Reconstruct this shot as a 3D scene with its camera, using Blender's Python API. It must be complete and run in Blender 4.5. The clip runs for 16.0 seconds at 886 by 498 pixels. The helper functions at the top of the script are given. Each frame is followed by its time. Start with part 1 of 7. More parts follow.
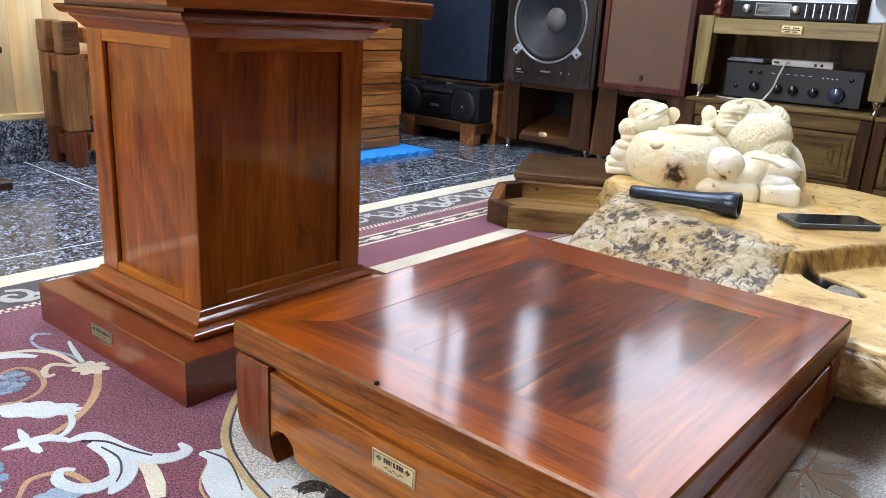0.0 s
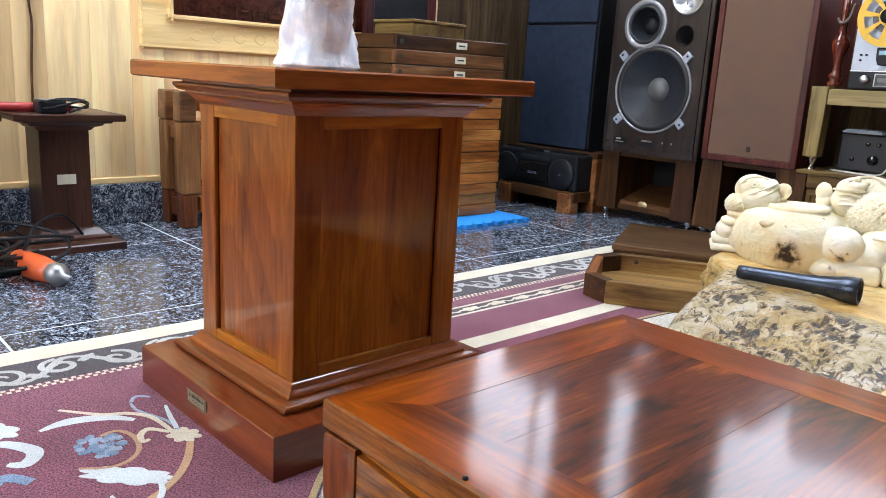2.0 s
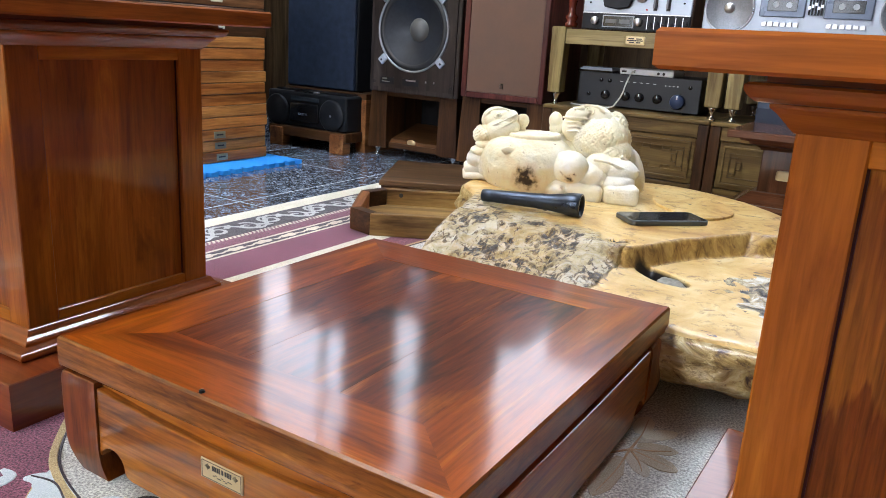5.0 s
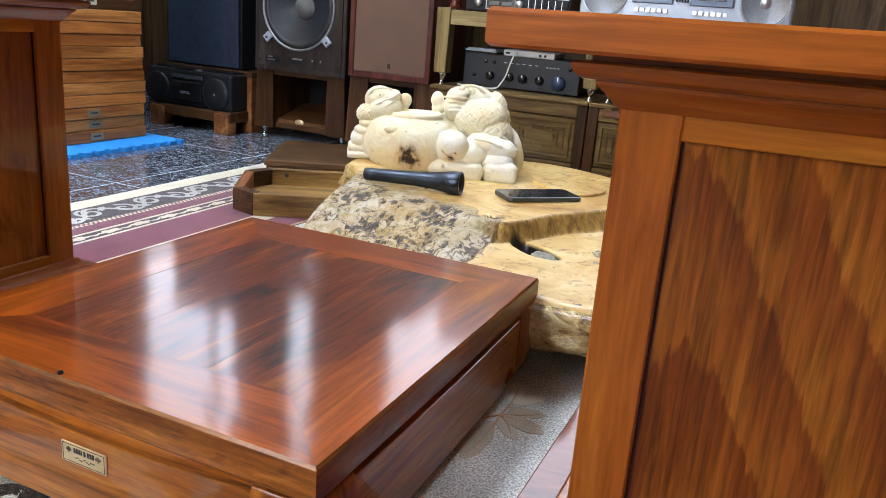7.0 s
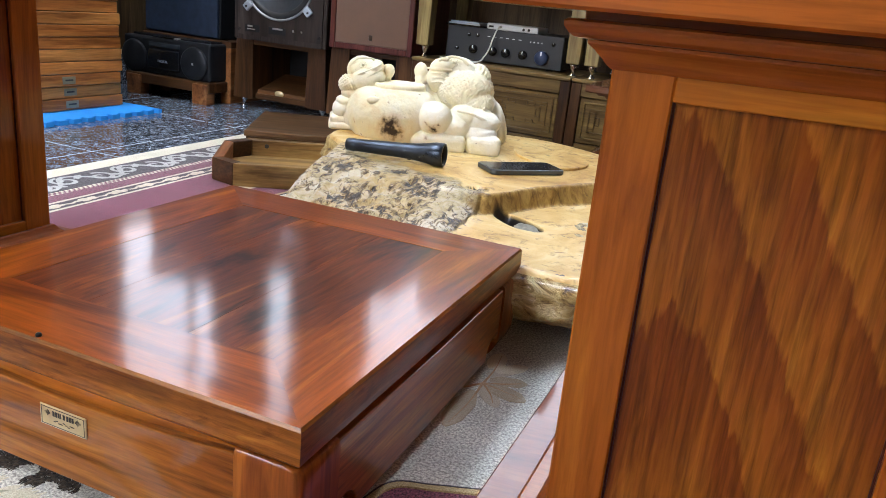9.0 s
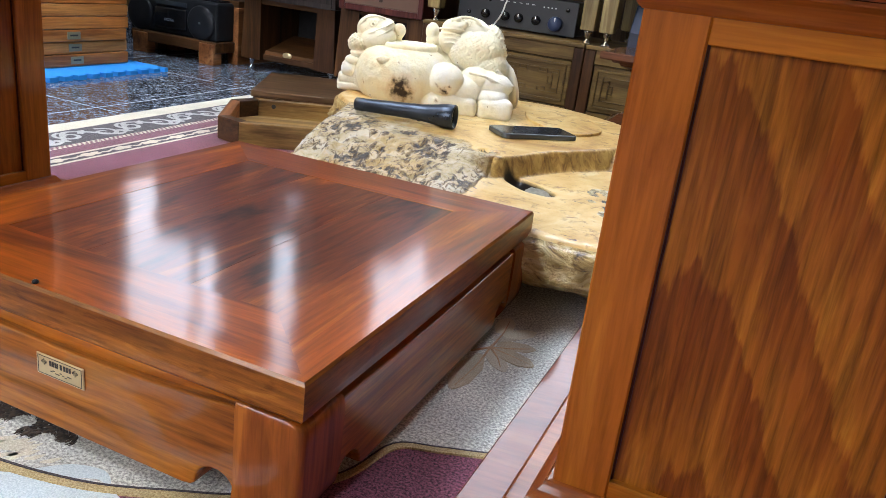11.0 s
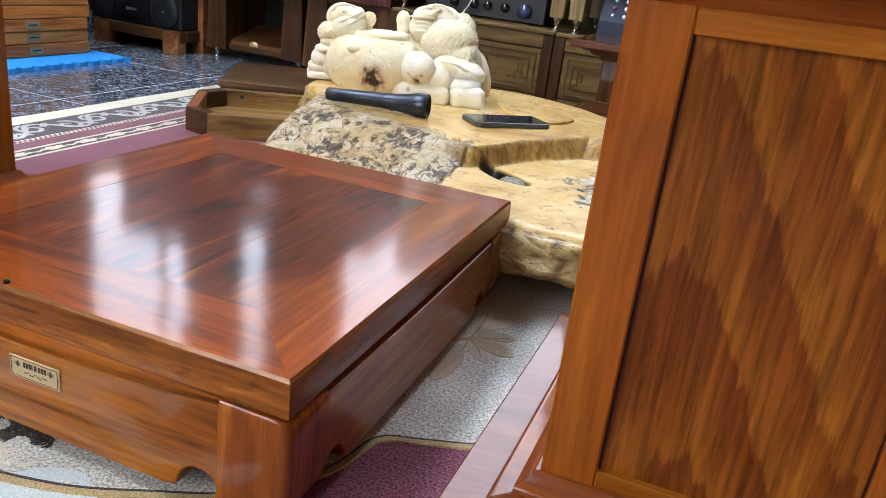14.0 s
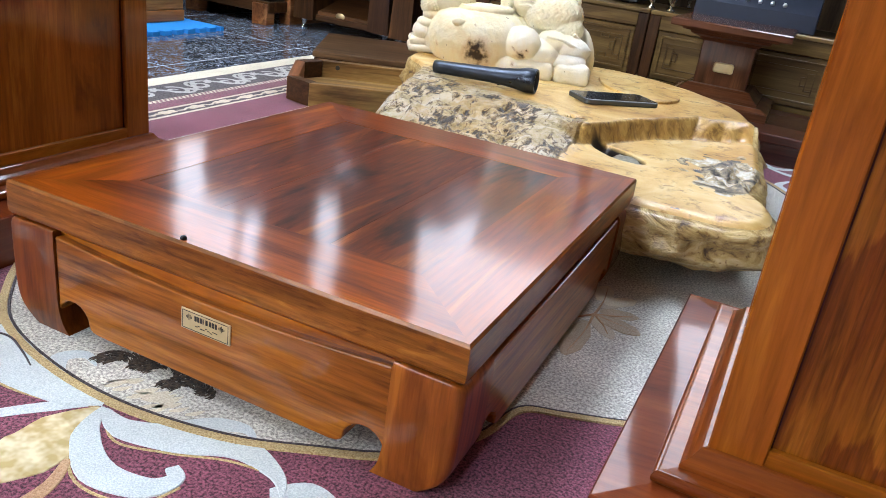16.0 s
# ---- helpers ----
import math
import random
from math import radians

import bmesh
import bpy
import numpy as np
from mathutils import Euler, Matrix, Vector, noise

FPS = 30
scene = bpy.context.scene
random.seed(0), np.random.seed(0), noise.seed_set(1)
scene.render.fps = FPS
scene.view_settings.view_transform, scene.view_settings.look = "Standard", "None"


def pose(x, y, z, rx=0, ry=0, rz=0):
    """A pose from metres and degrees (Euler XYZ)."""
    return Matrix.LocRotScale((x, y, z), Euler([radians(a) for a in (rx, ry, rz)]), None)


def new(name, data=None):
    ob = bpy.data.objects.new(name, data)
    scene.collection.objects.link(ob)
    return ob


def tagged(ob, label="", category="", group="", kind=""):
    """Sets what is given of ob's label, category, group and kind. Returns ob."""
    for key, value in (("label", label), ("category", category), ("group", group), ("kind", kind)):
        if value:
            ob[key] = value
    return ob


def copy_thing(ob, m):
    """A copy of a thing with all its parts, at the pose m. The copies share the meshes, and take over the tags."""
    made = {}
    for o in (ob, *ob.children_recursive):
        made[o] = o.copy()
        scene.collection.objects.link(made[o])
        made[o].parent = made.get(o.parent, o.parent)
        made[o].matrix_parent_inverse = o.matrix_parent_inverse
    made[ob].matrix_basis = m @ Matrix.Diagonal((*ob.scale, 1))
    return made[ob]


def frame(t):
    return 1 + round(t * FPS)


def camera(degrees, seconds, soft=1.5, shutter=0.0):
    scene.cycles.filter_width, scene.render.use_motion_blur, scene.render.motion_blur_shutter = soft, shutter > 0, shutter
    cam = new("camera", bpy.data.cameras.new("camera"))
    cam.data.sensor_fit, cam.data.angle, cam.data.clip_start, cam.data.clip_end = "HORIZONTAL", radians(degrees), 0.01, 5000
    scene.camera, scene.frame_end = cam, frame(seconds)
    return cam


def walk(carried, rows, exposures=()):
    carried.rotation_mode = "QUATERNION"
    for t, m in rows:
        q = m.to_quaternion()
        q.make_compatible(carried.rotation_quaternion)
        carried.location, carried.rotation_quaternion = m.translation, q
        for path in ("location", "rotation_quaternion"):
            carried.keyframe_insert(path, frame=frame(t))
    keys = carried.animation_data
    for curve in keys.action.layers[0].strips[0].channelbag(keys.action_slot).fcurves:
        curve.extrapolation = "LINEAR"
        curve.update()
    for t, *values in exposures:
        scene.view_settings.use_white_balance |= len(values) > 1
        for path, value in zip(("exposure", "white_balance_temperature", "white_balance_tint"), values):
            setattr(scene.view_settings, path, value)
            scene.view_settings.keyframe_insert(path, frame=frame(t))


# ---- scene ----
cam = camera(60.3, 16.0, soft=0.9)
PATH = [
    (0, 0.6745, -0.4546, 0.4883, 40.736, -16.962, -3.100),
    (0.5, 0.6818, -0.4368, 0.4993, 45.337, -15.039, -2.884),
    (1, 0.6417, -0.4511, 0.5191, 49.848, -13.199, -2.556),
    (1.5, 0.6369, -0.4381, 0.5043, 49.528, -13.103, -2.946),
    (2, 0.6527, -0.4372, 0.5063, 47.961, -12.815, -3.134),
    (2.5, 0.6766, -0.4208, 0.5087, 44.774, -12.844, -3.346),
    (3, 0.6955, -0.4164, 0.5145, 41.813, -13.237, -3.362),
    (3.5, 0.7040, -0.4230, 0.4989, 38.799, -13.941, -3.528),
    (4, 0.7155, -0.4182, 0.4955, 36.645, -14.636, -3.481),
    (4.5, 0.7304, -0.4213, 0.4954, 34.386, -15.280, -3.523),
    (5, 0.7369, -0.4323, 0.4897, 32.160, -15.739, -3.427),
    (5.2, 0.7449, -0.4352, 0.4922, 30.893, -15.893, -3.572),
    (7.3, 0.7757, -0.4343, 0.4880, 24.155, -16.688, -4.954),
    (7.5, 0.7718, -0.4378, 0.4855, 23.866, -16.780, -5.211),
    (8, 0.7767, -0.4286, 0.4854, 23.484, -17.117, -5.597),
    (8.5, 0.7667, -0.4370, 0.4777, 23.555, -17.564, -5.617),
    (9, 0.7704, -0.4359, 0.4763, 23.287, -18.111, -5.689),
    (9.5, 0.7710, -0.4330, 0.4736, 23.245, -18.751, -6.022),
    (10, 0.7772, -0.4180, 0.4651, 23.539, -19.451, -6.760),
    (12.3, 0.7320, -0.4211, 0.4464, 24.203, -21.154, -6.759),
    (12.5, 0.7359, -0.4181, 0.4460, 23.713, -21.238, -6.579),
    (13, 0.7451, -0.4125, 0.4461, 22.656, -21.263, -6.487),
    (13.5, 0.7440, -0.4155, 0.4478, 21.910, -21.064, -6.543),
    (14, 0.7458, -0.4186, 0.4524, 21.564, -20.846, -6.862),
    (14.5, 0.7529, -0.4185, 0.4505, 21.664, -20.849, -7.485),
    (15, 0.7448, -0.4225, 0.4499, 22.789, -21.257, -8.106),
    (15.5, 0.7057, -0.4520, 0.4393, 24.277, -22.012, -8.386),
    (16, 0.6613, -0.4632, 0.4363, 26.024, -23.066, -7.548),
]
walk(cam, [(t, pose(x, y, z, 90 + pitch, roll, yaw)) for t, x, y, z, yaw, pitch, roll in PATH])

# ---- light ----
world = bpy.data.worlds.new("world")
scene.world = world
world.use_nodes = True
sky = world.node_tree.nodes.new("ShaderNodeTexSky")
sky.sky_type = "NISHITA"
sky.sun_disc = False
sky.sun_elevation, sky.sun_rotation = radians(40), radians(200)
world.node_tree.links.new(sky.outputs[0], world.node_tree.nodes["Background"].inputs[0])
world.node_tree.nodes["Background"].inputs[1].default_value = 0.12
scene.view_settings.exposure = -0.20


# ---- materials ----
def nodes_of(name):
    m = bpy.data.materials.new(name)
    m.use_nodes = True
    nt = m.node_tree
    return m, nt, nt.nodes["Principled BSDF"]


def link(nt, a, b):
    nt.links.new(a, b)


def noise_node(nt, vec, scale, detail=5.0, rough=0.55, distortion=0.0):
    n = nt.nodes.new("ShaderNodeTexNoise")
    n.inputs["Scale"].default_value = scale
    n.inputs["Detail"].default_value = detail
    n.inputs["Roughness"].default_value = rough
    n.inputs["Distortion"].default_value = distortion
    if vec is not None:
        link(nt, vec, n.inputs["Vector"])
    return n.outputs["Fac"]


def ramp(nt, fac, stops):
    r = nt.nodes.new("ShaderNodeValToRGB")
    e = r.color_ramp.elements
    while len(e) < len(stops):
        e.new(0.5)
    for k, (p, c) in enumerate(stops):
        e[k].position = p
        e[k].color = (*c, 1) if len(c) == 3 else c
    link(nt, fac, r.inputs[0])
    return r.outputs[0]


def mix(nt, fac, a, b, mode="MIX"):
    m = nt.nodes.new("ShaderNodeMix")
    m.data_type, m.blend_type = "RGBA", mode
    for slot, v in ((0, fac), (6, a), (7, b)):
        if hasattr(v, "links"):
            link(nt, v, m.inputs[slot])
        else:
            m.inputs[slot].default_value = v if slot == 0 else (*v, 1)
    return m.outputs[2]


def coords(nt, scale=(1, 1, 1), shift=True):
    t = nt.nodes.new("ShaderNodeTexCoord")
    mp = nt.nodes.new("ShaderNodeMapping")
    mp.inputs["Scale"].default_value = scale
    if shift:
        oi = nt.nodes.new("ShaderNodeObjectInfo")
        sc = nt.nodes.new("ShaderNodeVectorMath")
        sc.operation = "SCALE"
        sc.inputs[0].default_value = (7.0, 11.0, 5.0)
        link(nt, oi.outputs["Random"], sc.inputs["Scale"])
        ad = nt.nodes.new("ShaderNodeVectorMath")
        ad.operation = "ADD"
        link(nt, t.outputs["Object"], ad.inputs[0])
        link(nt, sc.outputs[0], ad.inputs[1])
        link(nt, ad.outputs[0], mp.inputs["Vector"])
    else:
        link(nt, t.outputs["Object"], mp.inputs["Vector"])
    return mp.outputs[0]


def bump(nt, bsdf, height, strength, distance=0.001):
    b = nt.nodes.new("ShaderNodeBump")
    b.inputs["Strength"].default_value = strength
    b.inputs["Distance"].default_value = distance
    link(nt, height, b.inputs["Height"])
    link(nt, b.outputs[0], bsdf.inputs["Normal"])


def set_coat(b, weight, rough):
    b.inputs["Coat Weight"].default_value = weight
    b.inputs["Coat Roughness"].default_value = rough


def wood(name, dark, mid, light, grain="x", size=1.0, rough=0.35, coat=0.0, coat_rough=0.08, fibre=0.35, across=13.0, figure=0.0, wavy=1.0, streak=0.75, along=1.3):
    """Wood with its grain along one axis of its thing: broad figure, streaks, fine fibres, uneven lacquer."""
    m, nt, b = nodes_of(name)
    k = "xyz".index(grain)
    def stretched(a, l):
        s = [a / size] * 3
        s[k] = l / size
        return coords(nt, s)
    f0 = noise_node(nt, stretched(across * 0.35, 0.9), 1.0, 3.0, 0.5, 1.0)
    f1 = noise_node(nt, stretched(across, along), 1.0, 6.0, 0.62, 1.1 * wavy)
    fs = noise_node(nt, stretched(across * 3.2, along * 1.7), 1.0, 4.0, 0.6, 0.4 * wavy)
    f2 = noise_node(nt, stretched(190.0, 11.0), 1.0, 3.0, 0.65, 0.2)
    f3 = noise_node(nt, coords(nt, (1.7, 1.7, 1.7)), 1.5, 2.0)
    c1 = ramp(nt, f1, [(0.34, dark), (0.46, mid), (0.54, mid), (0.66, light)])
    c0 = ramp(nt, f0, [(0.38, (0.72, 0.66, 0.62)), (0.5, (1.0, 1.0, 1.0)), (0.64, (1.22, 1.25, 1.25))])
    c = mix(nt, 1.0, c1, c0, "MULTIPLY")
    if figure:
        # plain-sawn growth rings: nested arches, wavering along the board
        ring = nt.nodes.new("ShaderNodeMath")
        ring.operation = "MULTIPLY_ADD"
        tc = nt.nodes.new("ShaderNodeTexCoord")
        sep = nt.nodes.new("ShaderNodeSeparateXYZ")
        heart = nt.nodes.new("ShaderNodeVectorMath")
        heart.inputs[1].default_value = (-0.0052, 0.0, 0.11)
        link(nt, tc.outputs["Object"], heart.inputs[0])
        link(nt, heart.outputs[0], sep.inputs[0])
        lean = nt.nodes.new("ShaderNodeMath")
        lean.operation = "MULTIPLY_ADD"
        lean.inputs[1].default_value = 0.16
        link(nt, sep.outputs["Z"], lean.inputs[0])
        link(nt, sep.outputs["X"], lean.inputs[2])
        sq = nt.nodes.new("ShaderNodeMath")
        sq.operation = "MULTIPLY_ADD"
        link(nt, lean.outputs[0], sq.inputs[0])
        link(nt, lean.outputs[0], sq.inputs[1])
        sq.inputs[2].default_value = 0.0009
        rt = nt.nodes.new("ShaderNodeMath")
        rt.operation = "SQRT"
        link(nt, sq.outputs[0], rt.inputs[0])
        arch = nt.nodes.new("ShaderNodeMath")
        arch.operation = "MULTIPLY_ADD"
        link(nt, rt.outputs[0], arch.inputs[0])
        arch.inputs[1].default_value = 20.6
        rise = nt.nodes.new("ShaderNodeMath")
        rise.operation = "MULTIPLY_ADD"
        link(nt, sep.outputs["Z"], rise.inputs[0])
        rise.inputs[1].default_value = 7.0
        link(nt, noise_node(nt, stretched(3.0, 1.6), 2.0, 3.0, 0.5, 0.6), rise.inputs[2])
        link(nt, rise.outputs[0], arch.inputs[2])
        link(nt, arch.outputs[0], ring.inputs[0])
        ring.inputs[1].default_value = 1.0
        fl = nt.nodes.new("ShaderNodeMath")
        fl.operation = "MULTIPLY"
        link(nt, noise_node(nt, stretched(140.0, 16.0), 1.0, 3.0, 0.6), fl.inputs[0])
        fl.inputs[1].default_value = 0.5
        link(nt, fl.outputs[0], ring.inputs[2])
        fr = nt.nodes.new("ShaderNodeMath")
        fr.operation = "FRACT"
        link(nt, ring.outputs[0], fr.inputs[0])
        cr = ramp(nt, fr.outputs[0], [(0.0, (0.68, 0.53, 0.50)), (0.07, (1.22, 1.34, 1.20)), (0.32, (1.10, 1.13, 1.08)), (0.62, (0.84, 0.74, 0.70)), (1.0, (0.68, 0.53, 0.50))])
        c = mix(nt, figure, c, cr, "MULTIPLY")
    cs = ramp(nt, fs, [(0.36, (0.50, 0.42, 0.38)), (0.48, (1.0, 1.0, 1.0))])
    c = mix(nt, streak, c, cs, "MULTIPLY")
    c2 = ramp(nt, f2, [(0.3, (1 - fibre,) * 3), (0.62, (1.0, 1.0, 1.0))])
    c = mix(nt, 1.0, c, c2, "MULTIPLY")
    link(nt, c, b.inputs["Base Color"])
    rr = ramp(nt, f3, [(0.3, (rough * 0.85,) * 3), (0.7, (rough * 1.2,) * 3)])
    link(nt, rr, b.inputs["Roughness"])
    bump(nt, b, f2, 0.10, 0.0005)
    set_coat(b, coat, coat_rough)
    b.inputs["Specular IOR Level"].default_value = 0.2
    if coat > 0.5:
        b.inputs["Specular IOR Level"].default_value = 0.08
        b.inputs["Coat IOR"].default_value = 1.5
        wv = noise_node(nt, stretched(9.0, 3.0), 1.0, 1.5, 0.4, 0.5)
        cb = nt.nodes.new("ShaderNodeBump")
        cb.inputs["Strength"].default_value = 0.17
        cb.inputs["Distance"].default_value = 0.006
        link(nt, wv, cb.inputs["Height"])
        link(nt, cb.outputs[0], b.inputs["Coat Normal"])
    return m


def plain(name, colour, rough=0.5, metal=0.0, vary=0.12, scale=30.0, bumpy=0.05, coat=0.0, coat_rough=0.1):
    """Paint, plastic, cloth or metal: one colour with faint blotches and grain."""
    m, nt, b = nodes_of(name)
    v = coords(nt)
    f = noise_node(nt, v, scale, 4.0)
    g = noise_node(nt, v, scale * 14, 2.0)
    lo = tuple(c * (1 - vary) for c in colour)
    hi = tuple(min(1, c * (1 + vary)) for c in colour)
    link(nt, ramp(nt, f, [(0.3, lo), (0.7, hi)]), b.inputs["Base Color"])
    link(nt, ramp(nt, f, [(0.3, (rough * 0.85,) * 3), (0.7, (min(1, rough * 1.15),) * 3)]), b.inputs["Roughness"])
    b.inputs["Metallic"].default_value = metal
    if bumpy:
        bump(nt, b, g, bumpy, 0.001)
    set_coat(b, coat, coat_rough)
    return m


def granite(name):
    m, nt, b = nodes_of(name)
    v = coords(nt)
    f = noise_node(nt, v, 95.0, 3.0, 0.7, 1.5)
    g = noise_node(nt, v, 38.0, 4.0, 0.6, 0.8)
    h = noise_node(nt, v, 3.0, 3.0)
    c = ramp(nt, f, [(0.36, (0.014, 0.017, 0.023)), (0.47, (0.06, 0.07, 0.09)), (0.55, (0.22, 0.25, 0.30)), (0.65, (0.66, 0.71, 0.78))])
    d = ramp(nt, g, [(0.38, (0.4, 0.42, 0.46)), (0.62, (1.1, 1.1, 1.1))])
    c = mix(nt, 1.0, c, d, "MULTIPLY")
    link(nt, c, b.inputs["Base Color"])
    link(nt, ramp(nt, h, [(0.3, (0.10,) * 3), (0.7, (0.18,) * 3)]), b.inputs["Roughness"])
    return m


def carpet_pile(name, a, c, scale=620.0, stain=0.25):
    m, nt, b = nodes_of(name)
    v = coords(nt, shift=False)
    f = noise_node(nt, v, scale, 2.0, 0.7)
    g = noise_node(nt, v, 9.0, 4.0)
    col = ramp(nt, f, [(0.37, a), (0.63, c)])
    col = mix(nt, 1.0, col, ramp(nt, g, [(0.3, (1 - stain,) * 3), (0.7, (1.08, 1.08, 1.08))]), "MULTIPLY")
    link(nt, col, b.inputs["Base Color"])
    b.inputs["Roughness"].default_value = 0.95
    b.inputs["Specular IOR Level"].default_value = 0.15
    b.inputs["Sheen Weight"].default_value = 0.25
    bump(nt, b, f, 0.6, 0.002)
    return m


def glow(name, colour, strength):
    m, nt, b = nodes_of(name)
    b.inputs["Base Color"].default_value = (*colour, 1)
    b.inputs["Emission Color"].default_value = (*colour, 1)
    b.inputs["Emission Strength"].default_value = strength
    return m


RED_D, RED_M, RED_L = (0.13, 0.023, 0.002), (0.31, 0.063, 0.004), (0.49, 0.142, 0.009)
red_x = wood("varnished_redwood_x", RED_D, RED_M, RED_L, "x", 1.0, 0.35, 0.9, 0.105, 0.4, streak=0.55)
red_y = wood("varnished_redwood_y", RED_D, RED_M, RED_L, "y", 1.0, 0.35, 0.9, 0.105, 0.4, streak=0.55)
AMB_D, AMB_M, AMB_L = (0.28, 0.070, 0.006), (0.42, 0.126, 0.010), (0.52, 0.185, 0.016)
apron_x = wood("brown_orange_redwood_x", (0.14, 0.038, 0.005), (0.35, 0.108, 0.011), (0.49, 0.172, 0.017), "x", 1.0, 0.35, 0.8, 0.09, 0.5, 24.0, streak=0.7, along=1.8)
apron_y = wood("brown_orange_redwood_y", (0.14, 0.038, 0.005), (0.35, 0.108, 0.011), (0.49, 0.172, 0.017), "y", 1.0, 0.35, 0.8, 0.09, 0.5, 24.0, streak=0.7, along=1.8)
leg_z = wood("brown_orange_redwood_z", (0.13, 0.032, 0.006), (0.28, 0.074, 0.010), (0.40, 0.125, 0.016), "z", 1.0, 0.35, 0.8, 0.09, 0.4, 14.0, streak=0.4, along=2.2)
amber_x = wood("amber_redwood_x", AMB_D, AMB_M, AMB_L, "x", 1.0, 0.35, 0.8, 0.07, 0.3, streak=0.25, along=2.5, wavy=1.5)
amber_z = wood("amber_redwood_z", (0.21, 0.048, 0.005), (0.33, 0.088, 0.008), (0.42, 0.130, 0.012), "z", 1.0, 0.35, 0.8, 0.07, 0.3, streak=0.2, along=2.5, wavy=1.5)
plinth_x = wood("glossy_red_brown_x", (0.10, 0.018, 0.006), (0.165, 0.032, 0.008), (0.22, 0.052, 0.012), "x", 1.0, 0.35, 0.9, 0.06, 0.25, streak=0.2, along=2.0)
plinth_y = wood("glossy_red_brown_y", (0.10, 0.018, 0.006), (0.165, 0.032, 0.008), (0.22, 0.052, 0.012), "y", 1.0, 0.35, 0.9, 0.06, 0.25, streak=0.2, along=2.0)
deep_x = wood("dark_redwood_x", (0.035, 0.009, 0.006), (0.08, 0.022, 0.012), (0.13, 0.04, 0.02), "x", 1.0, 0.4, 0.8, 0.12)
deep_z = wood("dark_redwood_z", (0.035, 0.009, 0.006), (0.08, 0.022, 0.012), (0.13, 0.04, 0.02), "z", 1.0, 0.4, 0.6, 0.15)
walnut_x = wood("walnut_x", (0.028, 0.011, 0.004), (0.072, 0.029, 0.009), (0.135, 0.056, 0.019), "x", 1.0, 0.45, 0.25, 0.2)
walnut_y = wood("walnut_y", (0.028, 0.011, 0.004), (0.072, 0.029, 0.009), (0.135, 0.056, 0.019), "y", 1.0, 0.45, 0.25, 0.2)
walnut_z = wood("walnut_z", (0.028, 0.011, 0.004), (0.072, 0.029, 0.009), (0.135, 0.056, 0.019), "z", 1.0, 0.45, 0.25, 0.2)
brown_z = wood("brown_panelling_z", (0.05, 0.03, 0.014), (0.10, 0.062, 0.03), (0.16, 0.10, 0.05), "z", 1.0, 0.5, 0.1, 0.3)
umber_brown_x = wood("umber_brown_x", (0.05, 0.026, 0.012), (0.12, 0.064, 0.028), (0.19, 0.105, 0.047), "x", 1.0, 0.4, 0.4, 0.15)
teak_x = wood("teak_x", (0.20, 0.11, 0.032), (0.36, 0.21, 0.07), (0.50, 0.33, 0.12), "x", 1.0, 0.45, 0.2, 0.2)
teak_y = wood("teak_y", (0.10, 0.035, 0.012), (0.24, 0.09, 0.03), (0.36, 0.16, 0.06), "y", 1.0, 0.45, 0.2, 0.2)
olive_x = wood("olive_lacquered_wood_x", (0.17, 0.12, 0.042), (0.26, 0.19, 0.072), (0.34, 0.255, 0.105), "x", 1.0, 0.42, 0.3, 0.2, 0.2)
olive_z = wood("olive_lacquered_wood_z", (0.17, 0.12, 0.042), (0.26, 0.19, 0.072), (0.34, 0.255, 0.105), "z", 1.0, 0.42, 0.3, 0.2, 0.2)
drawer_x = wood("brown_olive_wood_x", (0.10, 0.060, 0.018), (0.18, 0.112, 0.035), (0.26, 0.170, 0.056), "x", 1.0, 0.45, 0.25, 0.2, 0.25)
pine_z = wood("pale_pine_z", (0.90, 0.60, 0.27), (0.98, 0.73, 0.38), (0.98, 0.79, 0.46), "z", 1.6, 0.4, 0.35, 0.2, 0.10, streak=0.22)
pine_y = wood("pale_pine_y", (0.78, 0.50, 0.20), (0.88, 0.63, 0.29), (0.92, 0.72, 0.38), "y", 1.6, 0.4, 0.35, 0.2, 0.10, streak=0.3)
granite_m = granite("dark_polished_granite")
joint_m = plain("pale_tile_grout", (0.52, 0.53, 0.53), 0.8)
ceiling_paint = plain("dull_ceiling_paint", (0.16, 0.157, 0.15), 0.7, vary=0.05, scale=4)
white_paint = plain("white_paint", (0.78, 0.77, 0.74), 0.6, vary=0.04, scale=4)
black_m = plain("black_plastic", (0.012, 0.013, 0.015), 0.4, vary=0.3)
black_gloss = plain("glossy_black_plastic", (0.008, 0.009, 0.011), 0.12, vary=0.2, bumpy=0)
blueblack = plain("blue_black_grille_cloth", (0.017, 0.026, 0.046), 0.6, vary=0.3, bumpy=0.2)
for _m in (black_m, blueblack):
    _m.node_tree.nodes["Principled BSDF"].inputs["Specular IOR Level"].default_value = 0.2
grille_m = plain("brown_grille_cloth", (0.140, 0.078, 0.052), 0.9, vary=0.12, scale=12, bumpy=0.4)
silver_m = plain("brushed_silver", (0.62, 0.63, 0.65), 0.32, 1.0, vary=0.06)
silver_paint = plain("silver_paint", (0.40, 0.445, 0.51), 0.35, 0.3, vary=0.04)
chrome_m = plain("chrome", (0.75, 0.75, 0.76), 0.12, 1.0, vary=0.03, bumpy=0)
brass_m = plain("pale_brass", (0.62, 0.50, 0.28), 0.32, 0.55, vary=0.08, scale=60)
cream_m = plain("cream_paper", (0.72, 0.68, 0.52), 0.6, vary=0.05)
ink_m = plain("dark_ink", (0.03, 0.025, 0.02), 0.6, bumpy=0)
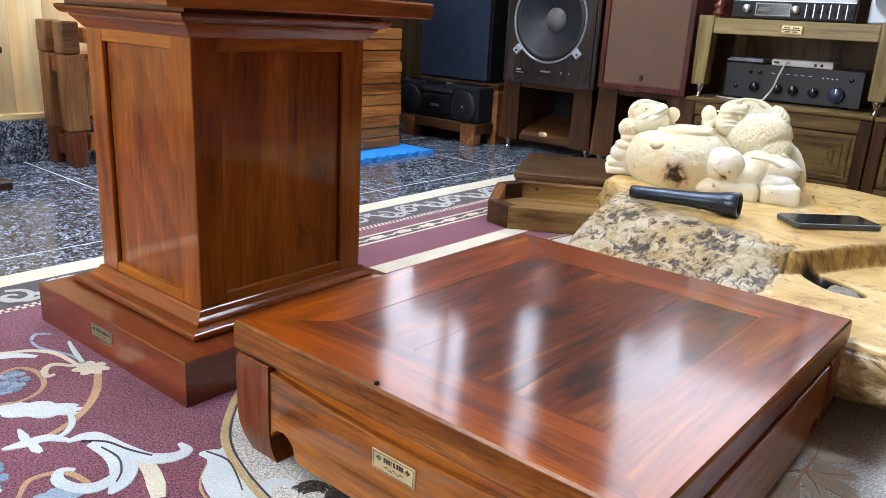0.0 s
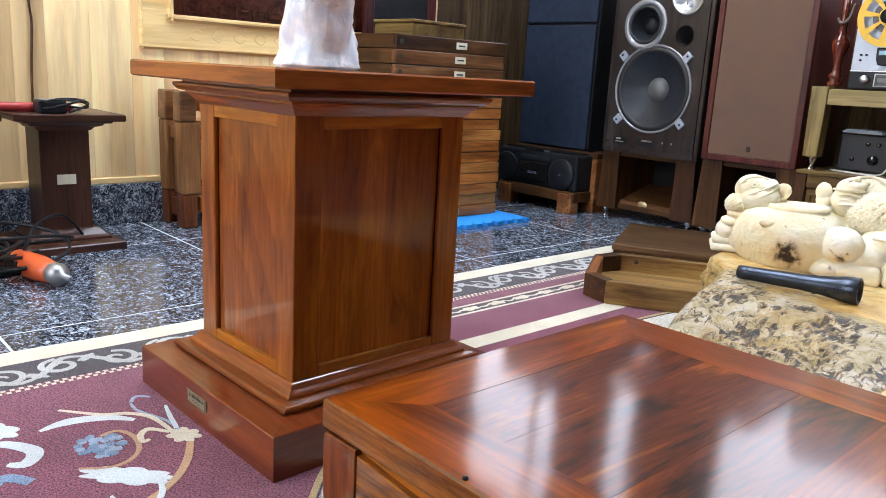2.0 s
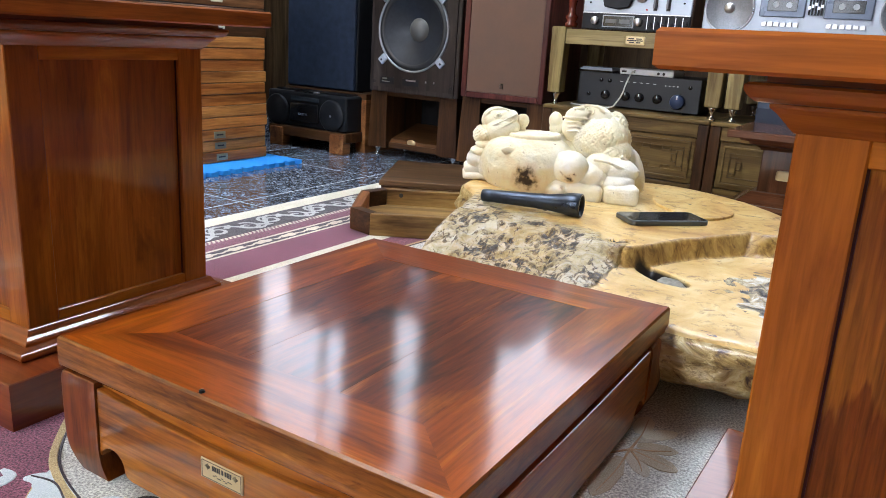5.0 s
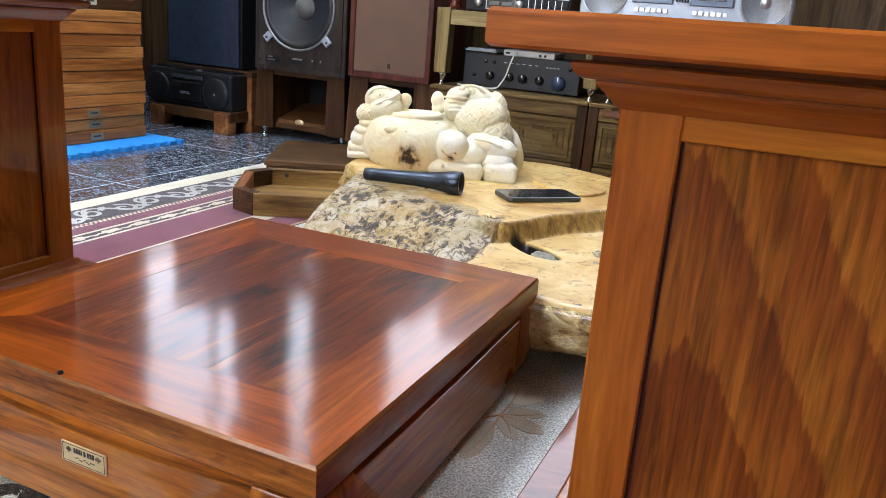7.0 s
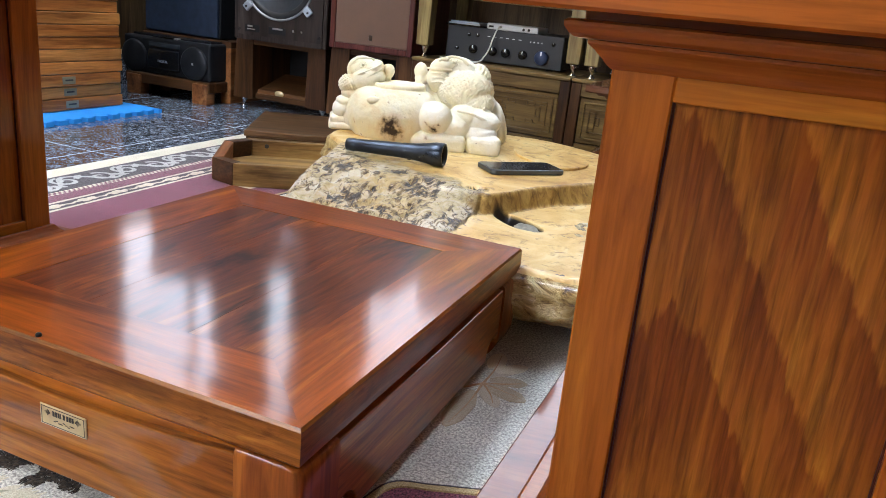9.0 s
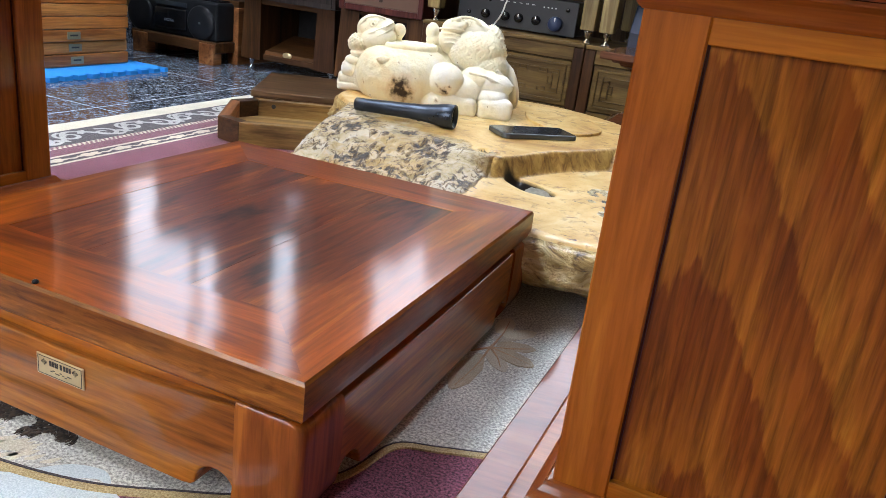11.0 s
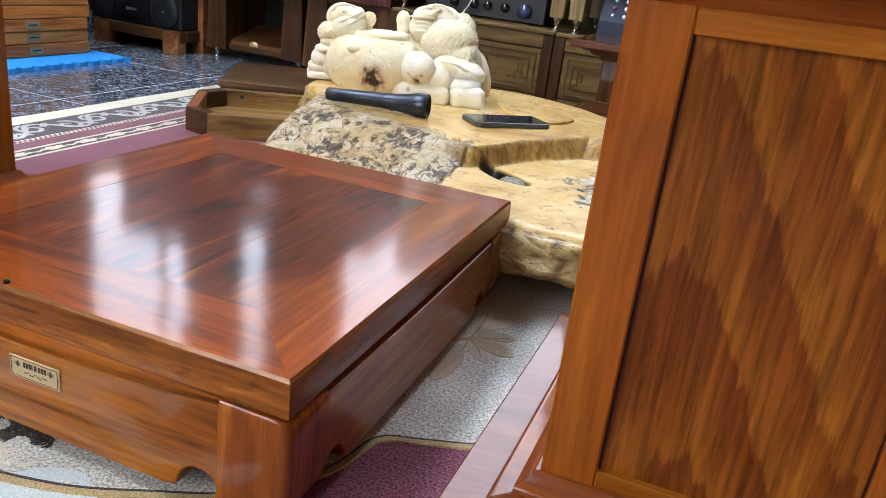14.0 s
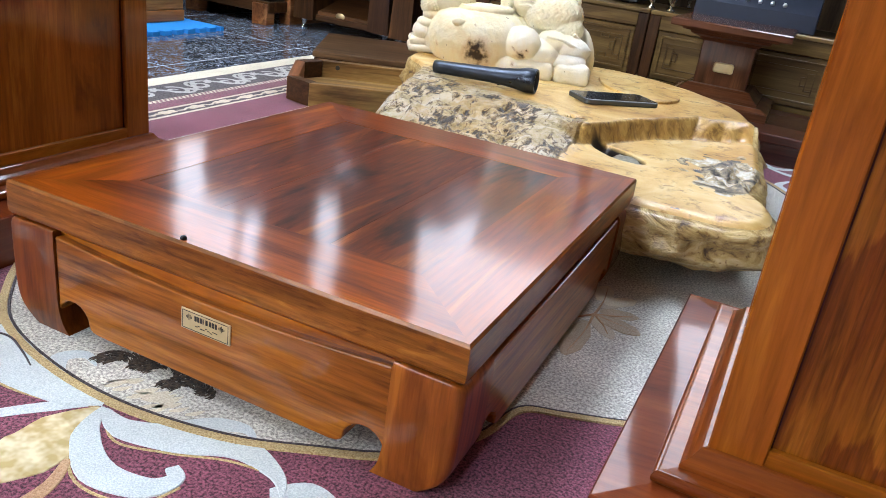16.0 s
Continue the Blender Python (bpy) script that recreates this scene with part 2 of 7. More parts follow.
red_plastic = plain("red_plastic", (0.55, 0.05, 0.05), 0.4)
orange_plastic = plain("orange_plastic", (0.75, 0.12, 0.03), 0.45)
blue_foam = plain("blue_foam", (0.02, 0.30, 0.80), 0.75, vary=0.08)
yellow_m = plain("yellow_reel_plastic", (0.80, 0.47, 0.02), 0.35, vary=0.06)


# ---- building helpers ----
def thing(name, label, category, at=(0, 0, 0), turn=(0, 0, 0), group=""):
    e = new(name)
    e.matrix_basis = pose(*at, *turn)
    e.empty_display_size = 0.05
    return tagged(e, label, category, group)


def part(name, bm, material, parent, label="", smooth=False):
    me = bpy.data.meshes.new(name)
    bmesh.ops.recalc_face_normals(bm, faces=bm.faces)
    bm.to_mesh(me)
    bm.free()
    for m in material if isinstance(material, (list, tuple)) else (material,):
        me.materials.append(m)
    if smooth:
        me.polygons.foreach_set("use_smooth", [True] * len(me.polygons))
    ob = new(name, me)
    if parent is not None:
        ob.parent = parent
    if label:
        ob["label"] = label
    return ob


def box(x0, x1, y0, y1, z0, z1, bevel=0.0, segments=2, bm=None):
    own = bmesh.new()
    bmesh.ops.create_cube(own, size=1.0, matrix=Matrix.LocRotScale(((x0 + x1) / 2, (y0 + y1) / 2, (z0 + z1) / 2), None, (x1 - x0, y1 - y0, z1 - z0)))
    if bevel:
        bmesh.ops.bevel(own, geom=own.edges[:], offset=bevel, segments=segments, affect="EDGES", profile=0.5)
    return join(bm, own)


def join(bm, own):
    if bm is None:
        return own
    me = bpy.data.meshes.new("tmp")
    own.to_mesh(me)
    own.free()
    bm.from_mesh(me)
    bpy.data.meshes.remove(me)
    return bm


def lathe(profile, axis="z", at=(0, 0, 0), steps=32, bm=None):
    """A turned body: profile of (radius, height) along an axis."""
    own = bmesh.new()
    rings = []
    for r, h in profile:
        if r < 1e-6:
            rings.append([own.verts.new((0, 0, h))])
        else:
            rings.append([own.verts.new((r * math.cos(2 * math.pi * k / steps), r * math.sin(2 * math.pi * k / steps), h)) for k in range(steps)])
    for a, b in zip(rings, rings[1:]):
        for k in range(steps):
            q = (k + 1) % steps
            if len(a) == 1 and len(b) > 1:
                own.faces.new((a[0], b[k], b[q]))
            elif len(b) == 1 and len(a) > 1:
                own.faces.new((a[k], a[q], b[0]))
            elif len(a) > 1:
                own.faces.new((a[k], a[q], b[q], b[k]))
    turn = {"z": Matrix(), "y": Matrix.Rotation(radians(90), 4, "X"), "x": Matrix.Rotation(radians(90), 4, "Y")}[axis]
    bmesh.ops.transform(own, matrix=Matrix.Translation(at) @ turn, verts=own.verts)
    return join(bm, own)


def tube(points, radius, sides=8, bm=None, closed=False):
    """A cable or rod through points."""
    own = bmesh.new()
    pts = [Vector(p) for p in points]
    rings = []
    n = len(pts)
    up = Vector((0.13, 0.21, 0.97))
    for k, p in enumerate(pts):
        d = (pts[min(k + 1, n - 1)] - pts[max(k - 1, 0)]).normalized()
        a = d.cross(up).normalized()
        b = d.cross(a)
        rings.append([own.verts.new(p + radius * (math.cos(2 * math.pi * j / sides) * a + math.sin(2 * math.pi * j / sides) * b)) for j in range(sides)])
    for r, s in zip(rings, rings[1:]):
        for j in range(sides):
            own.faces.new((r[j], r[(j + 1) % sides], s[(j + 1) % sides], s[j]))
    own.faces.new(rings[0])
    own.faces.new(rings[-1])
    return join(bm, own)


def curve_points(points, steps=8):
    """A smooth line (Catmull-Rom) through points."""
    pts = [Vector(p) for p in points]
    out = []
    for k in range(len(pts) - 1):
        p0, p1, p2, p3 = pts[max(k - 1, 0)], pts[k], pts[k + 1], pts[min(k + 2, len(pts) - 1)]
        for j in range(steps):
            t = j / steps
            out.append(0.5 * (2 * p1 + (p2 - p0) * t + (2 * p0 - 5 * p1 + 4 * p2 - p3) * t * t + (3 * p1 - p0 - 3 * p2 + p3) * t ** 3))
    return out + [pts[-1]]


def mould(profile, hu, hv, bm=None, close_top=False, close_bottom=False):
    """A moulding run round a rectangle: profile of (outward offset, height)."""
    own = bmesh.new()
    loops = []
    for r, z in profile:
        a, b = hu + r, hv + r
        loops.append([own.verts.new(p) for p in ((-a, -b, z), (a, -b, z), (a, b, z), (-a, b, z))])
    for p, q in zip(loops, loops[1:]):
        for k in range(4):
            own.faces.new((p[k], p[(k + 1) % 4], q[(k + 1) % 4], q[k]))
    if close_bottom:
        own.faces.new(loops[0])
    if close_top:
        own.faces.new(loops[-1])
    return join(bm, own)


def prism(outline, depth0, depth1, plane="xz", bm=None, bevel=0.0):
    """A board cut to an outline in a plane, between two depths across it."""
    own = bmesh.new()
    def place(a, b, d):
        return {"xz": (a, d, b), "xy": (a, b, d), "yz": (d, a, b)}[plane]
    f = own.faces.new([own.verts.new(place(a, b, depth0)) for a, b in outline])
    ext = bmesh.ops.extrude_face_region(own, geom=[f])
    vs = [g for g in ext["geom"] if isinstance(g, bmesh.types.BMVert)]
    s = depth1 - depth0
    bmesh.ops.translate(own, verts=vs, vec={"xz": (0, s, 0), "xy": (0, 0, s), "yz": (s, 0, 0)}[plane])
    if bevel:
        es = [e for e in own.edges if e.is_boundary is False and len(e.link_faces) == 2 and e.calc_face_angle(0) > 0.9]
        bmesh.ops.bevel(own, geom=es, offset=bevel, segments=2, affect="EDGES", profile=0.5)
    return join(bm, own)


def plate_with_bars(parent, name, at, w, h, normal="-y", bars=True, body=None, border=True):
    """A small engraved plate with bars for its writing. at: centre of its back."""
    ox, oy, oz = at
    t = 0.0016
    def bx(a0, a1, b0, b1, d0, d1, bv=0.0, bm=None):
        if normal == "-y":
            return box(ox + a0, ox + a1, oy - d1, oy - d0, oz + b0, oz + b1, bv, 1, bm)
        if normal == "+x":
            return box(ox + d0, ox + d1, oy + a0, oy + a1, oz + b0, oz + b1, bv, 1, bm)
    p = part(name, bx(-w / 2, w / 2, -h / 2, h / 2, 0, t, 0.0006), body or brass_m, parent, "pale brass maker's plate")
    if bars:
        bm = None
        for k in range(8):
            a = -0.215 + 0.056 * k + (0.02 if k > 4 else 0)
            bm = bx(a * w, (a + (0.018 if k == 3 else 0.042)) * w, 0.06 * h, 0.30 * h, t, t + 0.0003, 0, bm)
        for q in (-1, 1):
            bm = bx(-0.46 * w, 0.46 * w, (q * 0.42 - 0.012) * h, (q * 0.42 + 0.012) * h, t, t + 0.0003, 0, bm)
            bm = bx((q * 0.46 - 0.005) * w, (q * 0.46 + 0.005) * w, -0.42 * h, 0.42 * h, t, t + 0.0003, 0, bm)
        for k in range(5):
            hh = (0.10, 0.2, 0.3, 0.16, 0.08)[k]
            for s in (-1, 1):
                a = s * (0.28 + 0.025 * k) * w
                bm = bx(a - 0.006 * w, a + 0.006 * w, (0.16 - hh / 2) * h, (0.16 + hh / 2) * h, t, t + 0.0003, 0, bm)
        for k in range(9):
            a = (-0.2 + 0.05 * k) * w
            b = -0.2 * h + 0.06 * h * math.sin(k * 1.9)
            bm = bx(a, a + 0.045 * w, b, b + 0.035 * h, t, t + 0.0003, 0, bm)
        part("engraving", bm, ink_m, p, "dark engraved marks")
    return p


# ---- room ----
dim_wall = plain("brown_grey_paint", (0.20, 0.18, 0.155), 0.7, vary=0.1, scale=3)
dark_wall = plain("dark_brown_paint", (0.09, 0.07, 0.055), 0.7, vary=0.1, scale=3)
LEFT, RIGHT, BACK, FRONT, TOP = -1.76, 2.3, 2.5, -2.6, 2.8


def room():
    tagged(part("floor", box(LEFT - 0.1, RIGHT + 0.1, FRONT - 0.1, BACK + 0.1, -0.12, -0.0006), joint_m, None), "floor bed with pale grout under granite tiles", "floor", kind="structure")
    tagged(part("ceiling", box(LEFT - 0.1, RIGHT + 0.1, FRONT - 0.1, BACK + 0.1, TOP, TOP + 0.1), ceiling_paint, None), "plain dull grey painted ceiling", "ceiling", kind="structure")
    tagged(part("wall_west", box(LEFT - 0.12, LEFT - 0.012, FRONT, BACK, 0, TOP), pine_z, None), "wall clad in pale varnished pine boards", "wall", kind="structure")
    tagged(part("wall_east", box(RIGHT, RIGHT + 0.12, FRONT, BACK, 0, TOP), dark_wall, None), "plain dark brown painted wall", "wall", kind="structure")
    tagged(part("wall_south", box(LEFT - 0.12, RIGHT + 0.12, FRONT - 0.12, FRONT, 0, TOP), dim_wall, None), "plain brown-grey painted wall", "wall", kind="structure")
    # back wall with four tall window openings above the hi-fi row
    holes = ((-1.74, -1.60), (-1.28, -1.13), (-0.72, 0.16), (0.30, 0.86))
    z0, z1 = 0.90, 2.1
    bm = box(LEFT - 0.12, RIGHT + 0.12, BACK, BACK + 0.12, 0, z0)
    box(LEFT - 0.12, RIGHT + 0.12, BACK, BACK + 0.12, z1, TOP, bm=bm)
    edges = [LEFT - 0.12] + [v for h in holes for v in h] + [RIGHT + 0.12]
    for a, b in zip(edges[0::2], edges[1::2]):
        box(a, b, BACK, BACK + 0.12, z0, z1, bm=bm)
    tagged(part("wall_north", bm, brown_z, None), "brown wood-clad wall behind the hi-fi row", "wall", kind="structure")
    for k, (a, b) in enumerate(holes):
        window("window_%d" % (k + 1), (a, BACK, z0), b - a, z1 - z0, "north")
    window("window_5", (LEFT + 0.014, 2.02, 0.90), 0.46, 1.2, "west")
    # unseen south panel, added to light the fronts of pedestals and table
    window("window_6", (0.15, FRONT + 0.014, 0.55), 1.85, 1.7, "south")


def window(name, at, w, h, side):
    turn = {"north": 0, "west": 90, "south": 180}[side]
    e = new(name)
    e.matrix_basis = pose(*at, 0, 0, turn)
    tagged(e, "wide glowing fill panel added on the unseen south wall" if side == "south" else "tall narrow frosted window in a white frame", "window", kind="structure")
    f = 0.02
    bm = box(0, f, -0.008, 0.03, 0, h)
    box(w - f, w, -0.008, 0.03, 0, h, bm=bm)
    box(f, w - f, -0.008, 0.03, 0, f, bm=bm)
    box(f, w - f, -0.008, 0.03, h - f, h, bm=bm)
    part("window_frame", bm, white_paint, e)
    part("pane", box(f, w - f, 0.004, 0.012, f, h - f), south_fill if side == "south" else daylight_m, e, "bright pane: daylight, on the south side added fill")


daylight_m = glow("daylight_through_frosted_glass", (0.82, 0.87, 1.0), 5.2)
# glow of the added south panel, not a known window
south_fill = glow("south_fill_glow", (0.82, 0.88, 1.0), 10.0)
room()


def cladding():
    """Pine boards, skirting and a carved moulded panel on the west wall."""
    wall = bpy.data.objects["wall_west"]
    random.seed(4)
    y = -1.2
    while y < 2.49:
        w = random.choice((0.085, 0.1, 0.12))
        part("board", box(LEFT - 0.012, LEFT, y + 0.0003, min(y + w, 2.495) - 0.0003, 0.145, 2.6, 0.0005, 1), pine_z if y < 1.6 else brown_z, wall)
        y += w
    tagged(part("baseboard", box(LEFT - 0.012, LEFT + 0.012, FRONT, BACK, 0, 0.125, 0.002, 1), granite_m, None), "polished dark granite skirting along the pine wall", "skirting", kind="structure")
    tagged(part("trim", box(LEFT - 0.012, LEFT + 0.008, FRONT, BACK, 0.125, 0.145, 0.003, 1), pine_y, None), "narrow pine strip above the granite skirting", "trim", kind="structure")


cladding()


def wall_panel():
    p = thing("wall_panel", "large pine wall panel with carved leaf border and dark centre", "wall panel", (LEFT, 1.02, 0.95))
    for k, (hw, hh, w, d, m) in enumerate(((0.53, 0.405, 0.012, 0.012, pine_y), (0.44, 0.315, 0.022, 0.022, pine_y))):
        for s in (-1, 1):
            part("rail", mould_bar("y", 2 * hw, w, d, (0, 0, s * hh)), m, p)
            part("stile", mould_bar("z", 2 * hh, w, d, (0, s * hw, 0)), m, p)
    part("border_board", frame_board(0.44, 0.315, 0.53, 0.405, 0.008), pine_y, p)
    part("inner_field", box(0, 0.006, -0.43, 0.43, -0.305, 0.305), deep_x, p, "dark redwood centre panel")
    random.seed(9)
    bm = None
    for s in (-1, 1):
        for k in range(11):
            y = -0.38 + 0.076 * k
            for a in (-1, 1):
                pts = [(0.0068, y, s * 0.36), (0.0075, y + 0.015, s * 0.36 + a * 0.014), (0.0075, y + 0.03, s * 0.36 + a * 0.016), (0.0068, y + 0.044, s * 0.36 + a * 0.004)]
                bm = tube(curve_points(pts, 4), 0.0019, 6, bm)
    part("carving", bm, pine_y, p, "carved leaf scrolls", True)
    # fretwork strips in the dark field
    bm = None
    for k in range(14):
        y = -0.40 + 0.06 * k
        bm = box(0.006, 0.011, y, y + 0.045, -0.295, -0.289, bm=bm)
        bm = box(0.006, 0.011, y, y + 0.006, -0.295, -0.265, bm=bm)
        bm = box(0.006, 0.011, y + 0.02, y + 0.045, -0.275, -0.269, bm=bm)
    part("fretwork", bm, deep_x, p)


def mould_bar(axis, length, w, d, at):
    prof = [(-w / 2, 0), (-w / 2, d * 0.35), (-w * 0.2, d * 0.5), (-w * 0.1, d), (w * 0.2, d), (w * 0.32, d * 0.5), (w / 2, d * 0.4), (w / 2, 0)]
    if axis == "y":
        bm = prism([(b, a) for a, b in prof], -length / 2 - w / 2, length / 2 + w / 2, "xz")
    else:
        bm = prism([(b, a) for a, b in prof], -length / 2 - w / 2, length / 2 + w / 2, "xy")
    bmesh.ops.translate(bm, verts=bm.verts, vec=at)
    return bm


def frame_board(a0, b0, a1, b1, d):
    bm = box(0, d, -a1, a1, -b1, -b0)
    box(0, d, -a1, a1, b0, b1, bm=bm)
    box(0, d, -a1, -a0, -b0, b0, bm=bm)
    box(0, d, a0, a1, -b0, b0, bm=bm)
    return bm


wall_panel()


def ceiling_lights():
    light = glow("lit_diffuser", (0.74, 0.835, 1.0), 34.0)
    first = None
    for x, y in ((-0.85, 0.95), (-0.85, -0.55), (-0.85, 0.2), (0.62, 1.75)):
        if first is None:
            first = thing("ceiling_light", "square white ceiling light panel, lit", "ceiling light", (x, y, TOP), group="ceiling lights")
            part("frame", box(-0.32, 0.32, -0.32, 0.32, -0.03, 0.0, 0.004, 1), white_paint, first)
            part("diffuser", box(-0.29, 0.29, -0.29, 0.29, -0.034, -0.03), light, first, "glowing white diffuser")
        else:
            copy_thing(first, pose(x, y, TOP))


ceiling_lights()


# ---- the low display table ----
TX, TY = 0.5, 0.559


def low_table():
    t = thing("low_table", "low square redwood display table with glossy varnish and curved legs", "low table", (TX / 2, TY / 2, 0))
    a, b = TX / 2, TY / 2
    w = 0.086
    z0, z1 = 0.119, 0.156
    prof = [(-0.012, z0), (-0.004, z0), (-0.0005, z0 + 0.004), (0.0, z0 + 0.012), (-0.0005, z1 - 0.003), (-0.0025, z1)]
    # mitred border boards
    for k in range(4):
        bm = bmesh.new()
        hu, hv = a, b
        rows = []
        for r, z in prof + [(-w, z1), (-w, z0)]:
            rows.append([(-(hu + r), -(hv + r), z), (hu + r, -(hv + r), z), (hu + r, hv + r, z), (-(hu + r), hv + r, z)])
        p, q = k, (k + 1) % 4
        vs = [(bm.verts.new(row[p]), bm.verts.new(row[q])) for row in rows]
        for (a0, a1), (b0, b1) in zip(vs, vs[1:] + vs[:1]):
            bm.faces.new((a0, a1, b1, b0))
        bm.faces.new([v[0] for v in vs])
        bm.faces.new([v[1] for v in vs])
        board = part("border_board", bm, (red_x if k % 2 == 0 else red_y, edge_x if k % 2 == 0 else edge_y), t)
        for p in board.data.polygons:
            p.material_index = 0 if abs(p.normal.z) > 0.6 else 1
    # central planks, a hair below the border
    xs = (-a + w, -a + w + 0.105, -a + w + 0.232, a - w)
    for x0, x1 in zip(xs, xs[1:]):
        part("plank", box(x0 + 0.00005, x1 - 0.00005, -b + w + 0.0003, b - w - 0.0003, z0 + 0.004, z1 - 0.0003, 0.0002, 1), table_y, t)
    # recessed waist under the top
    part("waist", box(-a + 0.0095, a - 0.0095, -b + 0.0095, b - 0.0095, 0.085, z0), amber_x, t, "amber recessed waist")
    # aprons with cusped lower edges
    for k, (half, off, m) in enumerate(((a, b, red_x), (b, a, red_x), (a, b, red_x), (b, a, red_x))):
        leg = 0.062
        n = 14
        top = [(-half + leg + (2 * half - 2 * leg) * i / n, 0.113 - (0.003 if k % 2 else 0.009) * math.sin(math.pi * i / n)) for i in range(n + 1)]
        cusp = [(half - leg - 0.020 + 0.020 * math.cos(math.pi * i / 9), 0.028 + 0.0195 * math.sin(math.pi * i / 9)) for i in range(10)] + [(half - leg - 0.0415, 0.0245), (half - leg - 0.045, 0.0220), (half - leg - 0.052, 0.0207), (half - leg - 0.062, 0.0205)]
        low = cusp + [(-x, z) for x, z in reversed(cusp)]
        bm = prism(top + low, -off + 0.0015, -off + 0.03, "xz", bevel=0.0018)
        if k % 2:
            bmesh.ops.rotate(bm, verts=bm.verts, cent=(0, 0, 0), matrix=Matrix.Rotation(radians(90 * k), 3, "Z"))
        elif k == 2:
            bmesh.ops.rotate(bm, verts=bm.verts, cent=(0, 0, 0), matrix=Matrix.Rotation(radians(180), 3, "Z"))
        part("apron", bm, apron_x if k % 2 == 0 else apron_y, t)
    # cabriole legs: square in plan, bellied knees and drawn-in feet
    for sx in (-1, 1):
        for sy in (-1, 1):
            bm = bmesh.new()
            loops = []
            for out, inn, z in curve_points([(-0.012, 0.0615, 0.1187), (-0.005, 0.0615, 0.1178), (-0.0005, 0.0618, 0.1145), (0.0010, 0.062, 0.107), (0.0012, 0.062, 0.090), (0.0010, 0.062, 0.066), (0.0002, 0.062, 0.045), (-0.0030, 0.0635, 0.030), (-0.0100, 0.066, 0.018), (-0.0200, 0.071, 0.008), (-0.0310, 0.078, 0.0)], 3):
                X = [sx * (a + out), sx * (a - inn)]
                Y = [sy * (b + out * 0.12 + 0.0005), sy * (b - inn)]
                c = 0.007
                arc = [(X[0] - sx * c * (1 - math.sin(radians(22.5 * i))), Y[0] - sy * c * (1 - math.cos(radians(22.5 * i))), z) for i in range(5)]
                loops.append([bm.verts.new(v) for v in arc + [(X[0], Y[1], z), (X[1], Y[1], z), (X[1], Y[0], z)]])
            for p, q in zip(loops, loops[1:]):
                for i in range(8):
                    bm.faces.new((p[i], p[(i + 1) % 8], q[(i + 1) % 8], q[i]))
            bm.faces.new(loops[0])
            bm.faces.new(loops[-1])
            part("leg", bm, leg_z, t, smooth=True).data.set_sharp_from_angle(angle=radians(32))
    part("pin", lathe([(0.0, 0.0), (0.0028, 0.0), (0.0030, 0.0016), (0.0022, 0.0032), (0.0, 0.0038)], at=(0.219 - a, 0.0065 - b, z1 - 0.0004), steps=16), black_m, t, "small dark pin near the table edge", True)
    plate_with_bars(t, "name_plate", (0.250 - a, -b + 0.0015, 0.0825), 0.056, 0.021)


EDGE = (0.22, 0.068, 0.010), (0.33, 0.110, 0.015), (0.42, 0.155, 0.021)
edge_x = wood("brown_board_edge_x", *EDGE, "x", 1.0, 0.4, 0.6, 0.16, 0.55, 95.0, streak=0.35, along=20.0)
edge_y = wood("brown_board_edge_y", *EDGE, "y", 1.0, 0.4, 0.6, 0.16, 0.55, 95.0, streak=0.35, along=20.0)
table_y = wood("figured_redwood_y", (0.036, 0.007, 0.0015), (0.165, 0.030, 0.003), (0.35, 0.088, 0.006), "y", 1.0, 0.35, 0.9, 0.105, 0.5, 12.0, 0.0, 1.6, 0.5, 2.2)
low_table()


# ---- pedestals ----
olive_plate = plain("dull_olive_brass", (0.26, 0.23, 0.14), 0.4, 0.4, vary=0.08, scale=60)


def along_sides(ob):
    """The second material, grain across, goes on the two sides that face x."""
    for f in ob.data.polygons:
        f.material_index = 1 if abs(f.normal.x) > max(abs(f.normal.y), abs(f.normal.z) * 0.7) else 0


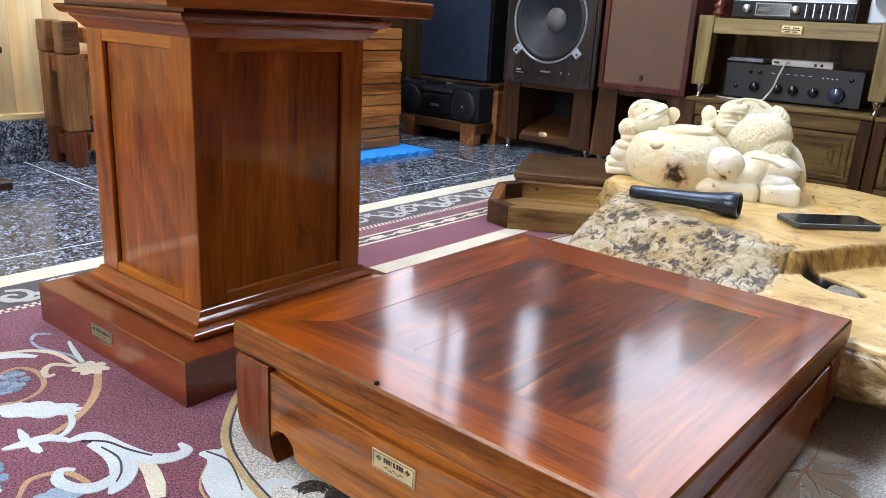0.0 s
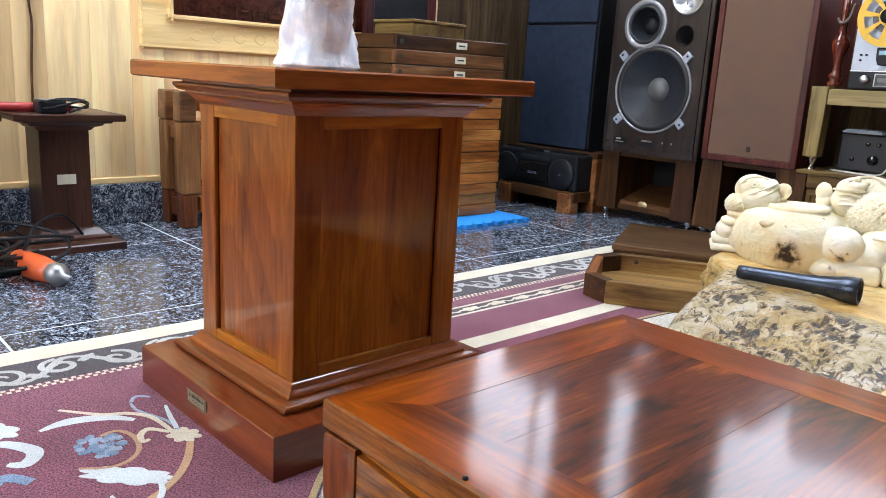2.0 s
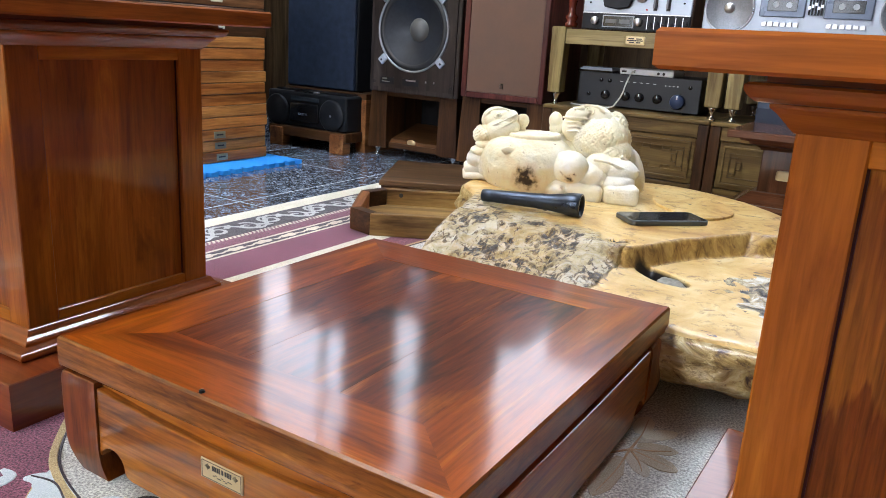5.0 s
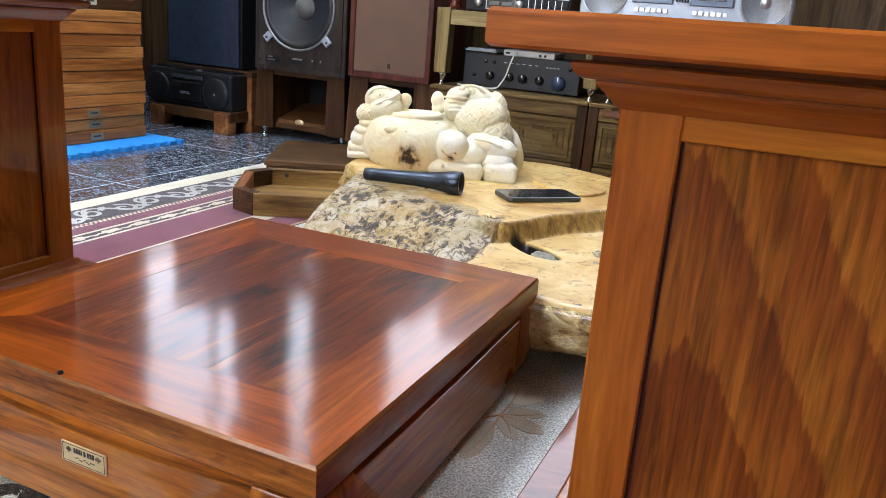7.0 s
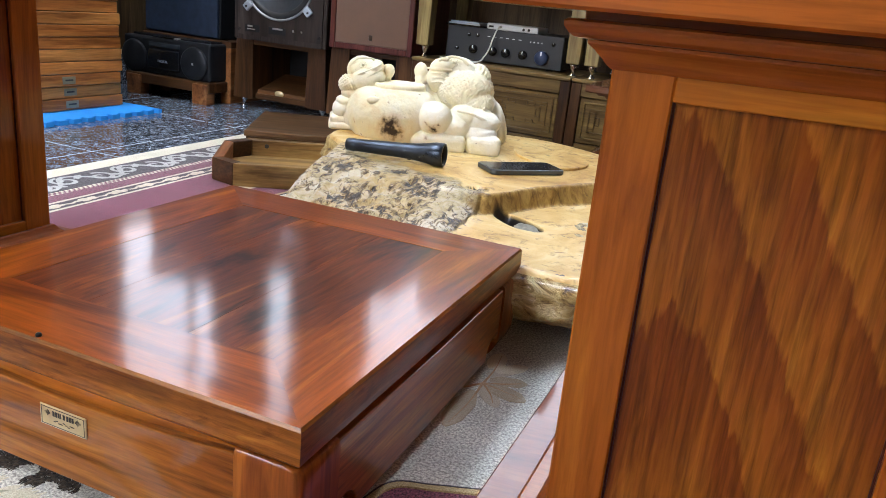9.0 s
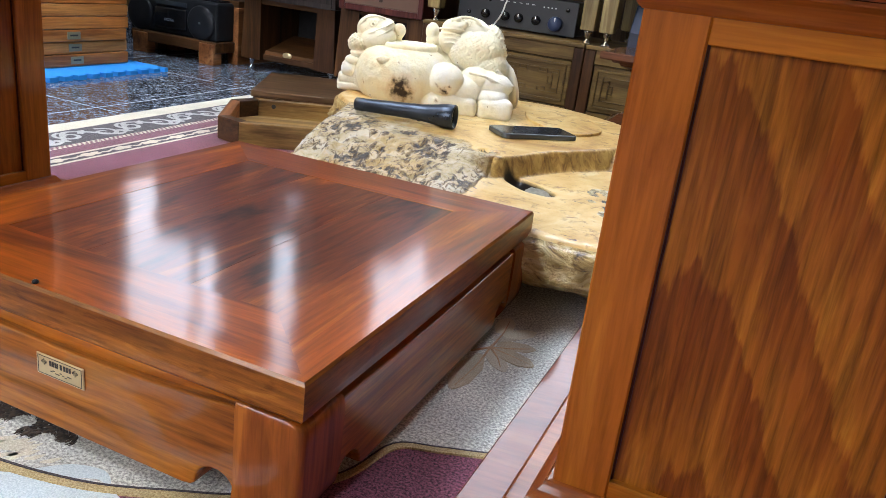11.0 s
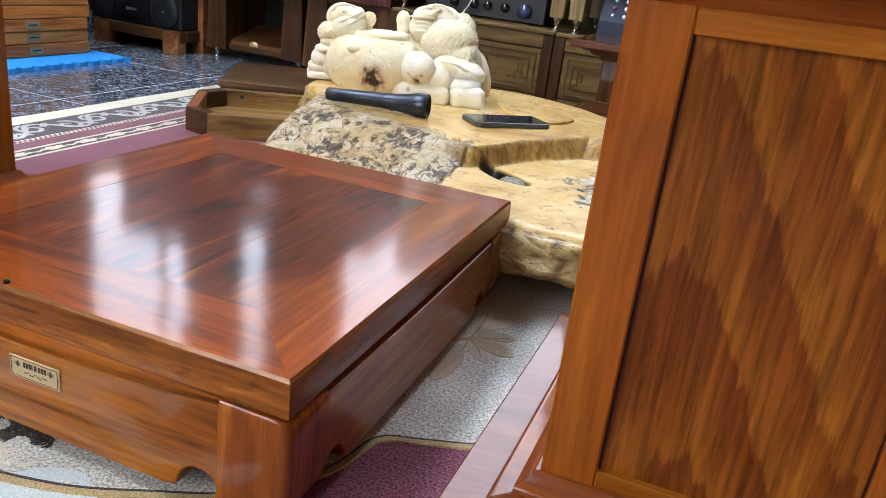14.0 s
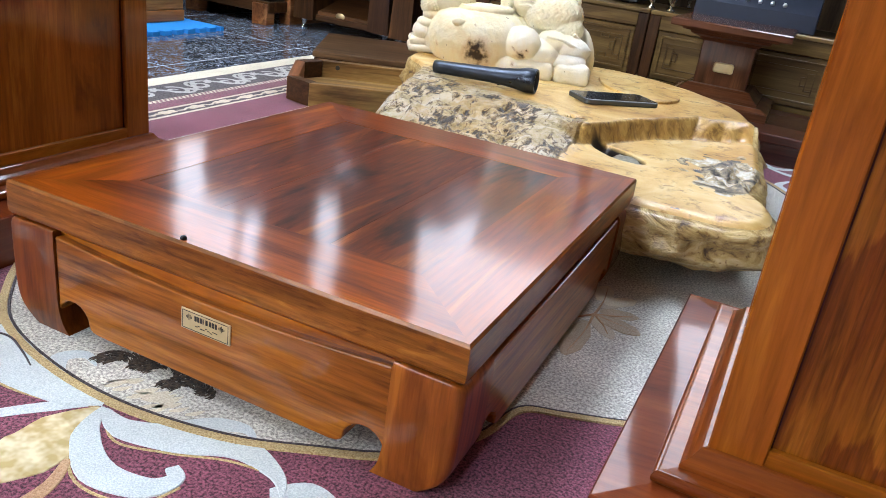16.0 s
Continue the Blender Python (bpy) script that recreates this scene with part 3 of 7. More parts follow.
def pedestal(at, turn, label, plate, panel_z, side_z):
    p = thing("pedestal", label, "pedestal", at, turn, "tall pedestals")
    au, av, bu, bv, cu, cv = 0.128, 0.1465, 0.197, 0.2165, 0.199, 0.2185
    zp = 0.0655
    # plinth with a sloping top
    along_sides(part("plinth", mould([(0, 0.0), (0, zp - 0.0015), (-0.0015, zp), (-0.044, zp + 0.0035)], bu, bv, close_top=True, close_bottom=True), (plinth_x, plinth_y), p))
    # a half-round bead, a narrow flat and a sloping cove up to the posts
    bead = [(0.0285 + 0.0042 * math.cos(radians(a)), 0.0745 + 0.0055 * math.sin(radians(a))) for a in range(-75, 106, 20)]
    along_sides(part("base_bead", mould([(0.028, zp + 0.002)] + bead + [(0.010, 0.0806)], au, av), (moulding_x, moulding_y), p))
    along_sides(part("base_moulding", mould([(0.0155, 0.0795), (0.0155, 0.0835), (0.0145, 0.0848), (0.0120, 0.0862), (0.0085, 0.0895), (0.0055, 0.0937), (0.0042, 0.0962), (0.0030, 0.0972), (0.0, 0.0974), (-0.003, 0.0972)], au, av), (moulding_x, moulding_y), p))
    # four corner posts, rails and recessed panels
    st_u, st_v = 0.042, 0.042
    z0, z1 = 0.090, 0.4515
    for su in (-1, 1):
        for sv in (-1, 1):
            part("corner_post", box(*sorted((su * au, su * (au - st_u))), *sorted((sv * av, sv * (av - st_v))), z0, z1, 0.0015, 1), amber_z, p)
    for s in (-1, 1):
        for (a0, a1) in ((z0, 0.1115), (0.431, z1)):
            part("rail", box(-au + st_u, au - st_u, *sorted((s * (av - 0.0006), s * (av - 0.02))), a0, a1, 0.0008, 1), amber_x, p)
            part("rail", box(*sorted((s * (au - 0.0006), s * (au - 0.02))), -av + st_v, av - st_v, a0, a1, 0.0008, 1), amber_y, p)
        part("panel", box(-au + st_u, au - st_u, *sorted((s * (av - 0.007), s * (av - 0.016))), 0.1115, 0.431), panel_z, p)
        # side panels take the lightened wood, light painted into its colour
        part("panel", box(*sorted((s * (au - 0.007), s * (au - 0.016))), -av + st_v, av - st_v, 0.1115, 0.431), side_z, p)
        # thin beads round each panel
        for q in (-1, 1):
            part("bead", box(*sorted((q * (au - st_u), q * (au - st_u - 0.0016))), *sorted((s * (av - 0.0055), s * (av - 0.0085))), 0.1115, 0.431), deep_z, p)
            part("bead", box(*sorted((s * (au - 0.0055), s * (au - 0.0085))), *sorted((q * (av - st_v), q * (av - st_v - 0.0016))), 0.1115, 0.431), deep_z, p)
    # flaring cornice and cap slab
    along_sides(part("cornice", mould([(-0.004, 0.4468), (0.0008, 0.4475), (0.0030, 0.4495), (0.0065, 0.4540), (0.0110, 0.4592), (0.0145, 0.4622), (0.0150, 0.4632), (0.0150, 0.4650), (-0.004, 0.4652)], au, av), (cornice_x, cornice_y), p, "flaring cornice"))
    along_sides(part("cornice_band", mould([(0.0, 0.4652), (0.0190, 0.4654), (0.0225, 0.4662), (0.0255, 0.4685), (0.0280, 0.4720), (0.0285, 0.4735), (0.0285, 0.4758), (0.0265, 0.4772), (0.0180, 0.4777), (0.0180, 0.4822), (0.0, 0.4823)], au, av), (cornice_x, cornice_y), p))
    along_sides(part("cap", mould([(-0.02, 0.4823), (-0.003, 0.4823), (0, 0.4845), (0, 0.503), (-0.002, 0.5053)], cu, cv, close_top=True, close_bottom=True), (cap_x, cap_y), p))
    if plate:
        plate_with_bars(p, "name_plate", (-0.007, -bv - 0.0002, 0.041), 0.058, 0.019, body=olive_plate)
    return p


cornice_x = wood("amber_brown_redwood_x", (0.204, 0.0504, 0.0084), (0.348, 0.096, 0.012), (0.456, 0.144, 0.018), "x", 1.0, 0.35, 0.8, 0.07, 0.3, streak=0.3)
cornice_y = wood("amber_brown_redwood_y", (0.204, 0.0504, 0.0084), (0.348, 0.096, 0.012), (0.456, 0.144, 0.018), "y", 1.0, 0.35, 0.8, 0.07, 0.3, streak=0.3)
cap_x = wood("red_brown_cap_x", (0.23, 0.0529, 0.0069), (0.38, 0.0989, 0.0115), (0.494, 0.152, 0.0172), "x", 1.0, 0.35, 0.8, 0.08, 0.35, 22.0, streak=0.5, along=2.4)
cap_y = wood("red_brown_cap_y", (0.23, 0.0529, 0.0069), (0.38, 0.0989, 0.0115), (0.494, 0.152, 0.0172), "y", 1.0, 0.35, 0.8, 0.08, 0.35, 22.0, streak=0.5, along=2.4)
moulding_x = wood("amber_red_moulding_x", (0.14, 0.030, 0.006), (0.25, 0.058, 0.009), (0.34, 0.095, 0.014), "x", 1.0, 0.35, 0.9, 0.08, 0.3, streak=0.3)
moulding_y = wood("amber_red_moulding_y", (0.14, 0.030, 0.006), (0.25, 0.058, 0.009), (0.34, 0.095, 0.014), "y", 1.0, 0.35, 0.9, 0.08, 0.3, streak=0.3)
amber_y = wood("amber_redwood_y", AMB_D, AMB_M, AMB_L, "y", 1.0, 0.35, 0.8, 0.07, 0.3, streak=0.25, along=2.5, wavy=1.5)
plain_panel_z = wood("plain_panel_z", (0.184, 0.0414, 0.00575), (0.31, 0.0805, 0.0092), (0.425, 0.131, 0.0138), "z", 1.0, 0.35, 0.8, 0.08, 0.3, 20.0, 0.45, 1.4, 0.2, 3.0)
# plain panel wood made lighter, for the light falling on the sides
lit_side_panel_z = wood("lit_side_panel_z", (0.24, 0.0564, 0.006), (0.396, 0.108, 0.0108), (0.54, 0.174, 0.0168), "z", 1.0, 0.35, 0.8, 0.08, 0.3, 20.0, 0.0, 1.4, 0.2, 3.0)
figured_z = wood("figured_panel_z", (0.21, 0.050, 0.005), (0.30, 0.088, 0.008), (0.40, 0.138, 0.012), "z", 1.0, 0.35, 0.85, 0.08, 0.6, 26.0, 0.85, 1.0, 0.35, 3.2)
pedestal((-0.3045, 0.2112, 0), (0, 0, 1.2), "tall redwood pedestal with recessed panels and a wide cap", True, plain_panel_z, lit_side_panel_z)
pedestal((0.8066, 0.2277, -0.0016), (0.3, -0.44, -0.9), "tall redwood pedestal with figured panels beside the low table", False, figured_z, lit_side_panel_z)


def wrapped_vase():
    w = thing("wrapped_vase", "vase wrapped in crumpled white plastic film on the pedestal", "wrapped vase", (-0.324, 0.196, 0.5053))
    random.seed(2)
    prof = [(0.0, 0.0), (0.052, 0.0), (0.054, 0.005), (0.047, 0.025), (0.043, 0.07), (0.040, 0.11), (0.037, 0.16), (0.026, 0.21), (0.010, 0.25), (0.0, 0.26)]
    bm = lathe(prof, steps=72)
    bmesh.ops.subdivide_edges(bm, edges=bm.edges[:], cuts=2, use_grid_fill=True)
    for v in bm.verts:
        d = Vector((v.co.x, v.co.y, 0))
        if d.length > 0.004:
            a = math.atan2(v.co.y, v.co.x)
            q = v.co + Vector((0.01 * math.sin(30 * v.co.z), 0, 0.012 * math.cos(3 * a)))
            k = 1 - 2 * abs(noise.noise(q * 17))
            k2 = 1 - 2 * abs(noise.noise(q * 42 + Vector((3, 1, 2))))
            v.co += d.normalized() * (0.010 * k + 0.003 * k2) * (1.0 if v.co.z > 0.003 else 0.7)
    part("film", bm, film_m, w, smooth=True)


film_m, _nt, _b = nodes_of("white_plastic_film")
_v = coords(_nt, shift=False)
_d = _nt.nodes.new("ShaderNodeVectorMath")
_d.operation = "DISTANCE"
link(_nt, _v, _d.inputs[0])
_d.inputs[1].default_value = (0.035, -0.035, 0.165)
_s = _nt.nodes.new("ShaderNodeMath")
_s.operation = "MULTIPLY_ADD"
link(_nt, noise_node(_nt, _v, 38.0, 4.0, 0.65, 0.8), _s.inputs[0])
_s.inputs[1].default_value = 0.16
link(_nt, _d.outputs["Value"], _s.inputs[2])
_k = ramp(_nt, _s.outputs[0], [(0.11, (1, 1, 1)), (0.15, (0, 0, 0))])
_c = ramp(_nt, noise_node(_nt, _v, 60.0, 4.0), [(0.3, (0.66, 0.75, 0.86)), (0.7, (0.93, 0.95, 0.97))])
link(_nt, mix(_nt, _k, _c, (0.38, 0.26, 0.19)), _b.inputs["Base Color"])
_b.inputs["Roughness"].default_value = 0.2
bump(_nt, _b, noise_node(_nt, coords(_nt, (38, 38, 14), False), 1.0, 3.0, 0.5, 1.2), 0.6, 0.006)
wrapped_vase()


# ---- carpet ----
field_m = carpet_pile("maroon_carpet_pile", (0.050, 0.013, 0.028), (0.36, 0.112, 0.170), 380.0)
band_m = carpet_pile("charcoal_carpet_pile", (0.025, 0.02, 0.026), (0.085, 0.07, 0.08))
silver_pile = carpet_pile("silver_grey_carpet_pile", (0.36, 0.37, 0.36), (0.66, 0.67, 0.64), stain=0.2)
petal_pile = carpet_pile("cream_gold_carpet_pile", (0.55, 0.42, 0.18), (0.84, 0.76, 0.52), 60.0, stain=0.3)
cream_pile = carpet_pile("cream_carpet_pile", (0.58, 0.52, 0.38), (0.80, 0.76, 0.62), stain=0.12)
pale_pile = carpet_pile("pale_blue_white_carpet_pile", (0.52, 0.60, 0.63), (0.74, 0.81, 0.82), stain=0.15)
grey_pile = carpet_pile("speckled_stone_grey_carpet_pile", (0.34, 0.335, 0.30), (0.90, 0.89, 0.81), 330.0)
gold_pile = carpet_pile("gold_carpet_pile", (0.38, 0.26, 0.10), (0.72, 0.58, 0.30), stain=0.3)
tan_pile = carpet_pile("tan_carpet_pile", (0.42, 0.24, 0.12), (0.66, 0.44, 0.26))
blue_pile = carpet_pile("slate_blue_carpet_pile", (0.08, 0.16, 0.30), (0.30, 0.45, 0.62))
slate_pile = carpet_pile("pale_slate_carpet_pile", (0.22, 0.32, 0.45), (0.45, 0.58, 0.72))
brown_pile = carpet_pile("dark_brown_carpet_pile", (0.012, 0.008, 0.006), (0.09, 0.06, 0.04), 240.0)
beige_pile = carpet_pile("beige_carpet_pile", (0.46, 0.40, 0.30), (0.72, 0.66, 0.54), stain=0.3)
taupe_pile = carpet_pile("taupe_carpet_pile", (0.40, 0.32, 0.21), (0.62, 0.54, 0.40))

CZ = 0.005
LAYER = [0]


def layer(z):
    """Each motif lies a hair above the one woven before it."""
    LAYER[0] = (LAYER[0] + 1) % 24
    return z - 0.0004 + 0.00003 * LAYER[0]


def ribbon(points, widths, z=CZ + 0.0007, bm=None, steps=6):
    """A raised strip of pile along a smooth line, its width swelling and tapering."""
    own = bm or bmesh.new()
    z = layer(z)
    pts = curve_points([(x, y, 0) for x, y in points], steps)
    n = len(pts)
    last = None
    for k, p in enumerate(pts):
        d = (pts[min(k + 1, n - 1)] - pts[max(k - 1, 0)]).normalized()
        s = Vector((-d.y, d.x, 0))
        f = k / (n - 1) * (len(widths) - 1)
        i = min(int(f), len(widths) - 2)
        w = (widths[i] + (widths[i + 1] - widths[i]) * (f - i)) / 2
        row = [own.verts.new(p + s * (w + 0.0012) + Vector((0, 0, CZ - 0.0008))), own.verts.new(p + s * w + Vector((0, 0, z))), own.verts.new(p - s * w + Vector((0, 0, z))), own.verts.new(p - s * (w + 0.0012) + Vector((0, 0, CZ - 0.0008)))]
        if last:
            for j in range(3):
                own.faces.new((last[j], last[j + 1], row[j + 1], row[j]))
        last = row
    return own


def leafy(cx, cy, rx, ry, turn, lobes, depth=0.22, z=CZ + 0.0008, bm=None, seed=0):
    """A lobed leaf or flower patch."""
    own = bm or bmesh.new()
    z = layer(z)
    n = 72
    c, s = math.cos(radians(turn)), math.sin(radians(turn))
    rim = []
    for k in range(n):
        a = 2 * math.pi * k / n
        r = 1 - depth * (1 - abs(math.sin(lobes * a / 2 + seed))) + 0.06 * noise.noise(Vector((3 * math.cos(a), 3 * math.sin(a), seed)))
        u, v = rx * r * math.cos(a), ry * r * math.sin(a)
        rim.append(own.verts.new((cx + c * u - s * v, cy + s * u + c * v, z)))
    own.faces.new(rim)
    # the rim of the pile rolls down into the field
    low = [own.verts.new((v.co.x + 0.0012 * (v.co.x - cx) / max(rx, ry), v.co.y + 0.0012 * (v.co.y - cy) / max(rx, ry), CZ - 0.0006)) for v in rim]
    for k in range(n):
        q = (k + 1) % n
        own.faces.new((rim[k], rim[q], low[q], low[k]))
    return own


def spiral(cx, cy, r0, r1, a0, turns, n=14):
    return [(cx + (r0 + (r1 - r0) * k / n) * math.cos(radians(a0 + 360 * turns * k / n)), cy + (r0 + (r1 - r0) * k / n) * math.sin(radians(a0 + 360 * turns * k / n))) for k in range(n + 1)]


def carpet():
    c = thing("carpet", "large maroon patterned carpet with scrolls, vines and a grey medallion", "carpet", (0, 0, 0))
    x0, x1, y0, y1 = -0.74, 2.0, -2.3, 1.8
    part("field", box(x0 + 0.06, x1, y0, y1, 0.0005, CZ), field_m, c, "maroon pile field")
    # cream selvedge with a slightly uneven edge
    bm = bmesh.new()
    prev = None
    for k in range(90):
        y = y0 + (y1 - y0) * k / 89
        e = x0 + 0.007 * noise.noise(Vector((y * 2.3, 0.4, 0))) + 0.003 * noise.noise(Vector((y * 9, 1.4, 0)))
        row = [bm.verts.new((e, y, 0.0005)), bm.verts.new((e + 0.001, y, CZ)), bm.verts.new((x0 + 0.06, y, CZ))]
        if prev:
            for j in range(2):
                bm.faces.new((prev[j], prev[j + 1], row[j + 1], row[j]))
        prev = row
    part("selvedge", bm, cream_pile, c, "cream selvedge")
    part("border_band", box(x0 + 0.061, x0 + 0.163, y0, y1, CZ - 0.001, CZ + 0.00012), band_m, c, "charcoal border band")
    # running scrolls in the border
    bm = None
    k = 0
    y = -0.62
    while y < 1.75:
        s = 1 if k % 2 else -1
        xc = x0 + 0.112
        bm = None
        bm = ribbon(spiral(xc + s * 0.006, y, 0.006, 0.034, 90 * s, 1.25 * s, 12), (0.004, 0.009, 0.011, 0.008), bm=bm, steps=3)
        bm = ribbon([(xc - s * 0.03, y - 0.05), (xc - s * 0.012, y - 0.03), (xc + s * 0.036, y + 0.01), (xc + s * 0.024, y + 0.05)], (0.003, 0.011, 0.012, 0.004), bm=bm, steps=4)
        bm = leafy(xc + s * 0.02, y + 0.045, 0.02, 0.01, 50 * s, 5, 0.3, bm=bm, seed=k)
        part("border_scroll", bm, silver_pile, c)
        y += 0.088
        k += 1
    bm = None
    y = -0.62
    while y < 1.75:
        bm = ribbon([(x0 + 0.168, y), (x0 + 0.168, y + 0.007)], (0.006, 0.006), bm=bm, steps=1)
        bm = ribbon([(x0 + 0.177, y + 0.006), (x0 + 0.177, y + 0.013)], (0.006, 0.006), bm=bm, steps=1)
        y += 0.0125
    part("dotted_line", bm, cream_pile, c, "cream dotted line")
    # inner stripes beside the medallion
    part("inner_stripe", ribbon([(x0 + 0.225, 0.42), (x0 + 0.225, 1.78)], (0.007, 0.007), steps=2), cream_pile, c)
    part("inner_stripe", ribbon([(x0 + 0.268, 0.42), (x0 + 0.268, 1.78)], (0.007, 0.007), steps=2), cream_pile, c)
    part("inner_stripe", ribbon([(x0 + 0.41, 0.42), (x0 + 0.41, 1.78)], (0.045, 0.045), steps=2), cream_pile, c)
    part("inner_band", box(x0 + 0.23, x0 + 0.263, 0.42, 1.78, CZ - 0.001, CZ + 0.00012), band_m, c)
    y = 0.46
    k = 0
    while y < 1.75:
        bm = leafy(x0 + 0.247, y, 0.03, 0.011, 90, 5, 0.35, seed=k)
        ribbon([(x0 + 0.247, y + 0.03), (x0 + 0.251, y + 0.045), (x0 + 0.243, y + 0.06)], (0.004, 0.006, 0.003), bm=bm, steps=3)
        part("border_flower", bm, cream_pile, c)
        y += 0.085
        k += 1
    # medallion with a gold and dark rim
    edge = [(-0.12, 0.10), (-0.07, 0.042), (0.0, -0.015), (0.1, -0.045), (0.2, -0.052), (0.3, -0.035), (0.372, -0.004), (0.437, 0.033), (0.485, 0.10), (0.503, 0.166), (0.545, 0.187), (0.60, 0.21), (0.67, 0.25), (0.76, 0.34), (0.84, 0.55), (0.86, 0.8), (0.8, 1.1), (0.5, 1.5), (0.0, 1.5), (-0.2, 1.2), (-0.24, 0.8), (-0.23, 0.5), (-0.19, 0.25), (-0.12, 0.10)]
    pts = curve_points([(x, y, CZ + 0.0008) for x, y in edge], 6)[:-1]
    bm = bmesh.new()
    f = bm.faces.new([bm.verts.new(p) for p in pts])
    bmesh.ops.triangulate(bm, faces=[f])
    part("medallion", bm, grey_pile, c, "speckled grey medallion")
    part("medallion_rim", ribbon(edge, (0.008, 0.008), CZ + 0.0016, steps=6), gold_pile, c, "gold rim")
    ins = [(x + (0.25 - x) * 0.011, y + (0.5 - y) * 0.011) for x, y in edge]
    part("rim_line", ribbon(ins, (0.002, 0.002), CZ + 0.0018, steps=6), band_m, c)
    # lily leaves at the foot of the medallion
    z = CZ + 0.0009
    part("lily_leaf", ribbon([(0.187, -0.058), (0.146, -0.066), (0.094, -0.062), (0.047, -0.052), (0.005, -0.022)], (0.003, 0.03, 0.05, 0.040, 0.002), z), pale_pile, c)
    part("lily_leaf", ribbon([(0.120, -0.052), (0.098, -0.03), (0.112, -0.012), (0.135, -0.02)], (0.014, 0.018, 0.012, 0.001), z), pale_pile, c)
    part("lily_leaf", ribbon([(0.193, -0.062), (0.226, -0.072), (0.276, -0.055), (0.322, -0.036), (0.368, -0.046), (0.388, -0.066)], (0.004, 0.024, 0.036, 0.028, 0.012, 0.001), z), pale_pile, c)
    part("lily_leaf", ribbon([(0.262, -0.044), (0.284, -0.024), (0.308, -0.014), (0.326, -0.020)], (0.016, 0.02, 0.012, 0.001), z), pale_pile, c)
    part("lily_leaf", ribbon([(0.190, -0.061), (0.208, -0.096), (0.25, -0.122), (0.293, -0.116), (0.306, -0.096), (0.294, -0.086)], (0.003, 0.022, 0.028, 0.022, 0.014, 0.010), z), pale_pile, c)
    part("lily_leaf", ribbon([(0.184, -0.056), (0.156, -0.083), (0.125, -0.122), (0.10, -0.17)], (0.005, 0.014, 0.012, 0.004), z), pale_pile, c)
    part("lily_leaf", ribbon([(0.376, -0.066), (0.40, -0.05), (0.425, -0.06), (0.44, -0.085)], (0.01, 0.026, 0.03, 0.01), z), pale_pile, c)
    bm = None
    for q in ([(0.186, -0.062), (0.146, -0.080), (0.094, -0.088), (0.047, -0.078), (0.003, -0.03)], [(0.193, -0.062), (0.232, -0.088), (0.28, -0.074), (0.325, -0.054), (0.372, -0.046)], [(0.262, -0.05), (0.282, -0.009), (0.312, -0.002), (0.318, -0.028)], [(0.19, -0.062), (0.196, -0.1), (0.246, -0.139), (0.300, -0.132), (0.3155, -0.10)]):
        part("leaf_outline", ribbon(q, (0.002, 0.002), z - 0.0002), gold_pile, c)
    bm = ribbon([(0.19, -0.063), (0.187, -0.10), (0.19, -0.14), (0.17, -0.20)], (0.006, 0.05, 0.06, 0.02), z)
    part("golden_petal", bm, petal_pile, c, "mottled golden petal")
    part("vine", ribbon([(0.222, -0.125), (0.236, -0.16), (0.23, -0.22)], (0.006, 0.012, 0.012), z), tan_pile, c)
    for q, wd in (
            ([(-0.275, -0.030), (-0.226, -0.055), (-0.188, -0.085), (-0.164, -0.118), (-0.153, -0.148)], (0.008, 0.010, 0.010, 0.009, 0.005)),
            ([(-0.347, -0.126), (-0.350, -0.102), (-0.323, -0.090), (-0.285, -0.096), (-0.262, -0.115), (-0.256, -0.143), (-0.275, -0.175)], (0.004, 0.005, 0.006, 0.006, 0.006, 0.005, 0.003)),
            ([(-0.048, -0.222), (-0.061, -0.214), (-0.078, -0.200), (-0.079, -0.183), (-0.067, -0.165), (-0.037, -0.158), (-0.014, -0.163)], (0.003, 0.005, 0.006, 0.006, 0.006, 0.006, 0.003)),
            ([(-0.56, -0.5), (-0.5, -0.4), (-0.41, -0.37), (-0.34, -0.42), (-0.35, -0.5)], (0.008, 0.012, 0.012, 0.01, 0.006))):
        part("vine", ribbon(q, wd, z), tan_pile, c)
    for q, wd in (
            ([(-0.46, -0.145), (-0.413, -0.102), (-0.395, -0.070), (-0.363, -0.048), (-0.305, -0.042)], (0.004, 0.006, 0.007, 0.007, 0.005)),
            ([(-0.300, -0.076), (-0.300, -0.086), (-0.320, -0.081), (-0.330, -0.065), (-0.306, -0.046)], (0.004, 0.007, 0.009, 0.008, 0.004)),
            ([(-0.061, -0.101), (-0.021, -0.099), (0.016, -0.110), (0.040, -0.121)], (0.006, 0.016, 0.018, 0.012))):
        part("cream_stem", ribbon(q, wd, z), cream_pile, c)
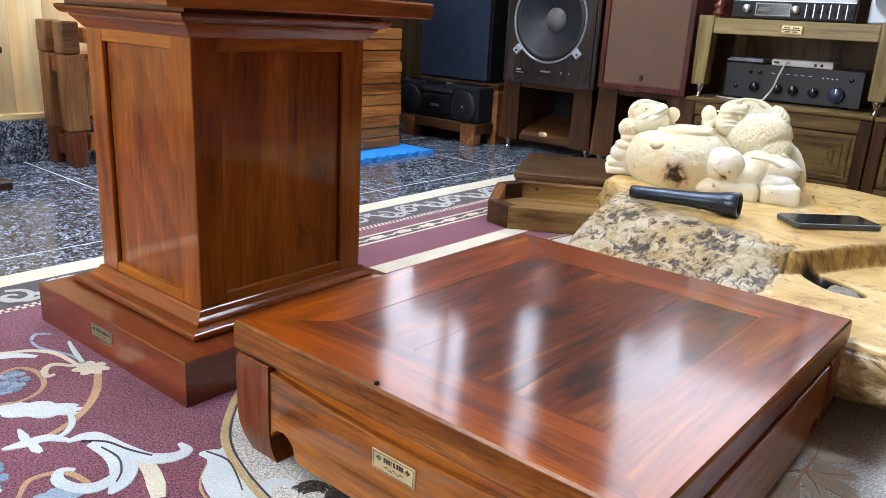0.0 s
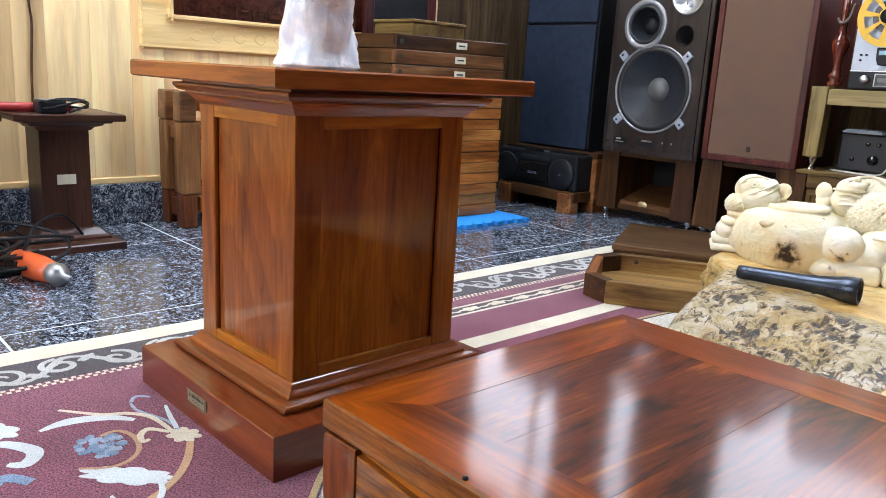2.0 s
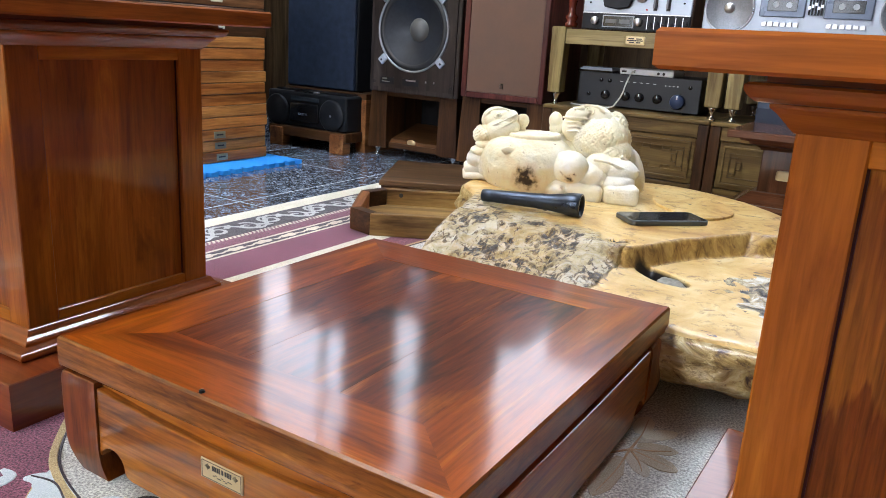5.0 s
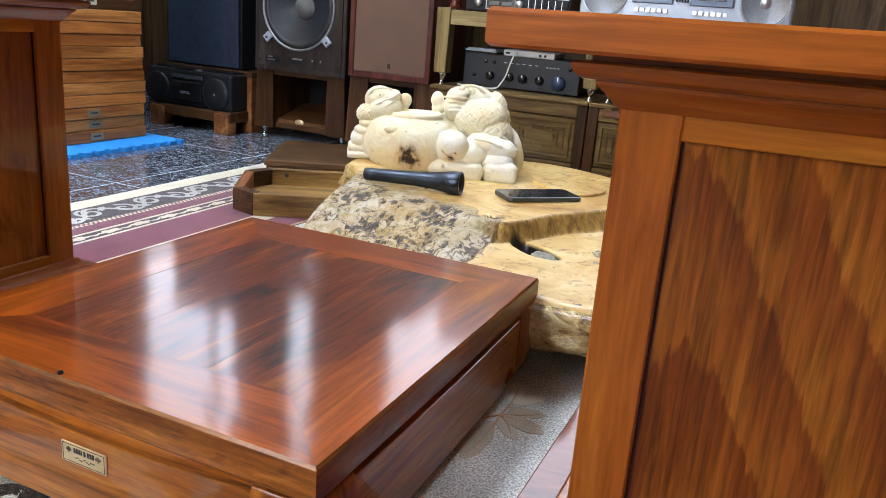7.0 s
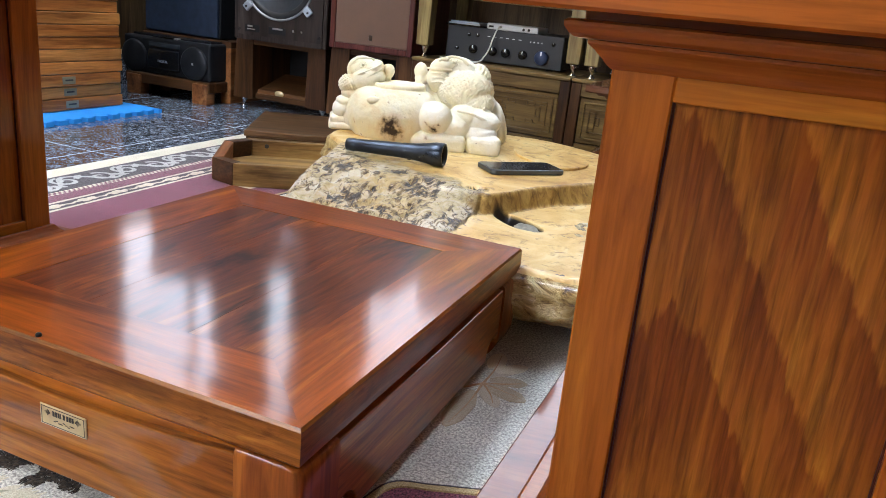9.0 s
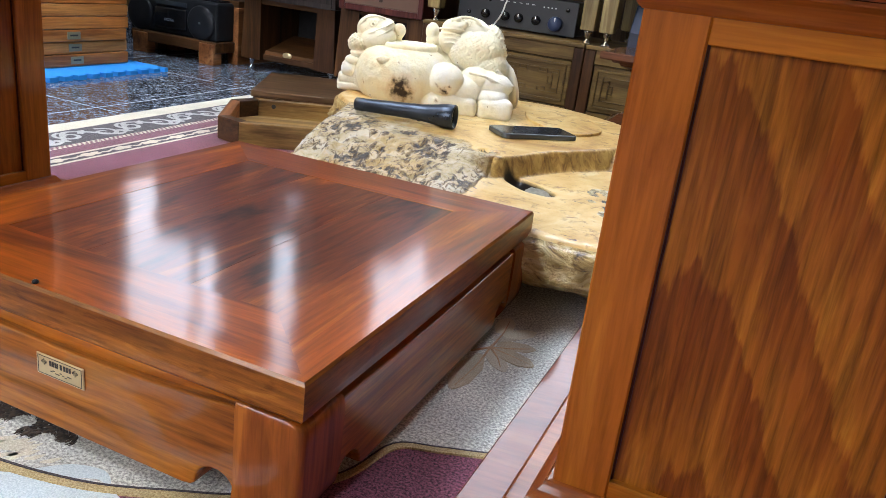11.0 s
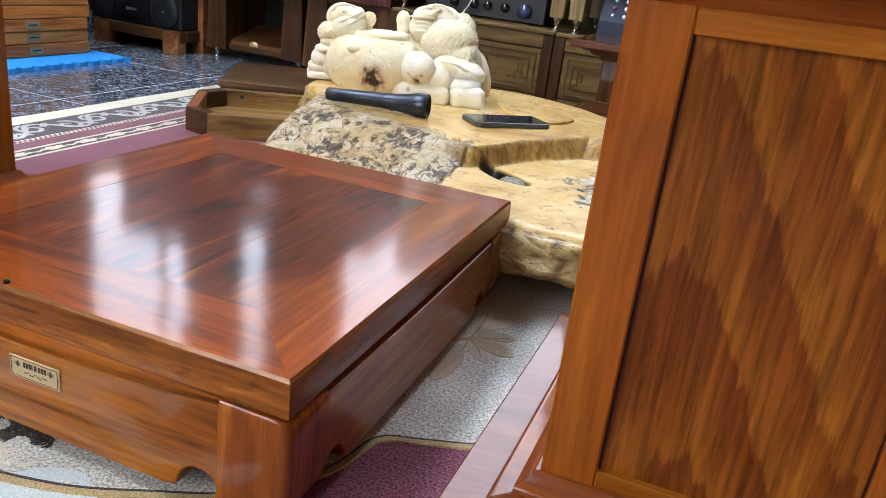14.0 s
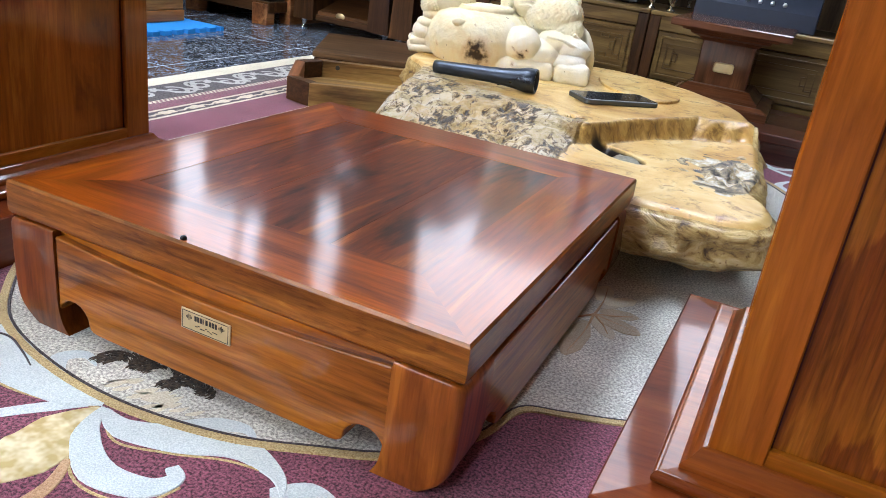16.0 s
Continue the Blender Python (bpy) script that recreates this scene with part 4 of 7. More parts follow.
    for q, wd in (
            ([(-0.126, -0.139), (-0.119, -0.113), (-0.071, -0.103), (-0.034, -0.092), (-0.017, -0.071), (-0.019, -0.053), (-0.037, -0.051)], (0.005, 0.018, 0.020, 0.021, 0.018, 0.013, 0.004)),
            ([(-0.105, -0.122), (-0.066, -0.114), (-0.032, -0.120), (-0.011, -0.136), (0.0, -0.152)], (0.008, 0.022, 0.028, 0.022, 0.002)),
            ([(-0.025, -0.133), (-0.021, -0.156), (-0.036, -0.172), (-0.060, -0.177), (-0.074, -0.168), (-0.066, -0.156)], (0.012, 0.018, 0.015, 0.012, 0.010, 0.004)),
            ([(-0.158, -0.195), (-0.154, -0.175), (-0.149, -0.150), (-0.128, -0.136)], (0.003, 0.015, 0.014, 0.006)),
            ([(-0.189, -0.165), (-0.171, -0.167), (-0.152, -0.170)], (0.002, 0.009, 0.007)),
            ([(-0.123, -0.167), (-0.134, -0.168), (-0.151, -0.167)], (0.002, 0.010, 0.008)),
            ([(-0.197, -0.105), (-0.166, -0.114), (-0.147, -0.129), (-0.143, -0.144)], (0.004, 0.007, 0.007, 0.003)),
            ([(-0.390, -0.017), (-0.352, -0.026), (-0.310, -0.034)], (0.003, 0.006, 0.006)),
            ([(-0.003, -0.047), (0.015, -0.036), (0.052, -0.045), (0.090, -0.062)], (0.003, 0.026, 0.038, 0.020)),
            ([(-0.407, -0.185), (-0.415, -0.147), (-0.40, -0.10), (-0.37, -0.07)], (0.004, 0.02, 0.018, 0.006)),
            ([(-0.386, -0.273), (-0.397, -0.235), (-0.354, -0.205), (-0.325, -0.222), (-0.335, -0.24)], (0.008, 0.016, 0.02, 0.018, 0.008))):
        part("pale_leaf", ribbon(q, wd, z), pale_pile, c)
    for q, wd in (([(-0.429, -0.054), (-0.446, -0.040), (-0.433, -0.023)], (0.004, 0.006, 0.004)), ([(-0.426, -0.055), (-0.395, -0.055), (-0.344, -0.036), (-0.301, -0.033)], (0.003, 0.004, 0.004, 0.003))):
        part("blue_tendril", ribbon(q, wd, z), slate_pile, c)
    # thin dark contours inside the leaves
    for q in ([(-0.116, -0.127), (-0.095, -0.108), (-0.062, -0.098), (-0.034, -0.086)], [(-0.088, -0.117), (-0.056, -0.114), (-0.03, -0.124), (-0.014, -0.138)], [(0.0, -0.04), (0.03, -0.033), (0.06, -0.042), (0.09, -0.055)]):
        part("leaf_contour", ribbon(q, (0.0008, 0.0016, 0.0014, 0.0006), z + 0.0016), band_m, c)
    part("pale_leaf", leafy(-0.223, -0.133, 0.062, 0.021, 46, 9, 0.25, z, None, 1), pale_pile, c)
    part("pale_leaf", leafy(-0.445, -0.238, 0.045, 0.026, 40, 7, 0.25, z, None, 2), pale_pile, c)
    part("flower_bud", leafy(-0.287, -0.034, 0.026, 0.021, 20, 7, 0.35, z, None, 3), cream_pile, c, "cream flower bud")
    part("pale_leaf", leafy(-0.30, -0.33, 0.05, 0.026, 10, 7, 0.25, z, None, 4), pale_pile, c)
    part("pale_leaf", leafy(-0.1, -0.27, 0.05, 0.026, 70, 7, 0.25, z, None, 5), pale_pile, c)
    part("blue_flower", leafy(-0.030, -0.190, 0.024, 0.017, 40, 5, 0.3, z, None, 6), slate_pile, c, "pale slate flower")
    bm = None
    random.seed(5)
    for cx, cy in ((-0.322, -0.133), (-0.12, -0.235)):
        for k in range(46):
            a, r = random.uniform(0, 6.28), 0.034 * math.sqrt(random.random())
            part("grape", leafy(cx + r * math.cos(a), cy + 0.8 * r * math.sin(a), 0.0052, 0.0052, 0, 3, 0.05, z + 0.000008 * k, None, k), blue_pile if k % 3 else slate_pile, c)
    bm = ribbon([(-0.255, -0.29), (-0.302, -0.254), (-0.275, -0.228)], (0.01, 0.018, 0.014), z)
    part("blue_leaf", bm, blue_pile, c, "slate blue curled leaf")
    for q, wd in (([(0.66, 1.60), (0.63, 1.54), (0.66, 1.50), (0.70, 1.53), (0.68, 1.57)], (0.006, 0.018, 0.02, 0.014, 0.004)), ([(0.64, 1.50), (0.70, 1.46), (0.74, 1.50), (0.78, 1.58)], (0.004, 0.02, 0.018, 0.004)), ([(0.70, 1.40), (0.68, 1.34), (0.72, 1.30), (0.78, 1.32)], (0.004, 0.018, 0.02, 0.006))):
        part("pale_scroll", ribbon(q, wd, z), pale_pile, c)
    # brown brushed spray on the medallion
    bm = None
    random.seed(11)
    for cx, cy, R in ((0.150, -0.006, 0.028), (0.192, 0.006, 0.034), (0.228, -0.002, 0.026)):
        for k in range(190):
            a, r = random.uniform(0.1, 3.3), R * random.uniform(0.3, 1.0)
            x, y = cx + r * math.cos(a), cy + 0.8 * r * math.sin(a)
            bm = ribbon([(x, y), (x + 0.004 * math.cos(a + 1), y + 0.004 * math.sin(a + 1)), (x + 0.009 * math.cos(a + 1.3), y + 0.009 * math.sin(a + 1.3))], (0.0006, 0.0018, 0.0004), CZ + 0.0011 + 0.000002 * k, bm, 2)
    part("brown_spray", bm, brown_pile, c, "dark brown brushed spray")
    for k in range(60):
        a, r = random.uniform(0, 6.28), random.uniform(0.0, 1.0)
        x, y = 0.205 + 0.05 * r * math.cos(a), -0.032 + 0.016 * r * math.sin(a)
        part("pale_fleck", ribbon([(x, y), (x + 0.006, y + 0.006), (x + 0.010, y + 0.014)], (0.002, 0.006, 0.001), CZ + 0.0009, None, 2), cream_pile, c)
    # taupe flower on the medallion: overlapping soft petals
    for k, (px, py, tx, ty, w, m) in enumerate((
            (0.505, 0.470, 0.500, 0.525, 0.026, cream_pile), (0.512, 0.465, 0.545, 0.505, 0.024, cream_pile), (0.505, 0.400, 0.506, 0.300, 0.030, taupe_pile), (0.49, 0.42, 0.44, 0.35, 0.034, taupe_pile),
            (0.512, 0.425, 0.572, 0.408, 0.030, taupe_pile), (0.512, 0.440, 0.560, 0.455, 0.026, taupe_pile), (0.508, 0.420, 0.545, 0.375, 0.022, beige_pile), (0.505, 0.450, 0.53, 0.478, 0.018, beige_pile))):
        q = [(px, py), (px + 0.35 * (tx - px), py + 0.35 * (ty - py)), (px + 0.75 * (tx - px), py + 0.75 * (ty - py)), (tx, ty)]
        part("flower_petal", ribbon(q, (0.008, w, w * 0.9, 0.002), CZ + 0.0013 + 0.00008 * k), m, c)
    for tx, ty in ((0.565, 0.412), (0.552, 0.452), (0.507, 0.31), (0.45, 0.36), (0.503, 0.515), (0.537, 0.383)):
        part("petal_vein", ribbon([(0.508, 0.425), ((0.508 + tx) / 2 + 0.003, (0.425 + ty) / 2), (tx, ty)], (0.003, 0.0015, 0.0004), CZ + 0.0023), tan_pile, c)


carpet()


# ---- burl slab with statue, torch and phone ----
def burl_material(name, kind):
    m, nt, b = nodes_of(name)
    v = coords(nt, shift=False)
    f = noise_node(nt, v, 7.0, 6.0, 0.6, 1.2)
    g = noise_node(nt, v, 34.0, 7.0, 0.68, 0.5)
    h = noise_node(nt, v, 120.0, 3.0, 0.6, 0.6)
    w = noise_node(nt, coords(nt, (1, 1, 2.0), False), 22.0, 6.0, 0.62, 1.0)
    b.inputs["Roughness"].default_value = 0.5
    if kind == "grey":
        c = ramp(nt, g, [(0.38, (0.03, 0.028, 0.028)), (0.47, (0.22, 0.18, 0.12)), (0.54, (0.52, 0.42, 0.24)), (0.62, (0.74, 0.72, 0.66))])
        bump(nt, b, g, 1.0, 0.010)
        set_coat(b, 0.4, 0.25)
    elif kind == "flank":
        c = ramp(nt, w, [(0.34, (0.07, 0.035, 0.012)), (0.44, (0.38, 0.24, 0.07)), (0.55, (0.58, 0.42, 0.16)), (0.70, (0.72, 0.60, 0.34))])
        c = mix(nt, 1.0, c, ramp(nt, h, [(0.30, (0.5, 0.4, 0.3)), (0.42, (1, 1, 1))]), "MULTIPLY")
        bump(nt, b, w, 0.9, 0.010)
        set_coat(b, 0.5, 0.2)
    else:
        c = ramp(nt, f, [(0.30, (0.44, 0.22, 0.05)), (0.44, (0.64, 0.39, 0.11)), (0.56, (0.76, 0.53, 0.20)), (0.70, (0.84, 0.68, 0.38))])
        c = mix(nt, 1.0, c, ramp(nt, g, [(0.34, (0.45, 0.32, 0.22)), (0.46, (1, 1, 1))]), "MULTIPLY")
        # thin dark cracks and worm holes
        k = noise_node(nt, coords(nt, (1.0, 2.6, 1.0), False), 16.0, 3.0, 0.55, 2.0)
        c = mix(nt, 1.0, c, ramp(nt, k, [(0.29, (0.10, 0.07, 0.05)), (0.315, (1, 1, 1))]), "MULTIPLY")
        b.inputs["Roughness"].default_value = 0.36
        set_coat(b, 0.35, 0.16)
        # rough pale bark and the brown wall of the scoop fade into the polished top
        masks = []
        for an in ("bark", "cut"):
            at = nt.nodes.new("ShaderNodeAttribute")
            at.attribute_name = an
            mm = nt.nodes.new("ShaderNodeMath")
            mm.operation = "MULTIPLY_ADD"
            link(nt, noise_node(nt, v, 40.0, 5.0, 0.65), mm.inputs[0])
            mm.inputs[1].default_value = 0.9
            link(nt, at.outputs["Fac"], mm.inputs[2])
            masks.append(ramp(nt, mm.outputs[0], [(0.62, (0, 0, 0)), (0.95, (1, 1, 1))]))
        p1 = noise_node(nt, coords(nt, (1, 1.4, 1), False), 17.0, 9.0, 0.72, 1.1)
        p2 = noise_node(nt, coords(nt, (1.3, 0.8, 1), False), 52.0, 6.0, 0.68, 0.8)
        bc = ramp(nt, p1, [(0.33, (0.14, 0.10, 0.06)), (0.41, (0.50, 0.38, 0.19)), (0.46, (0.68, 0.54, 0.28)), (0.57, (0.82, 0.70, 0.50)), (0.68, (0.88, 0.84, 0.76))])
        cl = nt.nodes.new("ShaderNodeMath")
        cl.operation = "MULTIPLY_ADD"
        link(nt, noise_node(nt, v, 13.0, 3.0, 0.6, 0.5), cl.inputs[0])
        cl.inputs[1].default_value = 0.55
        link(nt, p2, cl.inputs[2])
        bc = mix(nt, 1.0, bc, ramp(nt, cl.outputs[0], [(0.65, (0.06, 0.048, 0.040)), (0.72, (0.42, 0.34, 0.25)), (0.77, (1, 1, 1))]), "MULTIPLY")
        bc = mix(nt, 1.0, bc, ramp(nt, f, [(0.36, (0.90, 0.76, 0.50)), (0.50, (1, 1, 1))]), "MULTIPLY")
        c = mix(nt, masks[0], c, bc)
        s = noise_node(nt, coords(nt, (55, 55, 22), False), 1.0, 6.0, 0.65, 1.2)
        cc = ramp(nt, s, [(0.34, (0.17, 0.085, 0.022)), (0.50, (0.40, 0.23, 0.06)), (0.66, (0.58, 0.38, 0.12))])
        c = mix(nt, masks[1], c, cc)
        # shade of the hollow and small pit painted near black, by depth
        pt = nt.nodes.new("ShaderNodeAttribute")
        pt.attribute_name = "pit_shade"
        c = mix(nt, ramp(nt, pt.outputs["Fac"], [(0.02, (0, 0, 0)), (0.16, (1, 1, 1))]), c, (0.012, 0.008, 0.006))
        hb = nt.nodes.new("ShaderNodeMath")
        hb.operation = "MULTIPLY"
        link(nt, p1, hb.inputs[0])
        link(nt, masks[0], hb.inputs[1])
        hs = nt.nodes.new("ShaderNodeMath")
        hs.operation = "MULTIPLY_ADD"
        link(nt, g, hs.inputs[0])
        hs.inputs[1].default_value = 0.05
        link(nt, hb.outputs[0], hs.inputs[2])
        bump(nt, b, hs.outputs[0], 1.0, 0.020)
    link(nt, c, b.inputs["Base Color"])
    return m


burl_smooth = burl_material("polished_honey_burl", "smooth")
burl_grey = burl_material("grey_burl_bark", "grey")
burl_flank = burl_material("rippled_honey_flank", "flank")
burl_dark = plain("dark_burl_hollow", (0.014, 0.010, 0.007), 0.8, vary=0.4)
BURL = [(0.06, 0.595), (0.2, 0.565), (0.35, 0.55), (0.5, 0.535), (0.585, 0.55), (0.672, 0.585), (0.685, 0.66), (0.645, 0.745), (0.655, 0.85), (0.64, 0.97), (0.618, 1.08), (0.56, 1.27), (0.43, 1.41), (0.25, 1.48), (0.05, 1.42), (-0.10, 1.3), (-0.155, 1.17), (-0.135, 1.07), (-0.07, 1.0), (-0.035, 0.9), (-0.02, 0.78), (0.015, 0.67), (0.06, 0.595)]
SHELF = ((-0.2, 0.985), (0.009, 0.90), (0.102, 0.858), (0.229, 0.83), (0.33, 0.775), (0.36, 0.80), (0.411, 0.915), (0.506, 1.08), (0.6, 1.10), (0.75, 1.12))


def step01(a, b, v):
    t = max(0.0, min(1.0, (v - a) / (b - a)))
    return t * t * (3 - 2 * t)


def shelf_line(x):
    for (a, p), (b, q) in zip(SHELF, SHELF[1:]):
        if x <= b:
            return p + (q - p) * max(0, (x - a)) / (b - a)
    return SHELF[-1][1]


def burl_height(x, y):
    """Height of the slab's upper side and its kind of surface: 0 polished, 1 bark, 2 hollow, 3 grey bark, 4 cut wall."""
    d = y - shelf_line(x) + 0.022 * noise.noise(Vector((x * 11, y * 11, 7.7))) + 0.008 * noise.noise(Vector((x * 37, y * 37, 2.2)))
    n1 = noise.noise(Vector((x * 9, y * 9, 0.3)))
    n2 = noise.noise(Vector((x * 34, y * 34, 1.7)))
    n3 = noise.noise(Vector((x * 80, y * 80, 4.1)))
    left = 1 - step01(0.30, 0.39, x)
    flank = 0.163 + min(0.0, d) * 0.26 + (0.008 * n2 + 0.006 * n3 + 0.012 * n1 - 0.010 * max(0.0, abs(n2 + 0.4 * n3) - 0.25)) * step01(0.0, 0.05, -d)
    wall0 = -0.042 + 0.012 * n1
    low = 0.128 + 0.035 * step01(wall0, -0.004, d) + 0.004 * n1 * step01(0, 0.05, -d) + 0.012 * step01(0.56, 0.64, x) * step01(0.8, 1.0, y) * (1 - step01(0.0, 0.05, d))
    z = flank * left + low * (1 - left)
    kind = 0
    if left < 0.6 and x < 0.57 + 0.03 * n2 and wall0 - 0.004 < d < -0.004 + 0.006 * n2:
        kind = 4
        z += 0.002 * n2
    if left > 0.32 and d < -0.004 + 0.035 * n1 + 0.016 * n2:
        kind = 1
    q = ((x - 0.60) / 0.066) ** 2 + ((y - 0.82) / 0.11) ** 2
    if q < 0.9 + 0.9 * n1 + 0.9 * n2:
        kind = 3
        z += (0.014 * n2 + 0.010 * n3) * (1 - min(1, q))
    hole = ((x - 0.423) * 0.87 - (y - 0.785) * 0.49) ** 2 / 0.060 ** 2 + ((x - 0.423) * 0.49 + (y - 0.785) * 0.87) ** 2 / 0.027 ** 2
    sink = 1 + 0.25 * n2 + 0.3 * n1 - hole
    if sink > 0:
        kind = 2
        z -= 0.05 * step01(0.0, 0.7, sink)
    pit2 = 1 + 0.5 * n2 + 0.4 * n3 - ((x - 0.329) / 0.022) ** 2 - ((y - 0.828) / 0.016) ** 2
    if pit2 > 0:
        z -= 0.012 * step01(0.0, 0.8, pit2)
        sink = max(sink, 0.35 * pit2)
    bark = step01(0.25, 0.6, left) * step01(0.075, -0.03, d + 0.03 * n1 + 0.02 * n2)
    cut = (1 - left) * step01(wall0 - 0.012, wall0 + 0.008, d) * step01(0.012, -0.010, d) * step01(0.62, 0.52, x + 0.04 * n2)
    return z, (0 if kind in (2, 4) else kind), bark, cut, max(-1.0, min(1.0, sink))


def burl():
    e = thing("burl_slab", "natural honey-coloured burl slab with rough bark edge and hollows", "burl slab", (0.26, 0.95, 0))
    cx, cy = 0.26, 0.95
    pts = curve_points([(x, y, 0) for x, y in BURL], 20)[:-1]
    n, rings = len(pts), 116
    grid = []
    for k in range(rings + 1):
        row = []
        f = (k / rings) ** 0.85
        for p in pts:
            wob = 0.012 * noise.noise(Vector((p.x * 7, p.y * 7, 2))) + 0.005 * noise.noise(Vector((p.x * 26, p.y * 26, 5)))
            x, y = cx + (p.x - cx) * f * (1 + wob), cy + (p.y - cy) * f * (1 + wob)
            z, kind, bark, cut, pit_shade = burl_height(x, y)
            edge = step01(0.93, 1.0, f)
            row.append((x - cx, y - cy, z - 0.012 * edge * edge, 5 if f > 0.985 and kind != 1 else kind, bark, cut, pit_shade))
        grid.append(row)
    skirt = []
    for k in range(1, 9):
        row = []
        for j, p in enumerate(pts):
            x, y, z, kind, bark, cut, pit_shade = grid[-1][j]
            t = k / 8
            zz = z + (0.045 - z) * t
            nn = noise.noise(Vector((x * 14, y * 14, zz * 40))) * 0.022 + noise.noise(Vector((x * 38, y * 38, zz * 70))) * 0.011
            bulge = 0.010 * math.sin(math.pi * min(1, t * 1.3)) - 0.035 * max(0, t - 0.7) / 0.3 + nn * min(1, 3 * t)
            L = math.hypot(x, y)
            row.append((x * (1 + bulge / L), y * (1 + bulge / L), zz, 1 if kind == 1 else 5, bark, 0.0, -1.0))
        skirt.append(row)
    allrows = grid + skirt
    cells = {}
    for i in range(len(allrows) - 1):
        for j in range(n):
            q = (j + 1) % n
            kinds = [allrows[i][j][3], allrows[i][q][3], allrows[i + 1][q][3], allrows[i + 1][j][3]]
            cells.setdefault(max(set(kinds), key=lambda v: (kinds.count(v), v)), []).append((i, j))
    for name, want, m, label in (("polished_top", 0, burl_smooth, ""), ("rough_bark", 1, burl_smooth, "pale pitted bark"), ("bark_patch", 3, burl_grey, "grey ridged bark"), ("flank", 5, burl_flank, "rippled honey flank")):
        bm = bmesh.new()
        vs = {}
        def vert(i, j):
            if (i, j) not in vs:
                vs[(i, j)] = bm.verts.new(allrows[i][j][:3])
            return vs[(i, j)]
        for i, j in cells.get(want, ()):
            q = (j + 1) % n
            ids = ((i, j), (i, q), (i + 1, q), (i + 1, j)) if i else ((0, 0), (1, q), (1, j))
            bm.faces.new([vert(*t) for t in ids])
        keys = list(vs)
        bm.verts.index_update()
        ob = part(name, bm, m, e, label, smooth=True)
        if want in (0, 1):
            for k, an in ((4, "bark"), (5, "cut"), (6, "pit_shade")):
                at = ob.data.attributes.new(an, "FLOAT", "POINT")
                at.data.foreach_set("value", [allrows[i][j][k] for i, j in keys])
    chip = bmesh.new()
    bmesh.ops.create_icosphere(chip, subdivisions=3, radius=1.0, matrix=Matrix.LocRotScale((0.442 - cx, 0.785 - cy, 0.114), Euler((0.25, 0.05, -0.5)), (0.034, 0.019, 0.007)))
    for v in chip.verts:
        v.co += Vector((0.008 * noise.noise(v.co * 70), 0.008 * noise.noise(v.co * 70 + Vector((9, 0, 0))), 0.004 * noise.noise(v.co * 110)))
    part("stone_chip", chip, plain("dull_grey_stone", (0.26, 0.25, 0.21), 0.85, vary=0.3, scale=90, bumpy=0.5), e, "grey chip lodged in the hollow", True)
    lobe = curve_points([(x - cx, y - cy, 0) for x, y in ((0.25, 1.27), (0.29, 1.18), (0.37, 1.115), (0.42, 1.12), (0.445, 1.2), (0.40, 1.30), (0.31, 1.34), (0.25, 1.27))], 8)[:-1]
    bm = prism([(p.x, p.y) for p in lobe], 0.155, 0.1685, "xy", bevel=0.002)
    part("lobe", bm, burl_smooth, e, "thin raised lobe beside the phone")
    for x, y in ((0.05, -0.12), (0.12, 0.25), (-0.2, 0.2)):
        part("foot", lathe([(0.0, 0.005), (0.07, 0.005), (0.075, 0.02), (0.07, 0.05), (0.0, 0.05)], at=(x, y, 0), steps=20), burl_dark, e, "dark stub foot")


burl()


KNOTS = (((-0.054, -0.083, 0.045), 0.017), ((-0.064, -0.079, 0.028), 0.019), ((-0.043, -0.087, 0.024), 0.013), ((0.015, -0.114, 0.053), 0.0045), ((0.047, -0.126, 0.059), 0.004), ((0.034, -0.119, 0.043), 0.009), ((0.021, -0.115, 0.03), 0.007), ((-0.001, -0.069, 0.1), 0.004), ((-0.131, -0.006, 0.041), 0.004), ((-0.024, -0.091, 0.062), 0.003), ((-0.105, -0.056, 0.032), 0.003), ((-0.063, -0.071, 0.087), 0.0022), ((-0.042, -0.079, 0.077), 0.0022))


